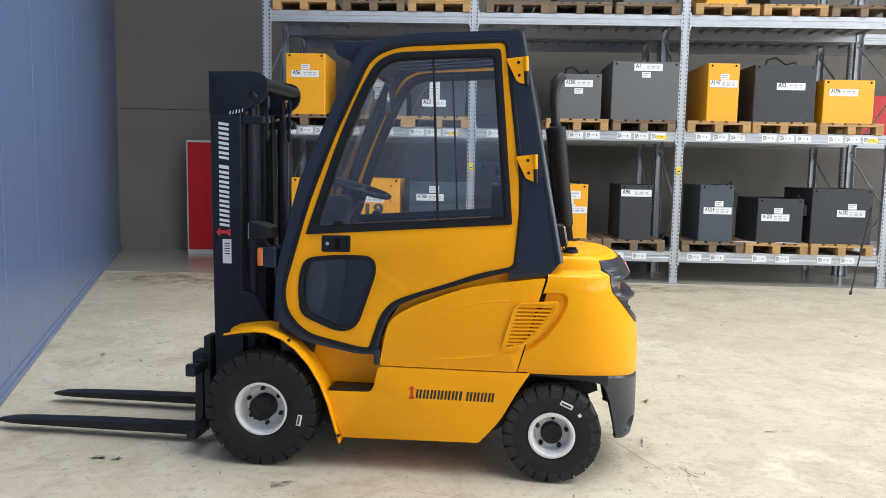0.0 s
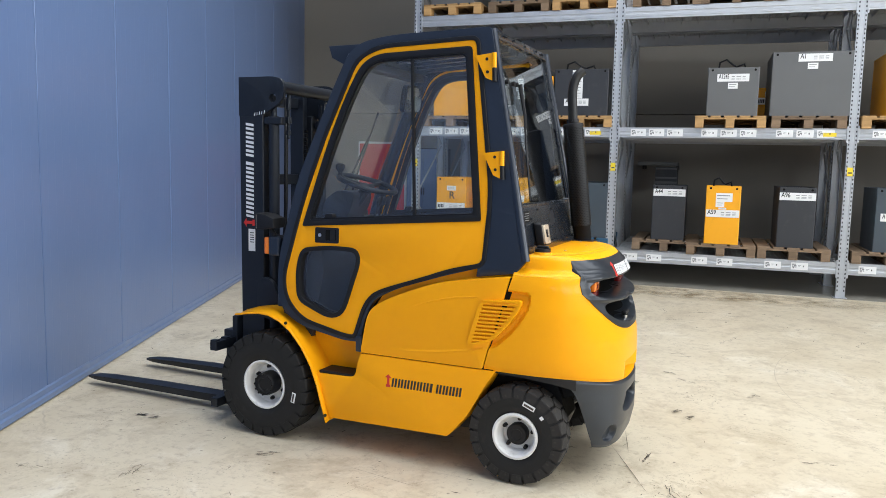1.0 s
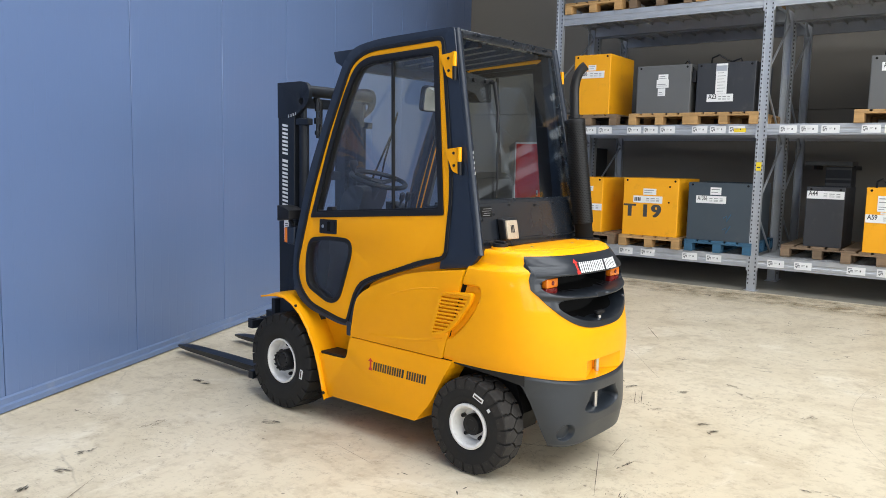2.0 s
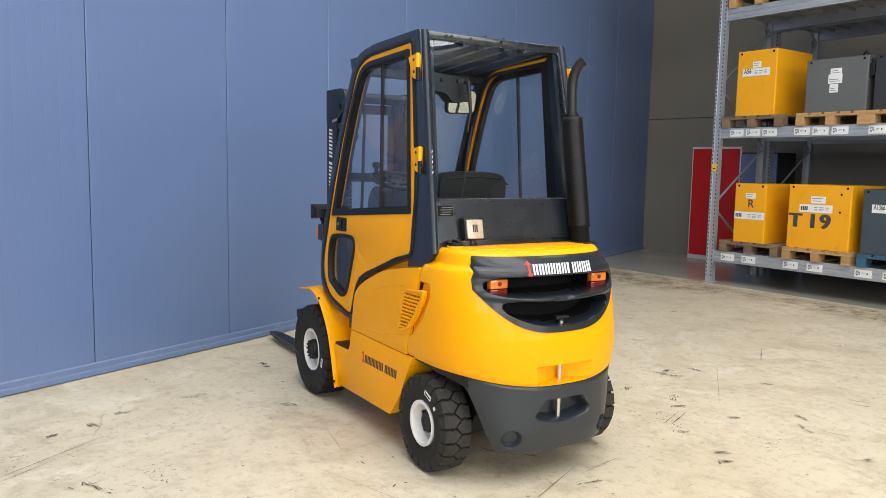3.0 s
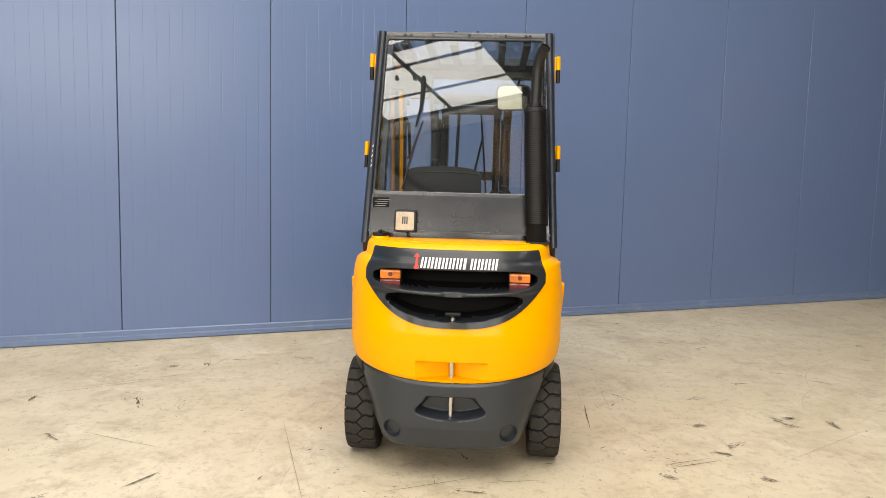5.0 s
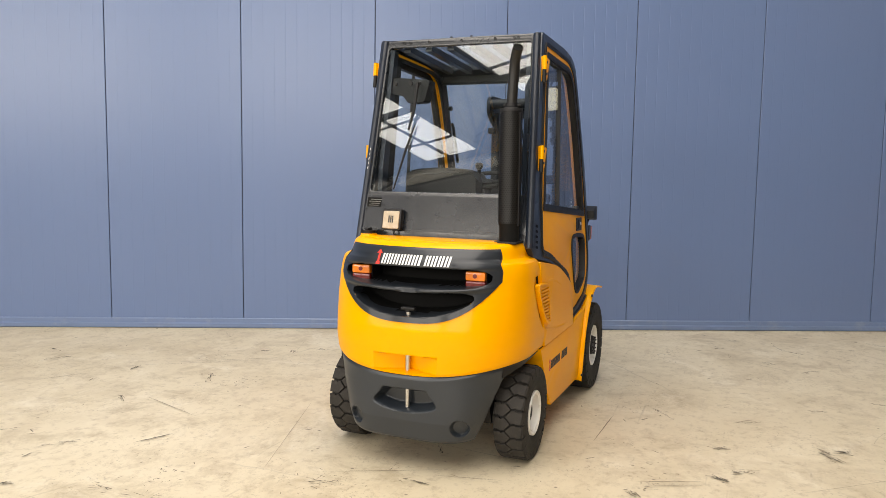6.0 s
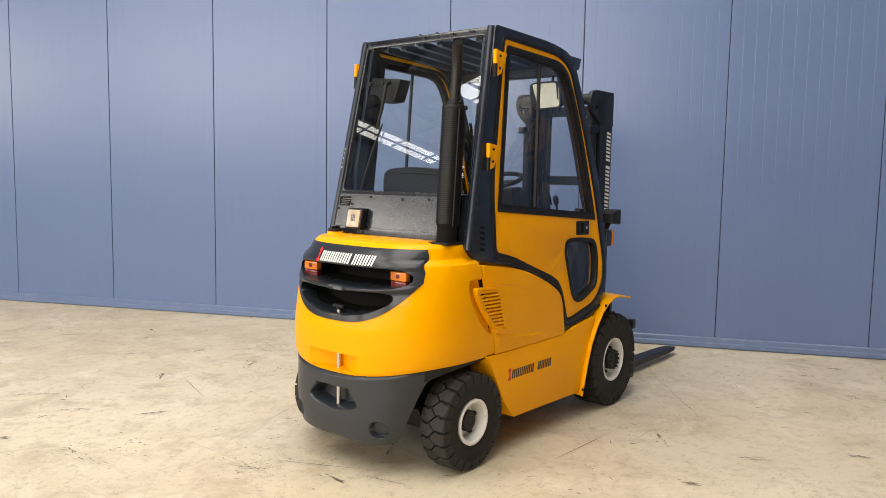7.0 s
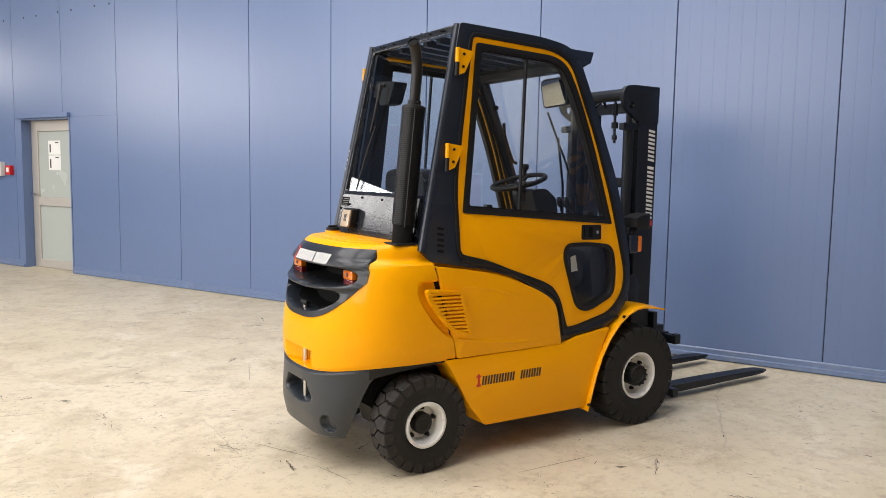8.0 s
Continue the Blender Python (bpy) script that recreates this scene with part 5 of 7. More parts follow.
def hinge_shape(x, z):
    return rounded([(x - 0.092, z + 0.052), (x - 0.004, z + 0.062), (x - 0.004, z - 0.062), (x - 0.04, z - 0.048)], 0.008)


def cab_side(sgn):
    place = on_side(sgn)
    side = part("cab_side_frame", plate(CAB if sgn == LEFT else CAB_RIGHT, [offset(DOOR, 0.010)], -0.045, -0.006, place, 0.003), M["navy"], truck, "blue-black painted cab side frame", smooth=40)
    part("door_seal", plate(offset(DOOR, 0.015), [offset(DOOR, -0.006)], -0.04, -0.001, place, 0.004), M["black"], side, "black rubber door seal", smooth=40)
    if sgn == RIGHT:
        part("seal_ridge", tube([place(x, z, -0.004) for x, z in SEAL_RIDGE], 0.008, 8), M["black"], side, "raised black rubber ridge", smooth=60)
    inset = lambda x, z, w: place(x, z, w - 0.013)      # the door lies a little deeper than its frame
    door = part("door", plate(DOOR, [win(-0.004), offset(LOWWIN, -0.003)], -0.035, 0.006, inset, 0.005), M["yellow"], truck, "yellow cab door, closed", smooth=40)
    part("door_liner", plate(offset(DOOR, -0.010), [win(0.002), offset(LOWWIN, 0.012)], -0.050, -0.0345, inset), M["yellow"], door, "yellow inside of the door")
    part("inner_frame", plate(win(0.006), [win(-0.014)], -0.060, -0.0495, inset), M["black"], door, "black inner window frame")
    part("window_frame", plate(win(0.0), [win(-0.030)], -0.025, 0.011, inset, 0.003), M["black"], door, "black window frame", smooth=40)
    part("window_track", plate(win(-0.0295), [win(-0.038)], -0.025, 0.004, inset), M["black"], door)
    g = part("window_pane", plate(win(-0.034), [], -0.012, -0.008, inset), M["glass"], door, "clear tinted sliding window pane")
    g.visible_shadow = False
    part("pane_divider", plate([(-0.598, 1.958), (-0.588, 1.959), (-0.550, 1.19), (-0.560, 1.19)], [], -0.012, 0.004, inset), M["black"], door, "thin black bar between the panes")
    part("window_latch", plate(rounded([(-1.06, 1.172), (-1.008, 1.175), (-1.012, 1.20), (-1.05, 1.198)], 0.006), [], -0.03, 0.004, inset), M["black"], door)
    part("window_latch", plate(rounded([(-0.33, 1.208), (-0.29, 1.21), (-0.295, 1.23), (-0.325, 1.228)], 0.006), [], -0.03, 0.002, inset), M["black"], door)
    part("low_window_seal", plate(offset(LOWWIN, 0.002), [offset(LOWWIN, -0.020)], -0.025, 0.011, inset, 0.004), M["black"], door, "black rubber seal", smooth=40)
    part("inner_frame", plate(offset(LOWWIN, 0.028), [offset(LOWWIN, -0.018)], -0.060, -0.0495, inset), M["black"], door)
    g = part("low_window_pane", plate(offset(LOWWIN, -0.016), [], -0.012, -0.008, inset), M["glass"], door, "tinted lower window pane")
    g.visible_shadow = False
    handle = part("handle_plate", plate(rounded([(-1.107, 1.050), (-1.107, 1.128), (-0.968, 1.131), (-0.968, 1.053)], 0.008), [rounded([(-1.045, 1.063), (-1.045, 1.118), (-0.983, 1.120), (-0.983, 1.066)], 0.006)], -0.01, 0.010, inset, 0.002), M["black"], door, "black recessed door handle")
    part("handle_cup", plate([(-1.05, 1.06), (-1.05, 1.122), (-0.978, 1.122), (-0.978, 1.06)], [], 0.0, 0.0075, inset), M["hole"], handle)
    part("handle_paddle", plate(rounded([(-1.018, 1.066), (-1.018, 1.118), (-0.990, 1.119), (-0.990, 1.067)], 0.004), [], 0.0, 0.0092, inset), M["black"], handle)
    part("key_lock", lathe([(0, -0.003), (0.009, -0.003), (0.009, 0.003), (0, 0.003)], 12), M["steel"], handle, at=Matrix.Translation(inset(-1.078, 1.09, 0.010)))
    for x, z in ((-0.168, 1.898), (-0.113, 1.462)):
        hinge = part("hinge", plate(hinge_shape(x, z), [], -0.008, 0.014, place, 0.003), M["yellow"], door, "yellow steel door hinge")
        part("hinge_barrel", tube([place(x, z - 0.004, 0.012), place(x - 0.002, z + 0.062, 0.012)], 0.011, 12), M["yellow"], hinge, smooth=40)
        part("hinge_pin", tube([place(x + 0.004, z - 0.066, 0.010), place(x, z - 0.004, 0.010)], 0.0105, 12), M["black"], hinge, smooth=40)
        for dx, dz in ((-0.035, 0.035), (-0.03, -0.022)):
            part("bolt", lathe([(0, -0.002), (0.007, -0.002), (0.007, 0.002), (0, 0.002)], 10), M["black"], hinge, at=Matrix.Translation(place(x + dx, z + dz, 0.015)))
    part("inner_post", plate([(-0.245, 2.02), (-0.20, 2.03), (-0.10, 1.40), (-0.10, 1.02), (-0.17, 1.00), (-0.152, 1.30)], [], -0.085, -0.061, place), M["navy"], truck, "dark inner cab post")
    part("rear_trim", plate([(-0.305, 1.985), (-0.24, 2.02), (-0.15, 1.36), (-0.165, 1.02), (-0.235, 1.0), (-0.232, 1.21)], [], -0.064, -0.052, inset), M["black"], door, "black lining inside the door's rear edge")
    # panels below the door
    flat = upright_side(sgn)
    part("hood_panel", plate(HOOD, [], 0.44, 0.502, flat, 0.012), M["yellow"], truck, "yellow engine side panel", smooth=40)
    part("hood_crease", sheet([[flat(-0.69 + 0.52 * k / 12, 0.566 + 0.056 * (k / 12) ** 2 + dz, 0.5015 + dw * min(1, k / 3)) for k in range(13)] for dz, dw in ((-0.014, 0.0), (-0.006, 0.004), (0.004, 0.0))]), M["yellow"], truck, smooth=40)
    part("hood_crease", sheet([[flat(-0.60 + 0.40 * k / 14, 0.760 + 0.098 * math.sin(k / 14 * 1.5) + dz, 0.5012 + dw * min(1, k / 5)) for k in range(15)] for dz, dw in ((-0.012, 0.0), (0.0, 0.0035), (0.004, 0.0))]), M["yellow"], truck, smooth=40)
    part("panel_gap", box(-0.818, -0.12, sgn * 0.436, sgn * 0.488, 0.505, 0.533), M["hole"], truck, "dark gap between the side panels")
    part("panel_gap", plate([(-0.080, 0.955), (-0.025, 0.955), (-0.150, 0.525), (-0.205, 0.525)], [], 0.436, 0.484, flat), M["hole"], truck, "dark gap between the side panels")
    low = part("lower_panel", plate(LOWER if sgn == LEFT else LOWER_RIGHT, [], 0.36, 0.500, flat, 0.008), M["yellow"], truck, "yellow lower side panel", smooth=40)
    mark = (lambda u, v, w: flat(-0.672 + u, 0.372 + v, 0.500 + w)) if sgn == LEFT else (lambda u, v, w: flat(-0.285 - u, 0.372 + v, 0.500 + w))
    brand_bars("side_mark", 0.395, 0.044, M["logo_dark"], truck, mark, gap=() if sgn == LEFT else (6,))
    if sgn == LEFT:
        part("step_tread", box(-1.065, -0.862, sgn * 0.37, sgn * 0.492, 0.384, 0.398, 0.004), M["black"], truck, "black ribbed step")
        part("step_back", plate(rounded([(-1.12, 0.30), (-1.18, 0.625), (-0.80, 0.625), (-0.82, 0.30)], 0.03), [], 0.33, 0.372, flat), M["yellow"], truck)
        part("door_catch", box(-0.845, -0.812, sgn * 0.465, sgn * 0.505, 0.523, 0.60, 0.006), M["navy"], truck, "dark door post foot")
    # louvred vent, inset at the edge of the counterweight
    slits = []
    for k in range(11):
        z = 0.647 + k * 0.0178
        xs = [-0.248 + (z - 0.622) * (0.062 / 0.221) + 0.020, table([(0.622, -0.248), (0.655, -0.13), (0.733, -0.055), (0.815, 0.004), (0.861, 0.016)], z) - 0.024]
        if xs[1] - xs[0] > 0.03:
            slits.append(rounded([(xs[0], z - 0.0046), (xs[1], z - 0.0016), (xs[1], z + 0.0064), (xs[0], z + 0.0034)], 0.003, 2))
    vent = part("vent", plate(VENT, slits, 0.508, 0.516, flat, 0.0), M["yellow"], truck, "yellow louvred engine vent")
    part("vent_frame", plate(offset(VENT, 0.002), [offset(VENT, -0.012)], 0.495, 0.519, flat, 0.003), M["yellow"], vent, smooth=40)
    # front mudguard
    arcs = [(-1.578, 0.650), (-1.50, 0.664), (-1.42, 0.672), (-1.36, 0.668), (-1.29, 0.642), (-1.22, 0.595), (-1.15, 0.518), (-1.095, 0.43), (-1.055, 0.33), (-1.022, 0.22), (-0.998, 0.142)]
    rows = [[(x + (0.03 if k == 2 and i < 2 else 0), sgn * y, z - dz) for i, (x, z) in enumerate(arcs)] for k, (y, dz) in enumerate(((0.30, 0.0), (0.42, 0.0), (0.508, 0.0), (0.524, 0.005)))]
    part("mudguard", soften(sheet(rows, 0.010 * sgn), 0.002, 1, 60), M["yellow"], truck, "curved yellow front mudguard", smooth=45)
    for x, z in ((-1.25, 0.628), (-1.008, 0.175)):
        part("mudguard_bolt", lathe([(0, -0.004), (0.008, -0.004), (0.008, 0.004), (0, 0.004)], 10), M["black"], truck, at=Matrix.Translation((x, sgn * 0.522, z)))
    # front work lamp, indicator and bracket
    y = sgn * 0.442
    part("lamp_bracket", tube([(-1.30, sgn * 0.44, 1.06), (-1.37, sgn * 0.44, 1.06), (-1.40, y, 1.10)], 0.014, 8), M["black"], truck)
    work = part("work_lamp", soften(plate([(-1.455, 1.095), (-1.455, 1.185), (-1.40, 1.180), (-1.345, 1.160), (-1.345, 1.11)], [], -0.055, 0.055, lambda x, z, w: Vector((x, y + w, z))), 0.008), M["black"], truck, "black square work lamp", smooth=40)
    part("lamp_glass", box(-1.462, -1.454, y - 0.047, y + 0.047, 1.103, 1.177, 0.003), M["lens"], work)
    ind = part("indicator", box(-1.395, -1.33, y - 0.03, y + 0.03, 0.965, 1.065, 0.008), M["navy"], truck, "front indicator in a dark housing")
    part("amber_lens", box(-1.425, -1.394, y - 0.028, y + 0.030, 0.97, 1.06, 0.008), M["orange"], ind, "amber indicator lens", smooth=40)


for sgn in (LEFT, RIGHT):
    cab_side(sgn)

# cab back, roof, front ----------------------------------------------------------
rear_outer = [(-0.462, 1.035), (0.462, 1.035), (0.415, 2.075), (-0.415, 2.075)]
rear_hole = rounded([(-0.418, 1.285), (0.418, 1.285), (0.387, 2.035), (-0.387, 2.035)], 0.015, 3)
back_ob = part("cab_back_frame", plate(rear_outer, [rear_hole], -0.03, 0.008, on_rear, 0.006), M["panel"], truck, "black lacquered cab back frame with rivets", smooth=40)
g = part("rear_window", plate(offset(rear_hole, 0.006), [], -0.006, -0.002, on_rear), M["glass_rear"], back_ob, "clear rear window pane reflecting the roof lights")
g.visible_shadow = False
part("back_panel", plate([(-0.440, 1.098), (0.40, 1.098), (0.392, 1.268), (-0.434, 1.268)], [], 0.008, 0.0115, on_rear, 0.001), M["panel"], back_ob, "scratched black sheet below the window")
part("back_fold", plate([(-0.445, 1.088), (0.445, 1.088), (0.445, 1.0965), (-0.445, 1.0965)], [], 0.008, 0.015, on_rear), M["panel"], back_ob)
for y, z in ((-0.40, 2.058), (-0.30, 2.058), (-0.27, 2.058), (-0.16, 2.058), (0.02, 2.058), (0.20, 2.058), (0.30, 2.058), (0.32, 2.058), (-0.20, 1.255), (0.02, 1.25), (0.19, 1.255), (-0.425, 1.19), (-0.33, 1.215)):
    part("rivet", lathe([(0, -0.004), (0.004, -0.003), (0.006, 0.0), (0.006, 0.004)], 10), M["panel"], back_ob, at=Matrix.Translation(on_rear(y, z, 0.012)) @ Matrix.Rotation(radians(-90), 4, "Z"))
plate_ob = part("data_plate", plate([(-0.425, 1.205), (-0.345, 1.205), (-0.345, 1.252), (-0.425, 1.252)], [], 0.0115, 0.013, on_rear), M["hole"], back_ob, "small black data plate with brass print")
for k in range(4):
    part("plate_line", plate([(-0.415 + 0.01 * (k % 2), 1.211 + k * 0.010), (-0.36 + 0.006 * k, 1.211 + k * 0.010), (-0.36 + 0.006 * k, 1.2135 + k * 0.010), (-0.415 + 0.01 * (k % 2), 1.2135 + k * 0.010)], [], 0.013, 0.0135, on_rear), M["greyprint"], plate_ob)
for sgn in (LEFT, RIGHT):
    part("rear_pillar", tube([on_rear(sgn * 0.458, 1.03, 0.0), on_rear(sgn * 0.413, 2.072, 0.0)], 0.020, 14), M["navy"], truck, "blue-black tubular rear cab pillar", smooth=40)
    part("inner_pillar", tube([(-0.93, sgn * 0.400, 1.98), (-1.03, sgn * 0.410, 1.76), (-1.20, sgn * 0.425, 1.375), (-1.31, sgn * 0.435, 0.98), (-1.325, sgn * 0.435, 0.70)], 0.030, 12), M["navy"], truck, "blue-black front cab pillar", smooth=40)
for k in range(5):
    z = 1.02 + k * 0.026
    part("pillar_slot", plate(rounded([(-0.103, z), (-0.068, z + 0.006), (-0.070, z + 0.018), (-0.105, z + 0.012)], 0.003, 2), [], -0.01, -0.004, on_side(RIGHT)), M["hole"], truck, "dark vent slot in the pillar")

roof_outer = [(-0.195, -0.418), (-0.195, 0.418), (-0.70, 0.420), (-0.93, 0.415), (-0.93, -0.415), (-0.70, -0.420)]
roof_hole = [(-0.245, -0.375), (-0.245, 0.375), (-0.86, 0.375), (-0.86, -0.375)]


def roof_z(x):
    return table([(-0.95, 1.985), (-0.865, 2.025), (-0.70, 2.052), (-0.19, 2.066)], x)


roof = part("roof_frame", plate(roof_outer, [roof_hole], -0.022, 0.010, lambda x, y, w: Vector((x, y, roof_z(x) + w)), 0.004), M["navy"], truck, "blue-black overhead guard frame", smooth=40)
for k in range(6):
    y = -0.31 + 0.124 * k
    part("guard_bar", plate([(-0.86, y - 0.018), (-0.24, y - 0.018), (-0.24, y + 0.018), (-0.86, y + 0.018)], [], -0.045, -0.012, lambda x, yy, w: Vector((x, yy, roof_z(x) + w))), M["navy"], roof, "steel bar of the overhead guard")
g = part("roof_pane", plate([(-0.86, -0.38), (-0.24, -0.38), (-0.24, 0.38), (-0.86, 0.38)], [], -0.008, -0.004, lambda x, y, w: Vector((x, y, roof_z(x) + w))), M["glass"], roof, "clear roof pane")
g.visible_shadow = False
for y in (-0.05, 0.06):
    part("roof_bolt", tube([(-0.22, y, 2.07), (-0.22, y, 2.085)], 0.007, 8), M["black"], roof)
part("visor", soften(plate([(-0.86, 2.038), (-1.075, 2.034), (-1.055, 1.975), (-0.985, 1.940), (-0.93, 1.985)], [], -0.405, 0.405, lambda x, z, w: Vector((x, w, z))), 0.006), M["navy"], truck, "dark wedge-shaped front visor", smooth=40)
part("front_header", box(-0.985, -0.92, -0.40, 0.40, 1.93, 1.985, 0.01), M["dash"], truck)
part("front_sill", box(-1.325, -1.27, -0.43, 0.43, 0.98, 1.05, 0.01), M["navy"], truck)
g = part("windscreen", plate([(-0.40, 1.03), (0.40, 1.03), (0.385, 1.95), (-0.385, 1.95)], [], -0.002, 0.002, lambda y, z, w: Vector((table([(1.0, -1.305), (1.375, -1.205), (1.78, -1.03), (1.97, -0.945)], z) + w - 0.005, y, z))), M["glass"], truck, "clear front windscreen")
g.visible_shadow = False
part("front_panel", plate([(-1.32, 0.55), (-1.345, 0.78), (-1.325, 1.0), (-1.27, 1.0), (-1.28, 0.55)], [], -0.42, 0.42, lambda x, z, w: Vector((x, w, z))), M["dash"], truck, "dark front wall of the cab")

# wipers
part("rear_wiper_motor", soften(plate(rounded([(-0.385, 1.80), (-0.30, 1.785), (-0.27, 1.745), (-0.175, 1.75), (-0.155, 1.865), (-0.385, 1.885)], 0.015), [], -0.11, -0.03, on_rear), 0.008), M["black"], back_ob, "black wiper motor cover behind the glass", smooth=40)
for y in (-0.335, -0.245, -0.20):
    part("motor_screw", tube([on_rear(y, 1.845, -0.002), on_rear(y, 1.845, 0.012)], 0.011, 10), M["black"], back_ob)
arm = part("rear_wiper", tube([on_rear(-0.20, 1.845, 0.022), on_rear(-0.205, 1.70, 0.024), on_rear(-0.228, 1.60, 0.018)], [0.011, 0.008, 0.005], 8), M["black"], truck, "thin black rear wiper")
part("wiper_blade", tube([on_rear(-0.195, 1.63, 0.012), on_rear(-0.235, 1.50, 0.012), on_rear(-0.285, 1.295, 0.010)], [0.004, 0.007, 0.004], 6), M["black"], arm)
front_arm = part("front_wiper", tube([(-1.30, -0.05, 1.05), (-1.22, 0.03, 1.33), (-1.12, 0.09, 1.60)], 0.007, 6), M["black"], truck, "thin black front wiper")
part("wiper_blade", tube([(-1.27, 0.12, 1.20), (-1.18, 0.10, 1.45), (-1.05, 0.075, 1.74)], 0.006, 6), M["black"], front_arm)
for k in range(5):
    part("chalk_mark", plate([(0.004 * (k % 2), 0), (0.007, 0.001), (0.011 - 0.003 * (k % 2), 0.017), (0.006, 0.018)], [], 0, 0.001, lambda u, v, w: on_rear(-0.4445 + 0.0012 * k + u * 0.6, 1.40 + k * 0.024 + v * 0.7, 0.0198 + w)), M["label"], truck, "scrawled white chalk mark")
# work lamp on the back and its wire, filler cap, exhaust
lamp = part("rear_work_lamp", soften(plate(rounded([(-0.312, 1.092), (-0.206, 1.092), (-0.206, 1.196), (-0.312, 1.196)], 0.012), [], 0.018, 0.052, on_rear), 0.006), M["black"], truck, "square rear work lamp with a yellowed lens", smooth=40)
part("lamp_lens", plate(rounded([(-0.303, 1.100), (-0.215, 1.100), (-0.215, 1.188), (-0.303, 1.188)], 0.008), [], 0.050, 0.060, on_rear, 0.004), M["lens"], lamp, "yellowed ribbed lens", smooth=40)
for k in range(3):
    part("lens_rib", plate([(-0.272 + 0.010 * k, 1.13), (-0.266 + 0.010 * k, 1.13), (-0.266 + 0.010 * k, 1.165), (-0.272 + 0.010 * k, 1.165)], [], 0.0595, 0.0615, on_rear), M["panel"], lamp)
part("lamp_wire", tube([on_rear(-0.25, 1.095, 0.03), on_rear(-0.245, 1.07, 0.035), (0.03, -0.235, 1.065), (0.02, -0.22, 1.062)], 0.004, 6), M["black"], lamp)
part("filler_neck", tube([(0.062, -0.375, 1.050), (0.062, -0.375, 1.072)], [0.044, 0.040], 18), M["yellow"], truck, smooth=40)
cap = part("filler_cap", tube([(0.062, -0.375, 1.068), (0.062, -0.375, 1.088)], 0.036, 18), M["black"], truck, "black filler cap on the yellow deck", smooth=40)
part("cap_grip", box(0.035, 0.090, -0.384, -0.366, 1.087, 1.100, 0.005), M["black"], cap)
for y in (0.30, -0.20, 0.12):
    part("deck_bolt", tube([(0.16 - y * y, y, 1.058), (0.16 - y * y, y, 1.066)], 0.008, 8), M["steel"], truck)
part("deck_plate", plate(rounded([(0.03, -0.385), (0.161, -0.33), (0.237, -0.15), (0.249, 0.0), (0.237, 0.15), (0.161, 0.33), (0.03, 0.385)], [0.02, 0.08, 0.1, 0.1, 0.1, 0.08, 0.02]), [], 1.0595, 1.064, lambda x, y, w: Vector((x, y, w)), 0.002), M["yellow"], truck, "yellow deck lid of the counterweight", smooth=40)

bot, top = Vector((0.066, 0.375, 1.062)), Vector((-0.008, 0.348, 1.690))
up_axis = (top - bot).normalized()
muffler = part("exhaust_muffler", tube([bot + up_axis * 0.0, bot + up_axis * 0.075, bot + up_axis * 0.08, top - up_axis * 0.012, top], [0.047, 0.047, 0.049, 0.049, 0.040], 28), M["hole"], truck, "upright black exhaust muffler with a perforated guard", smooth=40)


def mesh_guard():
    """The perforated sheet round the muffler: a lattice with round-cornered holes."""
    bm = bmesh.new()
    a = up_axis.cross(Vector((0, 1, 0))).normalized()
    b = up_axis.cross(a).normalized()
    n, length = 40, (top - bot).length - 0.10
    rows = int(length / 0.0088)
    r = 0.0545
    on = lambda u, v: bot + up_axis * (0.085 + v) + (a * math.cos(u) + b * math.sin(u)) * r
    du, dv = math.tau / n, length / rows
    for j in range(rows):
        for i in range(n):
            u0, v0 = (i + 0.5 * (j % 2)) * du, j * dv
            o = [bm.verts.new(on(u0 + x * du, v0 + y * dv)) for x, y in ((0, 0), (1, 0), (1, 1), (0, 1))]
            h = [bm.verts.new(on(u0 + x * du, v0 + y * dv)) for x, y in ((0.5, 0.17), (0.83, 0.5), (0.5, 0.83), (0.17, 0.5))]
            for f in ((o[0], o[1], h[1], h[0]), (o[1], o[2], h[2], h[1]), (o[2], o[3], h[3], h[2]), (o[3], o[0], h[0], h[3])):
                bm.faces.new(f)
    return bm


part("perforated_guard", mesh_guard(), M["perforated"], muffler, "perforated black sheet guard")
part("guard_seam", tube([bot + up_axis * 0.08 + Vector((0.02, 0.048, 0)), top + Vector((0.02, 0.048, 0)) - up_axis * 0.015], 0.005, 6), M["black"], muffler)
part("guard_ring", tube([top - up_axis * 0.018, top - up_axis * 0.010, top, top + up_axis * 0.006], [0.0555, 0.056, 0.054, 0.036], 28), M["black"], muffler, smooth=40)
bend = ((-0.013, 0.350, 1.76), (-0.018, 0.351, 1.82), (-0.019, 0.353, 1.86), (-0.017, 0.356, 1.89), (-0.011, 0.360, 1.917), (-0.002, 0.367, 1.942), (0.009, 0.375, 1.960), (0.024, 0.385, 1.975))
pipe = [top] + [Vector(p) for p in bend]
part("exhaust_pipe", tube(pipe, 0.0250, 20, caps=False), M["exhaust"], muffler, "bent black exhaust pipe", smooth=40)
part("pipe_mouth", tube([pipe[-2], pipe[-1] - Vector((0.004, 0.002, 0.005))], 0.0225, 16), M["hole"], muffler)
part("pipe_clamp", tube([top + up_axis * 0.008, top + up_axis * 0.026], 0.032, 18), M["black"], muffler)
part("clamp_screw", tube([top + Vector((0.0, -0.04, 0.018)), top + Vector((0.0, 0.045, 0.018))], 0.006, 8), M["black"], muffler)
part("muffler_foot", box(0.02, 0.13, 0.32, 0.43, 1.058, 1.068, 0.003), M["black"], muffler)

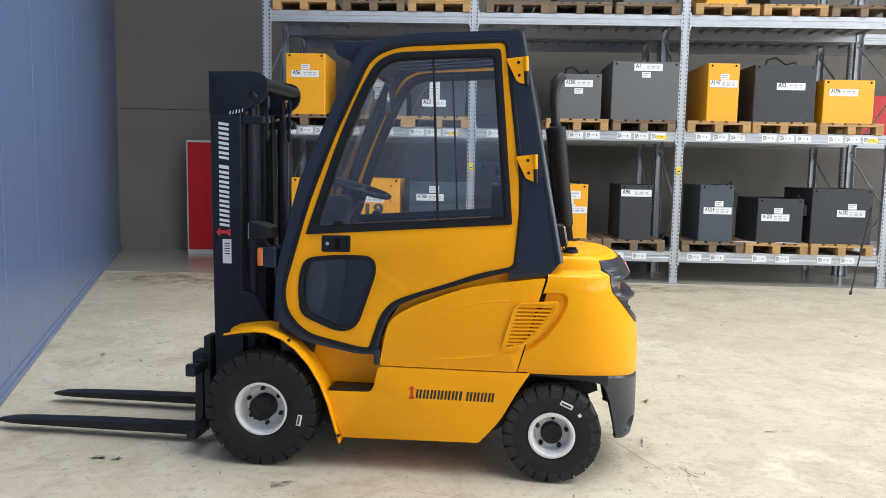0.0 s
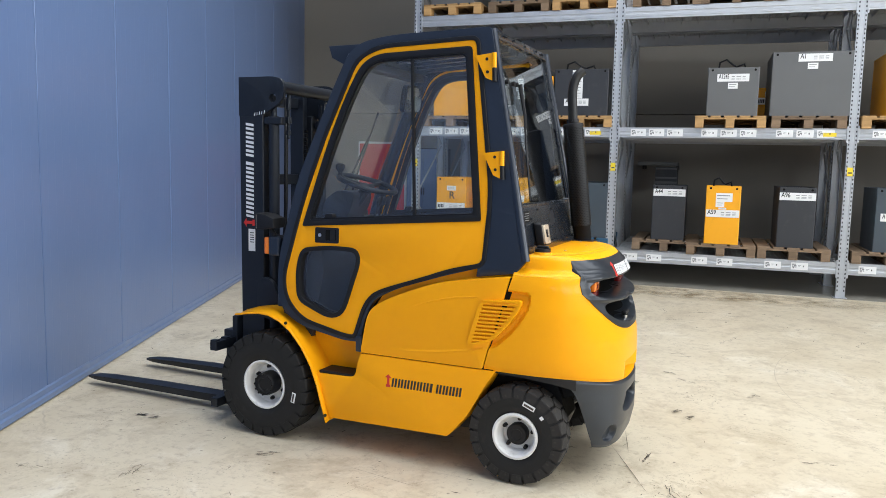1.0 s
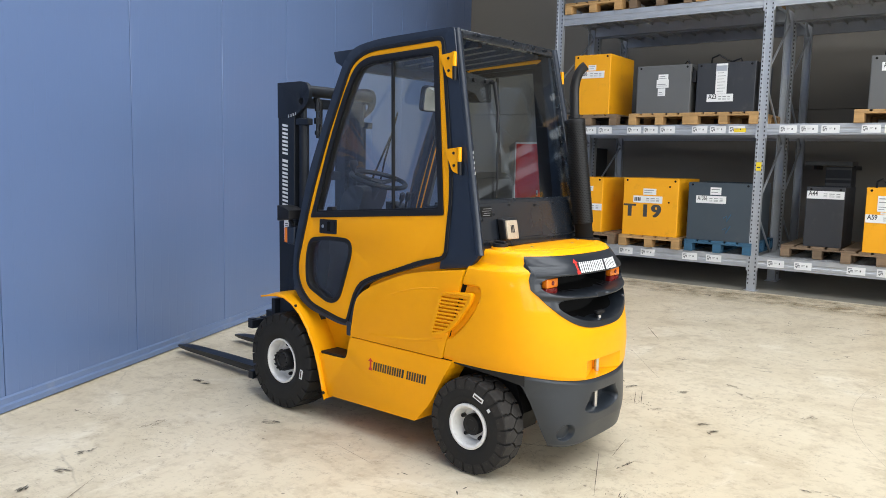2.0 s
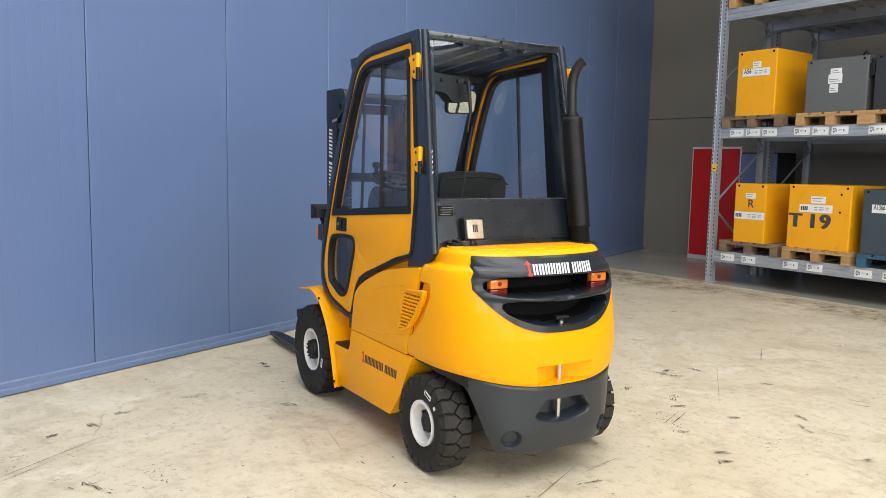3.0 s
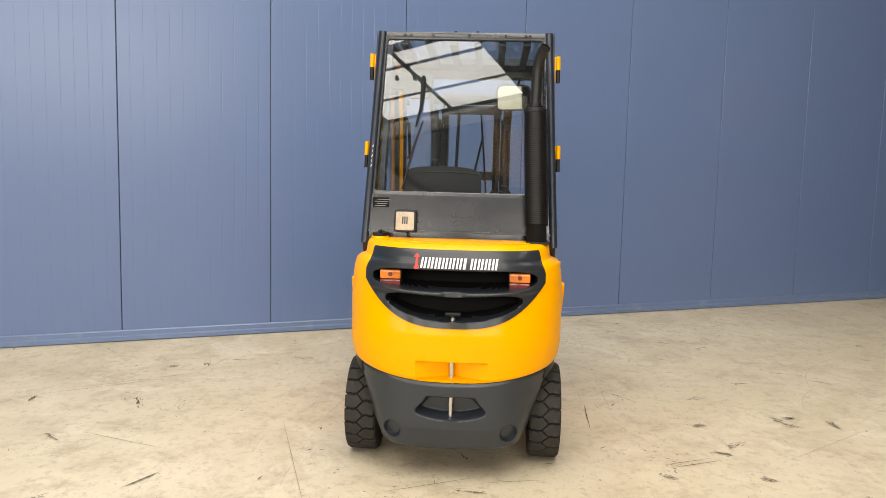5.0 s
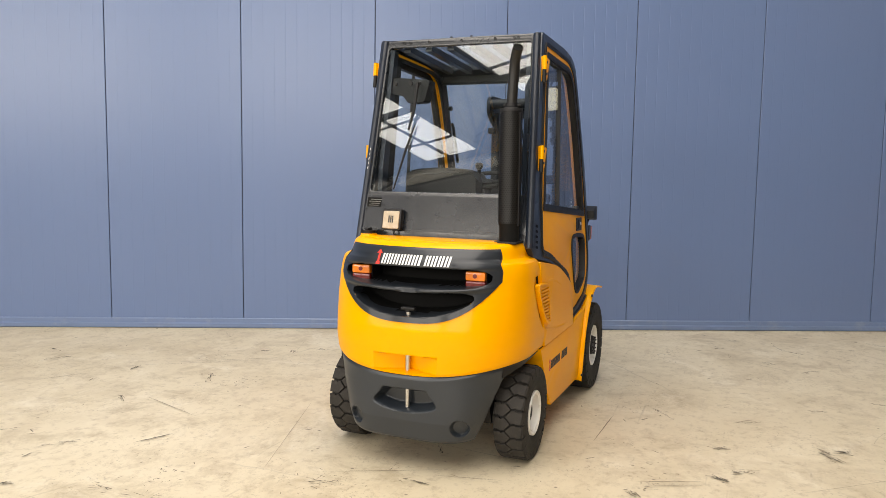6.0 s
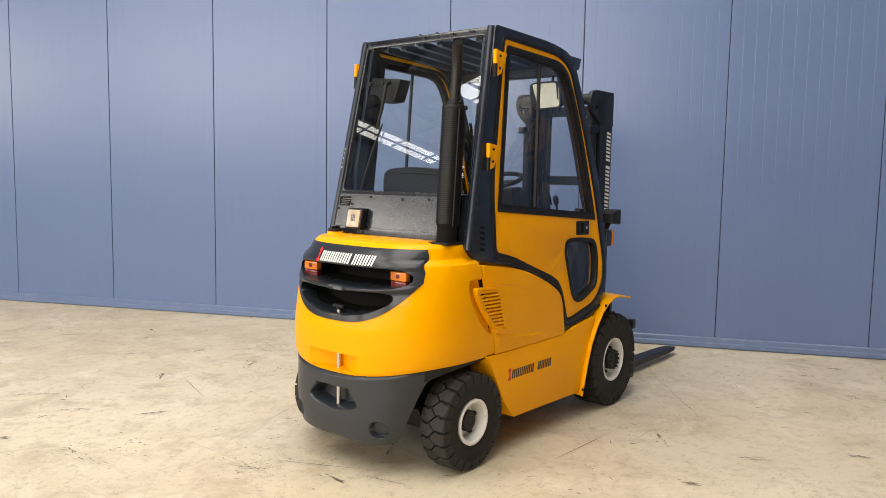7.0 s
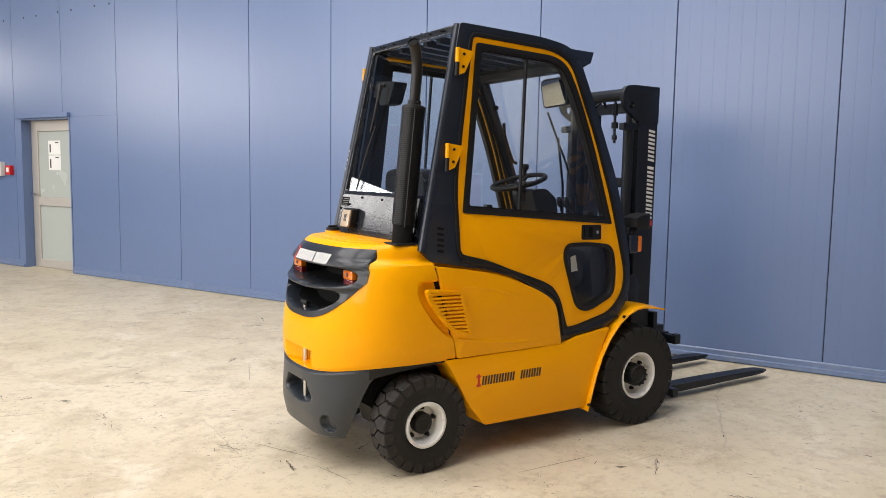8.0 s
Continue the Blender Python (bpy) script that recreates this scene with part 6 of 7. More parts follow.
# cab inside -----------------------------------------------------------------
part("cab_floor", box(-1.30, -0.80, -0.36, 0.36, 0.50, 0.53), M["black"], truck)
seat = part("seat", soften(plate(rounded([(-0.33, 0.99), (-0.80, 1.0), (-0.86, 1.05), (-0.84, 1.10), (-0.33, 1.09)], 0.03), [], -0.30, 0.10, lambda x, z, w: Vector((x, w, z))), 0.02), M["seat"], truck, "black vinyl driver seat", smooth=40)
seat_back = soften(plate(rounded([(-0.295, 0.985), (0.095, 0.985), (0.10, 1.37), (0.06, 1.402), (-0.10, 1.414), (-0.26, 1.402), (-0.30, 1.37)], [0.03, 0.03, 0.05, 0.05, 0.1, 0.05, 0.05]), [], -0.05, 0.05, lambda y, z, w: Vector((-0.275 - (z - 1.0) * -0.02 + w, y, z))), 0.018)
part("backrest", seat_back, M["seat"], seat, "black vinyl backrest", smooth=40)
part("backrest_piping", tube([(-0.222, -0.285, 1.345), (-0.220, -0.24, 1.375), (-0.219, -0.085, 1.384), (-0.220, 0.07, 1.375), (-0.222, 0.115, 1.345)], 0.005, 6), M["black"], seat)
part("dashboard", soften(plate(rounded([(-1.29, 0.53), (-1.31, 1.10), (-1.22, 1.155), (-1.12, 1.12), (-1.10, 0.9), (-1.17, 0.53)], 0.03), [], -0.40, 0.40, lambda x, z, w: Vector((x, w, z))), 0.01), M["dash"], truck, "dark grey moulded dashboard", smooth=40)
part("column_shroud", soften(plate(rounded([(-1.24, 1.10), (-1.22, 1.25), (-1.14, 1.31), (-1.03, 1.30), (-1.05, 1.22), (-1.12, 1.10)], 0.03), [], -0.21, -0.02, lambda x, z, w: Vector((x, w, z))), 0.02), M["dash"], truck, "dark steering column shroud", smooth=40)
WHEEL_C = Vector((-1.008, -0.116, 1.345))
tilt = Euler((0, radians(16), 0)).to_matrix()
ring = [WHEEL_C + tilt @ Vector((0.158 * math.cos(k * math.tau / 40), 0.158 * math.sin(k * math.tau / 40), 0)) for k in range(41)]
steering = part("steering_wheel", tube(ring, 0.014, 10, caps=False), M["black"], truck, "black steering wheel with a spinner knob", smooth=60)
for angle in (90, 210, 330):
    tip = WHEEL_C + tilt @ Vector((0.15 * math.cos(radians(angle)), 0.15 * math.sin(radians(angle)), 0))
    part("spoke", tube([WHEEL_C + tilt @ Vector((0, 0, -0.02)), tip], [0.016, 0.010], 8), M["black"], steering, smooth=60)
part("hub_pad", tube([WHEEL_C + tilt @ Vector((0, 0, -0.045)), WHEEL_C + tilt @ Vector((0, 0, -0.005))], [0.03, 0.045], 18), M["black"], steering, smooth=40)
knob = WHEEL_C + tilt @ Vector((-0.12, -0.09, 0.0))
part("spinner_knob", tube([knob, knob + Vector((0, 0, 0.03)), knob + Vector((0, 0, 0.045)), knob + Vector((0, 0, 0.066)), knob + Vector((0, 0, 0.075))], [0.012, 0.012, 0.024, 0.026, 0.014], 14), M["black"], steering, smooth=60)
part("column", tube([(-1.10, -0.116, 1.20), WHEEL_C + tilt @ Vector((0, 0, -0.03))], 0.028, 12), M["dash"], truck)
for k, y in enumerate((0.16, 0.21, 0.26)):
    lever = part("hydraulic_lever", tube([(-1.13, y, 1.10), (-1.09, y, 1.22)], 0.007, 8), M["black"], truck, "thin hydraulic lever with a knob")
    part("lever_knob", tube([(-1.092, y, 1.21), (-1.088, y, 1.225), (-1.08, y, 1.255), (-1.076, y, 1.265)], [0.010, 0.017, 0.016, 0.008], 10), M["black"], lever, smooth=60)
part("footwell_sheet", box(-1.29, -0.80, -0.012, 0.012, 0.53, 1.06), M["black"], truck, "thin black upright sheet along the middle of the footwell")
pod = part("side_console", soften(plate(rounded([(-1.04, 0.80), (-1.06, 0.98), (-0.90, 1.02), (-0.86, 0.80)], 0.02), [], 0.20, 0.40, lambda x, z, w: Vector((x, w, z))), 0.01), M["dash"], truck, "dark box behind the lower window", smooth=40)
part("sticker", plate([(-0.935, 0.925), (-0.91, 0.92), (-0.905, 0.955), (-0.93, 0.96)], [], 0.401, 0.403, lambda x, z, w: Vector((x, w, z))), M["label"], pod, "small white sticker")
part("sticker", plate([(-1.01, 0.88), (-0.965, 0.875), (-0.955, 0.955), (-0.99, 0.965)], [], 0.401, 0.403, lambda x, z, w: Vector((x, w, z))), M["label"], pod, "torn white sticker")
# inside mirror on its arm, with grab handle
mirror_c = Vector((-0.925, 0.266, 1.823))
shape = rounded([(-0.098, -0.078), (0.098, -0.070), (0.104, 0.055), (0.075, 0.078), (-0.075, 0.078), (-0.104, 0.06)], [0.03, 0.03, 0.04, 0.03, 0.03, 0.04])
turn = Euler((0, radians(10), radians(-1.5))).to_matrix()
lay = lambda u, v, w: mirror_c + turn @ Vector((w, u, v))
mir = part("cab_mirror", plate(shape, [], -0.030, 0.0, lay, 0.006), M["black"], truck, "rectangular cab mirror in a black shell", smooth=40)
part("mirror_glass", plate(offset(shape, -0.009), [], 0.0, 0.002, lay), M["mirror"], mir, "mirror glass")
part("mirror_arm", tube([mirror_c + Vector((-0.03, 0.02, 0.05)), (-0.95, 0.30, 1.93), (-0.95, 0.36, 1.955)], 0.008, 8), M["black"], mir)
part("grab_handle", tube([(-1.20, -0.385, 1.46), (-1.16, -0.37, 1.47), (-1.13, -0.37, 1.53), (-1.09, -0.37, 1.63), (-1.09, -0.375, 1.67), (-1.10, -0.39, 1.70)], 0.010, 8), M["black"], truck, "black grab handle on the front pillar", smooth=60)
for sgn in (LEFT, RIGHT):
    part("door_stay", tube([(-1.02, sgn * 0.40, 1.79), (-1.02, sgn * 0.36, 1.79)], 0.014, 10), M["black"], truck)

# mast, carriage, forks --------------------------------------------------------
part("mast_crossbar", tube([(-1.475, -0.262, 1.855), (-1.475, 0.262, 1.855)], 0.034, 18), M["mast"], truck, "dark round crossbar at the mast top", smooth=40)
for sgn in (LEFT, RIGHT):
    lay = lambda x, z, w: Vector((x, sgn * w, z))
    rail = part("mast_rail", soften(plate([(-1.722, 0.10), (-1.570, 0.10), (-1.578, 1.73), (-1.738, 1.73)], [], 0.205, 0.272, lay), 0.004, 1), M["mast"], truck, "dark steel outer mast rail")
    part("mast_head", plate(rounded([(-1.738, 1.70), (-1.60, 1.70), (-1.52, 1.735), (-1.452, 1.78), (-1.435, 1.84), (-1.452, 1.895), (-1.50, 1.912), (-1.740, 1.912)], [0, 0.02, 0.05, 0.04, 0.05, 0.04, 0.04, 0.004]),
                            [[(-1.512 + 0.023 * math.cos(k * math.tau / 18), 1.795 + 0.023 * math.sin(k * math.tau / 18)) for k in range(18)]], 0.25, 0.274, lay, 0.004), M["mast"], rail, "drilled dark steel head plate", smooth=40)
    part("inner_rail", soften(plate([(-1.69, 0.12), (-1.60, 0.12), (-1.607, 1.88), (-1.70, 1.88)], [], 0.155, 0.20, lay), 0.003, 1), M["mast"], rail)
    part("lift_cylinder", tube([(-1.525, sgn * 0.235, 0.16), (-1.532, sgn * 0.235, 1.70)], 0.030, 16), M["mast"], truck, "dark lift cylinder behind the rail", smooth=40)
    part("cylinder_rod", tube([(-1.532, sgn * 0.235, 1.70), (-1.533, sgn * 0.235, 1.80)], 0.017, 14), M["mast"], truck, smooth=40)
    part("cylinder_clamp", box(-1.575, -1.46, sgn * 0.225, sgn * 0.268, 1.655, 1.695, 0.006), M["mast"], truck)
    part("chain_bolt", tube([(-1.475, sgn * 0.18, 1.58), (-1.475, sgn * 0.18, 1.82)], 0.008, 8), M["mast"], truck, "threaded chain anchor bolt")
    for low, high, r in ((1.74, 1.80, 0.016), (1.665, 1.70, 0.020), (1.60, 1.625, 0.016)):
        part("chain_nut", tube([(-1.475, sgn * 0.18, low), (-1.475, sgn * 0.18, high)], r, 6), M["mast"], truck)
    chain = None
    for k in range(46):
        z = 0.55 + k * 0.024
        chain = box(-1.60, -1.584, sgn * 0.166 - 0.010, sgn * 0.166 + 0.010, z, z + 0.019, 0.003, bm=chain)
    part("lift_chain", chain, M["hole"], truck, "leaf chain in the mast")
    part("tilt_bracket", plate(rounded([(-1.60, 0.60), (-1.48, 0.57), (-1.42, 0.64), (-1.46, 0.72), (-1.50, 0.80), (-1.57, 0.82), (-1.60, 0.76)], 0.03), [], 0.272, 0.30, lay, 0.004), M["mast"], truck, "dark mast foot bracket", smooth=40)
    part("tilt_cylinder", tube([(-1.50, sgn * 0.285, 0.62), (-1.15, sgn * 0.285, 0.60)], 0.028, 12), M["mast"], truck)
    fork = part("fork", soften(plate([(-1.785, 0.47), (-1.825, 0.47), (-1.828, 0.088), (-2.40, 0.084), (-2.80, 0.074), (-2.90, 0.068), (-2.965, 0.058), (-2.965, 0.046), (-2.90, 0.044), (-2.80, 0.044), (-1.80, 0.044), (-1.785, 0.060)], [], -0.045, 0.045, lambda x, z, w: Vector((x, sgn * 0.245 + w * (1 if x > -2.77 else 0.95 if x > -2.85 else 0.75 if x > -2.93 else 0.4), z))), 0.003, 1), M["mast"], truck, "black steel fork close to the floor")
    part("fork_hook", box(-1.84, -1.765, sgn * 0.245 - 0.05, sgn * 0.245 + 0.05, 0.43, 0.49, 0.006), M["mast"], fork)
    part("carriage_side", box(-1.775, -1.74, sgn * 0.20, sgn * 0.30, 0.10, 0.575, 0.005), M["mast"], truck)
for z0, z1 in ((0.405, 0.456), (0.085, 0.135)):
    bar = part("carriage_bar", box(-1.80, -1.752, -0.46, 0.46, z0, z1, 0.004), M["mast"], truck, "dark steel fork carriage bar")
    if z0 > 0.3:
        for k in range(11):
            y = -0.44 + k * 0.088
            part("carriage_tooth", box(-1.799, -1.760, y - 0.018, y + 0.018, z1 - 0.002, z1 + 0.008, 0.002), M["mast"], bar)
for z in (0.9, 1.35, 1.80):
    part("mast_tie", box(-1.70, -1.64, -0.21, 0.21, z - 0.03, z + 0.03, 0.004), M["mast"], truck)
for sgn in (LEFT, RIGHT):
    brand_bars("mast_mark", 0.56, 0.052, M["logo_white"], truck, (lambda u, v, w: Vector((-1.640 - v, -0.2735 - w, 1.094 + u))) if sgn == LEFT else (lambda u, v, w: Vector((-1.713 + v, 0.2735 + w, 1.094 + u))))
for k in range(5):
    part("chalk_mark", plate([(0, 0), (0.005, 0.001), (0.009 - 0.003 * (k % 2), 0.018), (0.004, 0.019)], [], 0.2745, 0.2750, lambda x, z, w: Vector((-1.635 + x + k * 0.016, -w, 1.70 + z + 0.003 * k))), M["label"], truck, "scrawled white chalk mark")
sticker = part("inspection_sticker", plate([(-1.678, 0.952), (-1.632, 0.952), (-1.632, 1.076), (-1.678, 1.076)], [], 0.2725, 0.2735, lambda x, z, w: Vector((x, -w, z))), M["label"], truck, "white inspection sticker")
for k in range(5):
    part("print_line", plate([(-1.668, 1.000 + k * 0.013), (-1.640, 1.000 + k * 0.013), (-1.640, 1.005 + k * 0.013), (-1.668, 1.005 + k * 0.013)], [], 0.2735, 0.274, lambda x, z, w: Vector((x, -w, z))), M["print"], sticker)
part("hose", tube([(-1.56, -0.12, 0.55), (-1.55, -0.10, 1.2), (-1.56, -0.08, 1.8), (-1.62, -0.07, 1.86), (-1.66, -0.06, 1.78)], 0.011, 8), M["black"], truck, smooth=60)


# wheels ---------------------------------------------------------------------
def tyre(r, w, rim):
    """The body of a solid tyre with bulged, stepped walls."""
    h = w / 2
    prof = [(rim, -h * 0.78), (rim + 0.012, -h * 0.92), (rim + 0.3 * (r - rim), -h * 1.0), (rim + 0.34 * (r - rim), -h * 0.985), (rim + 0.38 * (r - rim), -h * 1.0), (r - 0.050, -h * 0.995), (r - 0.030, -h * 0.95), (r - 0.016, -h * 0.86)]
    return lathe(prof + [(a, -b) for a, b in reversed(prof)], 72)


def tread_block(r, w, pitch, gap=0.0):
    """One block of the tread: a chevron towards the middle, a jog in its flanks, a shoulder on the tyre wall."""
    h = w / 2
    flat = [(0.04, 0.21), (0.12, 0.50), (0.05, 0.60), (0.06, 0.90), (0.07, 1.0), (0.93, 1.0), (0.94, 0.90), (0.94, 0.60), (1.02, 0.50), (0.95, 0.21), (0.495, -0.185)]
    bm = bmesh.new()
    rings = []
    for drop, grow in ((0.022, 1.0 - gap), (0.0025, 1.0 - 1.3 * gap), (0.0, 0.965 - 1.3 * gap)):
        ring = []
        for a, b in flat:
            t = (0.5 + (a - 0.5) * grow) * pitch
            edge = 0.007 if b > 0.95 else 0.0015 if b > 0.8 else 0.0
            rr, wide = r - drop - edge, (0.4 + (b - 0.4) * grow) * h * 0.985
            ring.append(bm.verts.new((rr * math.cos(t), wide, rr * math.sin(t))))
        rings.append(ring)
    for low, high in zip(rings, rings[1:]):
        for i in range(len(flat)):
            bm.faces.new((low[i - 1], low[i], high[i], high[i - 1]))
    bm.faces.new(rings[-1])
    t0, t1 = 0.07 * pitch, 0.93 * pitch
    outer = [bm.verts.new((q * math.cos(t), h * b, q * math.sin(t))) for q, b, t in ((r - 0.009, 0.985, t0), (r - 0.009, 0.985, t1), (r - 0.050, 1.02, t1 - 0.06 * pitch), (r - 0.050, 1.02, t0 + 0.06 * pitch))]
    inner = [bm.verts.new((v.co.x * 0.985, v.co.y - 0.14 * h, v.co.z * 0.985)) for v in outer]
    bm.faces.new(outer)
    for i in range(4):
        bm.faces.new((outer[i - 1], outer[i], inner[i], inner[i - 1]))
    return bm


def wheel(x, sgn, r, w, rim, lugs, y, front, block):
    at = Matrix.Translation((x, sgn * y, r)) @ Matrix.Rotation(0 if sgn > 0 else math.pi, 4, "Z")
    ob = part("wheel", tyre(r, w, rim + 0.004), M["tyre"], truck, "black solid rubber tyre on a white rim", smooth=35, at=at)
    for k in range(lugs):
        for side in (0, 1):
            part("tread_block", block, None, ob, at=Matrix.Rotation((k + 0.5 * side) * math.tau / lugs, 4, "Y") @ Matrix.Rotation(math.pi * side, 4, "X"))
    h = w / 2
    if front:
        prof = [(rim + 0.006, h * 0.75), (rim + 0.007, h * 0.90), (rim - 0.001, h * 0.92), (rim - 0.010, h * 0.80), (rim - 0.016, h * 0.30), (rim - 0.03, h * 0.16), (0.05, h * 0.12), (0.0, h * 0.12)]
    else:
        prof = [(rim + 0.006, h * 0.80), (rim + 0.007, h * 0.97), (rim - 0.003, h * 1.0), (rim - 0.012, h * 0.90), (rim - 0.018, h * 0.40), (rim - 0.026, h * 0.10), (0.05, h * 0.06), (0.0, h * 0.06)]
    part("rim", lathe(prof, 48), M["white"], ob, "white painted steel rim", smooth=35)
    floor_y = h * (0.12 if front else 0.06)
    nuts = 6 if front else 5
    for k in range(nuts):
        a = k * math.tau / nuts + 0.4
        rr = rim * 0.70
        part("wheel_nut", tube([(rr * math.cos(a), floor_y - 0.002, rr * math.sin(a)), (rr * math.cos(a), floor_y + 0.022, rr * math.sin(a))], [0.012, 0.009], 6), M["black"], ob, "black wheel nut")
    hub_r, hub_h = (0.062, 0.075) if front else (0.050, 0.040)
    part("hub", lathe([(hub_r, floor_y), (hub_r, floor_y + hub_h * 0.8), (hub_r * 0.9, floor_y + hub_h), (hub_r * 0.55, floor_y + hub_h), (hub_r * 0.5, floor_y + hub_h * 0.93), (0.0, floor_y + hub_h * 0.93)], 28), M["black"], ob, "black wheel hub", smooth=35)
    if front:
        for k in range(12):
            a = k * math.tau / 12
            part("hub_bolt", tube([(0.052 * math.cos(a), floor_y + hub_h * 0.9, 0.052 * math.sin(a)), (0.052 * math.cos(a), floor_y + hub_h + 0.008, 0.052 * math.sin(a))], 0.006, 6), M["black"], ob)
    if sgn == LEFT:
        lay = lambda u, v, k: Vector((u, h * 1.004 + k, v))
        for angle, half, long in ((192, 0.011, 0.027), ) if front else ((113, 0.011, 0.030), (140, 0.008, 0.008)):
            a = radians(angle)
            rr = r * 0.71
            e, t = Vector((math.cos(a), math.sin(a))), Vector((-math.sin(a), math.cos(a)))
            corners = [tuple(e * (rr + p * half) + t * (q * long)) for p, q in ((-1, -1), (1, -1), (1, 1), (-1, 1))]
            lines = [tuple(e * (rr + p * half * 0.55) + t * (q * long * 0.8)) for p, q in ((-1, -1), (0.6, -1), (0.6, 1), (-1, 1))]
            part("tyre_label", plate(corners, [], 0.0, 0.0025, lay), M["label"], ob, "white paper tyre label")
            if long > 0.01:
                part("label_print", plate(lines, [], 0.0025, 0.003, lay), M["scuff"], ob)
    return ob


front_block = mesh_of(tread_block(0.280, 0.185, math.tau / 24), M["tyre"])
rear_block = mesh_of(tread_block(0.230, 0.146, math.tau / 21, 0.05), M["tread"])
for sgn in (LEFT, RIGHT):
    wheel(-1.395, sgn, 0.280, 0.185, 0.124, 24, 0.430, True, front_block)
    wheel(0.0, sgn, 0.230, 0.146, 0.102, 21, 0.438, False, rear_block)


# ---- the red cabinet, the side door, small things by the walls ----
CAB_AXES = Matrix(((0.9916, -0.129, 0, -5.63), (0.129, 0.9916, 0, 7.70), (0, 0, 1, 0), (0, 0, 0, 1)))
locker = thing("red_cabinet", CAB_AXES, "red steel cabinet with an off-white frame standing against the wall", "cabinet")
part("body", box(0, 0.87, 0.012, 0.50, 0, 1.82, 0.006), M["offwhite"], locker, "off-white cabinet body")
door_red = part("cabinet_door", box(0.028, 0.842, -0.004, 0.012, 0.075, 1.785, 0.004), M["red"], locker, "red cabinet door")
part("lock_plate", box(0.44, 0.47, -0.010, -0.004, 0.90, 1.0, 0.002), M["steel"], door_red, "small steel lock plate")
part("handle", box(0.45, 0.46, -0.022, -0.010, 0.92, 0.96, 0.002), M["black"], door_red)

grey_cabinet = thing("steel_cabinet", RACK_AXES @ Matrix.Translation((-3.62, 2.0, 0)), "blue-grey two-door steel cabinet standing beside the red one", "cabinet")
# the body's dark colour stands for shade on the side; doors stay blue-grey
part("body", box(0, 0.60, 0.012, 0.50, 0, 1.725, 0.006), M["bat_dark"], grey_cabinet, "cabinet body coloured dark for its shaded side")
for x0, x1 in ((0.006, 0.298), (0.302, 0.594)):
    leaf = part("cabinet_door", box(x0, x1, -0.006, 0.012, 0.06, 1.705, 0.004), M["sill"], grey_cabinet, "blue-grey steel door leaf")
    part("handle", box(0.275 if x0 < 0.1 else 0.312, 0.288 if x0 < 0.1 else 0.325, -0.024, -0.006, 0.95, 1.07, 0.003), M["black"], leaf)

door_1 = thing("door_1", WALL_AXES, "closed grey aluminium door with two frosted panes set in the blue wall", "door", kind="structure")
s0, s1, zt, n = DOOR_S[0], DOOR_S[1], DOOR_TOP, -0.16
for a, b, z0, z1 in ((s0, s0 + 0.15, 0, zt), (s1 - 0.15, s1, 0, zt), (s0 + 0.15, s1 - 0.15, zt - 0.15, zt), (s0 + 0.15, s1 - 0.15, 0.0, 0.12), (s0 + 0.15, s1 - 0.15, 0.86, 0.985)):
    part("door_frame", box(a, b, n - 0.02, n + 0.03, z0 + 0.004, z1, 0.004), M["alu"], door_1, "grey aluminium frame")
part("frosted_pane", box(s0 + 0.15, s1 - 0.15, n - 0.004, n + 0.012, 0.12, 0.86), M["frost"], door_1)
pane = part("frosted_pane", box(s0 + 0.15, s1 - 0.15, n - 0.004, n + 0.012, 0.985, zt - 0.15), M["frost"], door_1)
for z0, z1 in ((1.36, 1.56), (1.57, 1.76)):
    part("paper_notice", box(s0 + 0.38, s0 + 0.66, n + 0.012, n + 0.015, z0, z1), M["paper"], pane, "white paper notice")
    part("print_bars", box(s0 + 0.54, s0 + 0.62, n + 0.015, n + 0.0165, z1 - 0.035, z1 - 0.02, bm=box(s0 + 0.41, s0 + 0.44, n + 0.015, n + 0.0165, z0 + 0.03, z1 - 0.05)), M["print"], pane)
part("door_handle", tube([WALL_O * 0 + Vector((s0 + 0.05, n + 0.03, 1.02)), Vector((s0 + 0.05, n + 0.075, 1.02)), Vector((s0 + 0.17, n + 0.08, 1.02))], 0.010, 8), M["steel"], door_1, "steel lever handle")
for a, b, z0, z1 in ((s0 - 0.022, s0, 0, zt + 0.02), (s1, s1 + 0.022, 0, zt + 0.02), (s0, s1, zt, zt + 0.02)):
    part("reveal", box(a, b, -0.20, 0.006, z0, z1), M["wall"], door_1, "blue folded steel reveal")
part("drip_cap", box(s0 - 0.06, s1 + 0.03, -0.005, 0.045, zt + 0.02, zt + 0.075, 0.004), M["wall"], door_1, "blue sheet cap over the door")
piece("closing_wall", box(s0 - 0.1, s1 + 0.1, -0.26, -0.225, 0, zt + 0.1), M["frost"], "pale wall behind the frosted door", "wall", kind="structure", at=WALL_AXES)

alarm = thing("call_point", WALL_AXES @ Matrix.Translation((-8.07, 0.0, 1.285)), "small red alarm call point on the blue wall", "alarm")
part("case", box(-0.06, 0.06, 0.001, 0.055, 0, 0.13, 0.006), M["red"], alarm)
part("front_pane", box(-0.03, 0.03, 0.055, 0.058, 0.035, 0.10), M["paper"], alarm)
switch = thing("control_box", WALL_AXES @ Matrix.Translation((-8.33, 0.0, 1.265)), "grey control box with push buttons on the blue wall", "switch")
part("case", box(-0.11, 0.11, 0.001, 0.07, 0, 0.20, 0.008), M["offwhite"], switch)
for k in range(3):
    part("button", tube([(0.02, 0.07, 0.045 + k * 0.05), (0.02, 0.082, 0.045 + k * 0.05)], 0.014, 10), M["print"], switch)

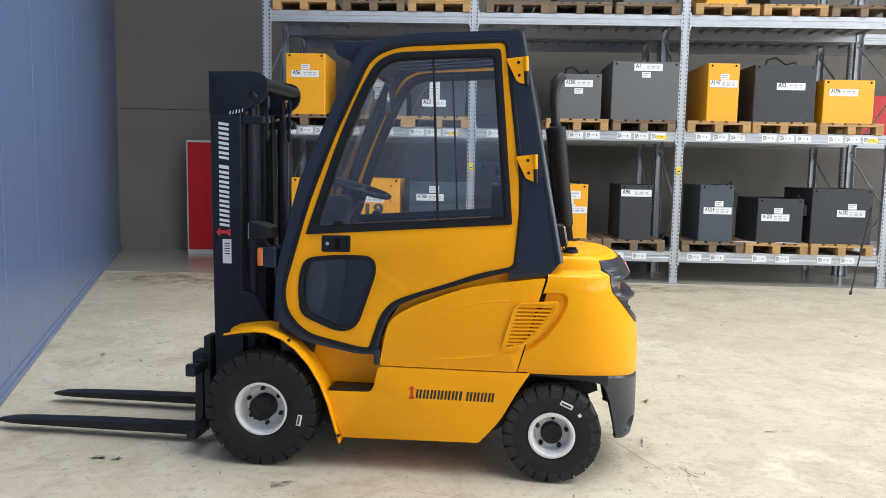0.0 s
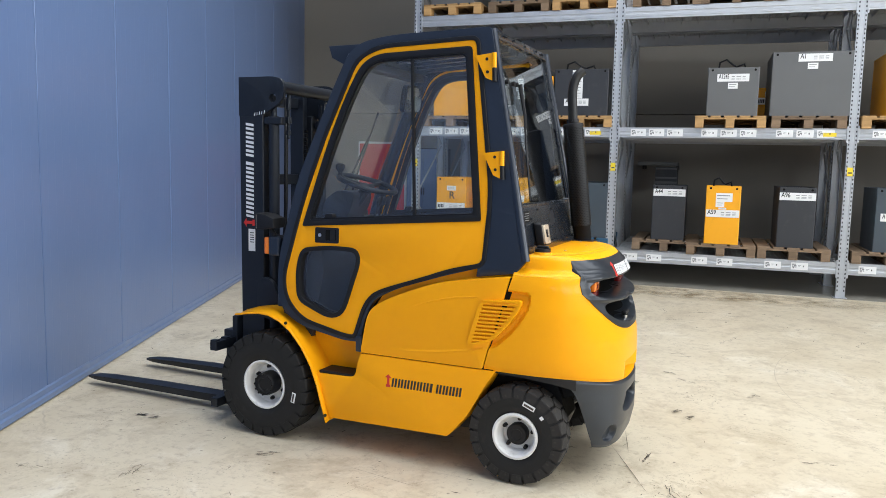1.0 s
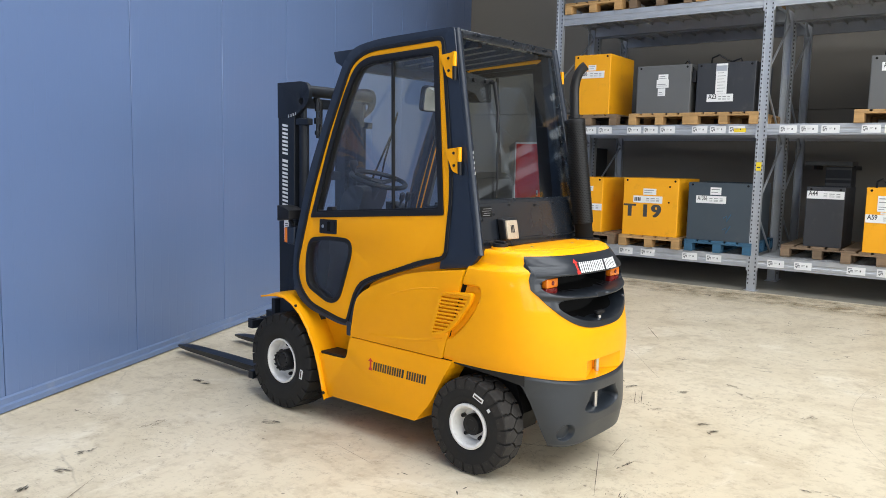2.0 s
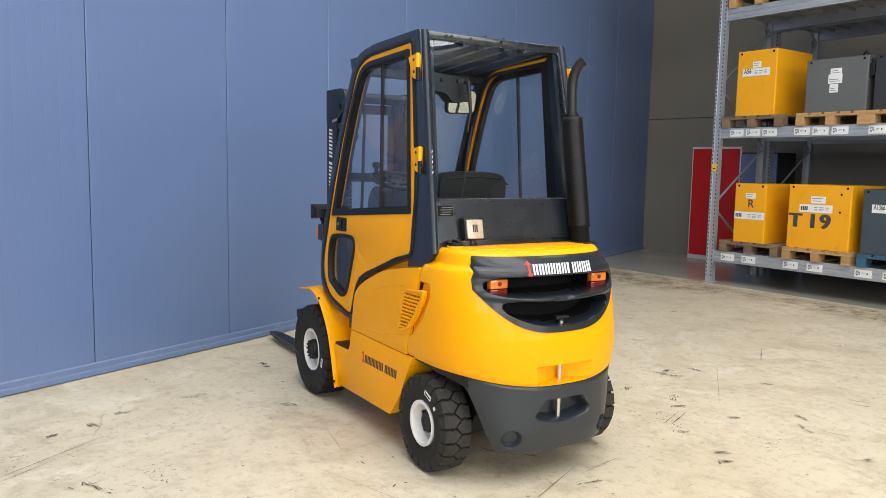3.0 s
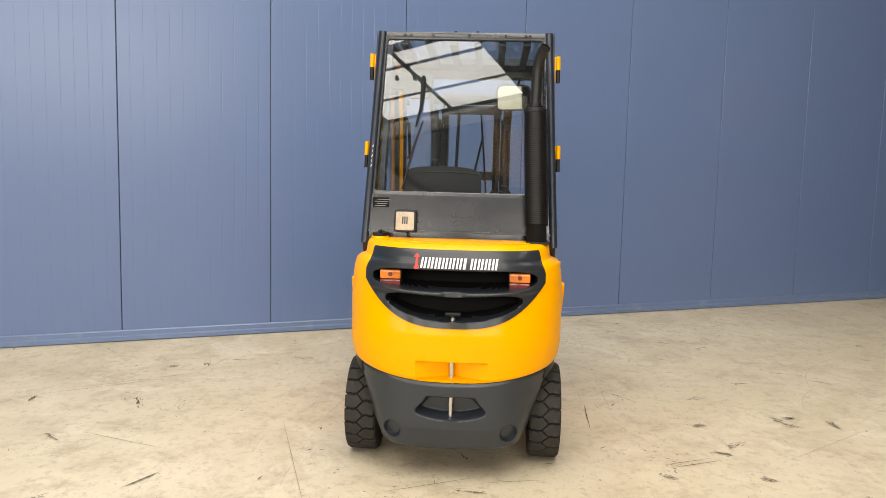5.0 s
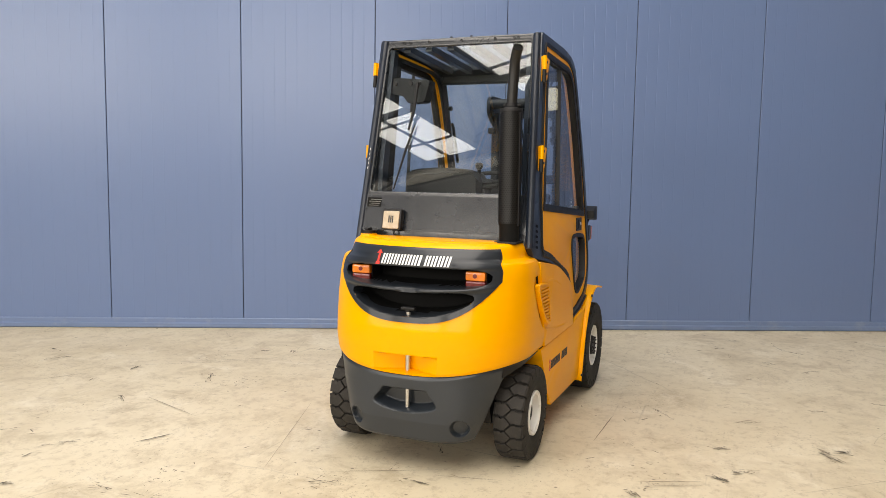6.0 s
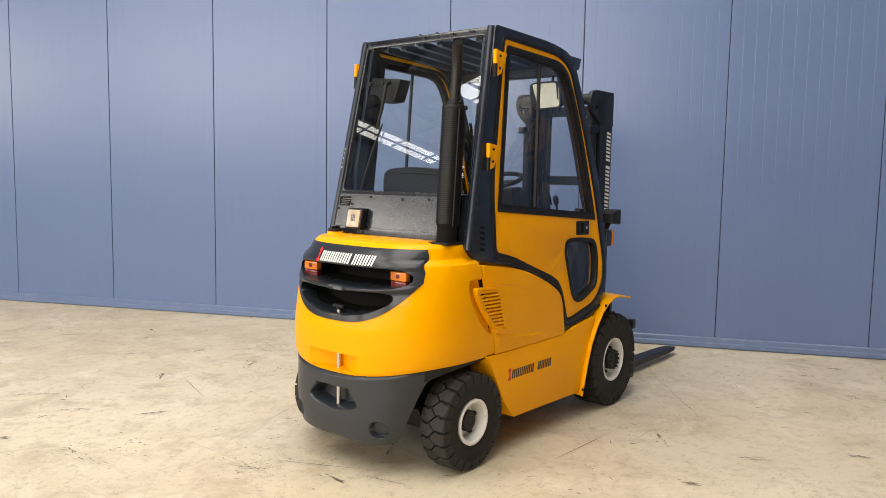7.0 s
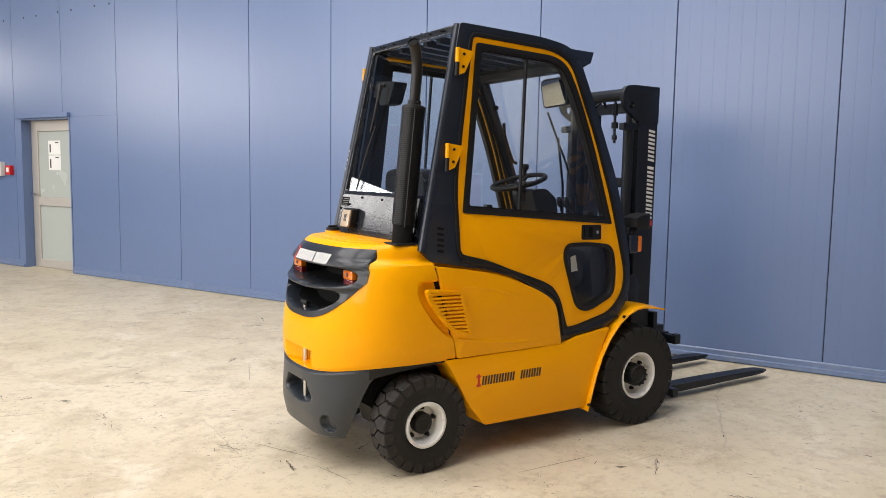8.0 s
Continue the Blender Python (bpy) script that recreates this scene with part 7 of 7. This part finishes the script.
charger = thing("wall_charger", RACK_AXES @ Matrix.Translation((0.0, 1.9, 1.20)), "dark charger unit hanging under a wall shelf behind the rack", "charger")
part("shelf", box(0.145, 0.72, 0, 0.45, 0.315, 0.370, 0.006), M["bat_grey"], charger, "grey shelf board")
unit = part("case", box(0.40, 0.715, 0.02, 0.42, 0.0, 0.300, 0.008), M["bat_dark"], charger, "dark charger case with pale bands")
for z0, z1 in ((0.045, 0.085), (0.125, 0.150), (0.26, 0.285)):
    part("band", box(0.405, 0.710, 0.012, 0.020, z0, z1, 0.002), M["bat_grey"], unit)
for x in (0.18, 0.68):
    part("wall_bracket", box(x, x + 0.03, 0.40, 0.96, 0.26, 0.315), M["bat_dark"], charger)

pole = thing("leaning_pole", RACK_AXES @ Matrix.Translation((4.70, -0.62, 0.0)), "thin black pole with a rubber foot leaning against the rack", "pole")
part("shaft", tube([(0, 0, 0.02), (0.50, 0.62, 1.05)], 0.009, 8), M["black"], pole)
part("rubber_foot", tube([(-0.008, -0.01, 0.0), (0.012, 0.015, 0.04)], 0.017, 10), M["black"], pole)

# ---- coated strip of floor under the racks, dirt films ----
edge = RACK_AXES @ Vector((0, -0.085, 0))
along = RACK_AXES.to_3x3() @ Vector((1, 0, 0))
edge_start = edge - along * ((edge - WALL_O).dot(WALL_N) - 0.03) / along.dot(WALL_N)
piece("floor_coating", slab([edge_start, RACK_AXES @ Vector((17.0, -0.085, 0)), RACK_AXES @ Vector((17.0, 4.2, 0)), CORNERS[0] + Vector((0.02, -0.02, 0))], -0.004, 0.004), M["floor_coat"], "glossy grey coated floor under the racks", "floor", kind="structure")
for at, wide, deep, key in ((RACK_AXES @ Matrix.Translation((-3.4, -0.62, 0.0045)), 3.4, 1.5, "dirt"), (RACK_AXES @ Matrix.Translation((0.6, -0.5, 0.0046)), 7.0, 1.0, "dirt")):
    film = sheet([[(wide * u, deep * v, 0) for u in (-0.5, 0.5)] for v in (-0.5, 0.5)])
    piece("floor_stain", film, M[key], "ragged brownish dirt film on the concrete floor", "stain", kind="stuff", at=at)

# ---- scuffs, flakes and tyre streaks on the floor ----
rng = random.Random(21)


def flake(bm, x, y, length, width, angle, n=11, z=0.0055):
    """An irregular thin smear, tapered to its ends."""
    pts = []
    for k in range(n):
        t = k / (n - 1)
        half = width * (math.sin(math.pi * t) ** 0.7) * rng.uniform(0.45, 1.0)
        pts.append((length * (t - 0.5), half))
    loop = pts + [(u, -v * rng.uniform(0.4, 1.0)) for u, v in reversed(pts[1:-1])]
    c, s = math.cos(angle), math.sin(angle)
    vs = [bm.verts.new((x + u * c - v * s, y + u * s + v * c, z)) for u, v in loop]
    bm.faces.new(vs)


def smear(bm, x, y, length, width, angle, bits):
    """A broken drag mark: many small flecks strung along a line."""
    c, s = math.cos(angle), math.sin(angle)
    for k in range(bits):
        u, v = length * rng.uniform(-0.5, 0.5), rng.gauss(0, width)
        flake(bm, x + u * c - v * s, y + u * s + v * c, rng.uniform(0.010, 0.065), rng.uniform(0.0010, 0.0042), angle + rng.gauss(0, 0.22), 6)


scuffs = bmesh.new()
for x, y, length, angle in (
    (-1.65, -1.17, 0.14, 1.8), (-1.52, -1.59, 0.09, 1.6), (-1.22, -0.72, 0.09, 0.5), (-2.21, -0.56, 0.05, 0.1), (-2.11, -0.57, 0.04, 1.0), (-1.36, -1.77, 0.08, 0.6), (-1.29, -1.98, 0.05, 2.1), (-0.24, 1.47, 0.12, 2.2),
    (-0.10, 1.36, 0.06, 1.0), (0.20, 1.48, 0.07, 1.1), (-0.62, 1.86, 0.13, 0.8), (-0.72, 1.92, 0.07, 1.7), (0.40, 1.84, 0.11, -0.3), (0.55, 0.96, 0.06, 1.1), (0.64, 0.89, 0.05, 0.9), (-1.73, 2.27, 0.24, 1.3)):
    smear(scuffs, x, y, length, 0.013, angle, 20)
for x, y, length, angle in (
    (-1.46, 3.39, 0.15, 0.6), (-0.16, 2.28, 0.08, 0.6), (-2.43, 1.86, 0.20, 2.3), (0.50, 0.10, 0.12, 1.5), (-2.31, 3.74, 0.08, 0.7), (0.24, 1.02, 0.05, 0.8), (0.44, 2.40, 0.09, 0.4), (0.96, 1.50, 0.10, 1.0), (1.34, 0.44, 0.21, 0.4),
    (0.68, 4.35, 0.09, 0.4), (0.52, 1.68, 0.14, -0.6), (0.82, -1.73, 0.18, 2.4), (0.68, -0.27, 0.13, 2.1), (1.12, -1.00, 0.36, 1.6), (-0.52, 1.35, 0.05, 2.3), (-1.43, 1.85, 0.10, 1.7), (-1.03, 1.47, 0.15, 2.0), (-2.94, 1.23, 0.11, 2.2), (1.27, -1.53, 0.07, 2.3)):
    smear(scuffs, x, y, length, 0.011, angle, 15)
for x, y, length, width, angle in ((0.55, -1.35, 0.21, 0.008, 2.7), (0.03, 1.15, 0.30, 0.003, 2.0), (0.06, 1.18, 0.30, 0.004, 2.0), (-0.96, -2.02, 0.80, 0.003, 2.2), (-0.60, 0.74, 0.50, 0.003, 3.1), (-0.72, 2.98, 0.5, 0.004, 2.2), (0.65, 1.75, 0.18, 0.003, 0.4), (0.37, 0.30, 0.33, 0.002, 1.8), (0.44, -0.06, 0.62, 0.002, -1.1), (-0.81, -2.15, 0.9, 0.002, 2.2), (-0.12, -3.71, 0.27, 0.006, 2.5), (-0.11, -2.74, 0.3, 0.004, 2.6)):
    flake(scuffs, x, y, length, width, angle, 17)
for x, y, n in ((1.75, 6.21, 60), (-3.2, 5.45, 40), (-4.6, 5.2, 50)):
    smear(scuffs, x, y, 0.3, 0.03, 0.1, n)
for k in range(130):
    smear(scuffs, rng.uniform(-6, 5), rng.uniform(-6, 5.5), rng.uniform(0.06, 0.35), rng.uniform(0.003, 0.016), rng.uniform(-0.5, 0.5) + (0.7 if k % 3 else 2.2), rng.randint(6, 22))
for k in range(2000):
    x, y = rng.uniform(-7, 6), rng.uniform(-7, 6)
    size = rng.choice((0.006, 0.008, 0.010, 0.014, 0.022, 0.034))
    flake(scuffs, x, y, size * rng.uniform(0.8, 2.0), size * rng.uniform(0.05, 0.22), rng.uniform(0, math.pi), 6)
for cx, cy in ((0.72, -0.32), (0.62, 1.30), (-1.0, -2.2), (1.5, -1.7), (0.05, 1.05), (-2.5, 0.9), (1.2, 2.3), (0.9, -1.0), (-0.5, -1.6), (2.1, 1.2)):
    for k in range(30):
        flake(scuffs, cx + rng.gauss(0, 0.10), cy + rng.gauss(0, 0.06), rng.uniform(0.006, 0.035), rng.uniform(0.0008, 0.004), rng.uniform(0, 3.1), 6)
piece("floor_scuffs", scuffs, M["scuff"], "dark rubber flakes and scuff marks on the concrete", "scuff marks", kind="stuff")
streaks = bmesh.new()
for k in range(30):
    x, y = rng.uniform(-3, 5), rng.uniform(-5, 5)
    flake(streaks, x, y, rng.uniform(0.3, 1.1), rng.uniform(0.001, 0.0035), rng.uniform(-0.6, 0.6) + (0.9 if k % 3 else -0.5), 9, 0.0053)
for cx, cy, r, a0, a1 in ((3.35, 2.25, 2.27, 2.72, 3.95), (-0.75, 2.95, 0.88, 3.5, 4.5), (-1.2, 3.6, 1.3, 3.6, 5.8)):
    for j in range(1):
        prev = None
        for k in range(25):
            a = a0 + (a1 - a0) * k / 24
            w = 0.0015 + 0.002 * j * rng.uniform(0.2, 1)
            here = [streaks.verts.new((cx + (r + 0.02 * j + e) * math.cos(a), cy + (r + 0.02 * j + e) * math.sin(a), 0.0053)) for e in (0, w)]
            if prev:
                streaks.faces.new((prev[0], prev[1], here[1], here[0]))
            prev = here
M["streak"] = paint("faint_tyre_streak", (0.29, 0.25, 0.185), 0.7, vary=0.3, scale=20, fine=120, bump=0.05)
piece("floor_streaks", streaks, M["streak"], "faint thin tyre streaks on the concrete", "tyre streaks", kind="stuff")
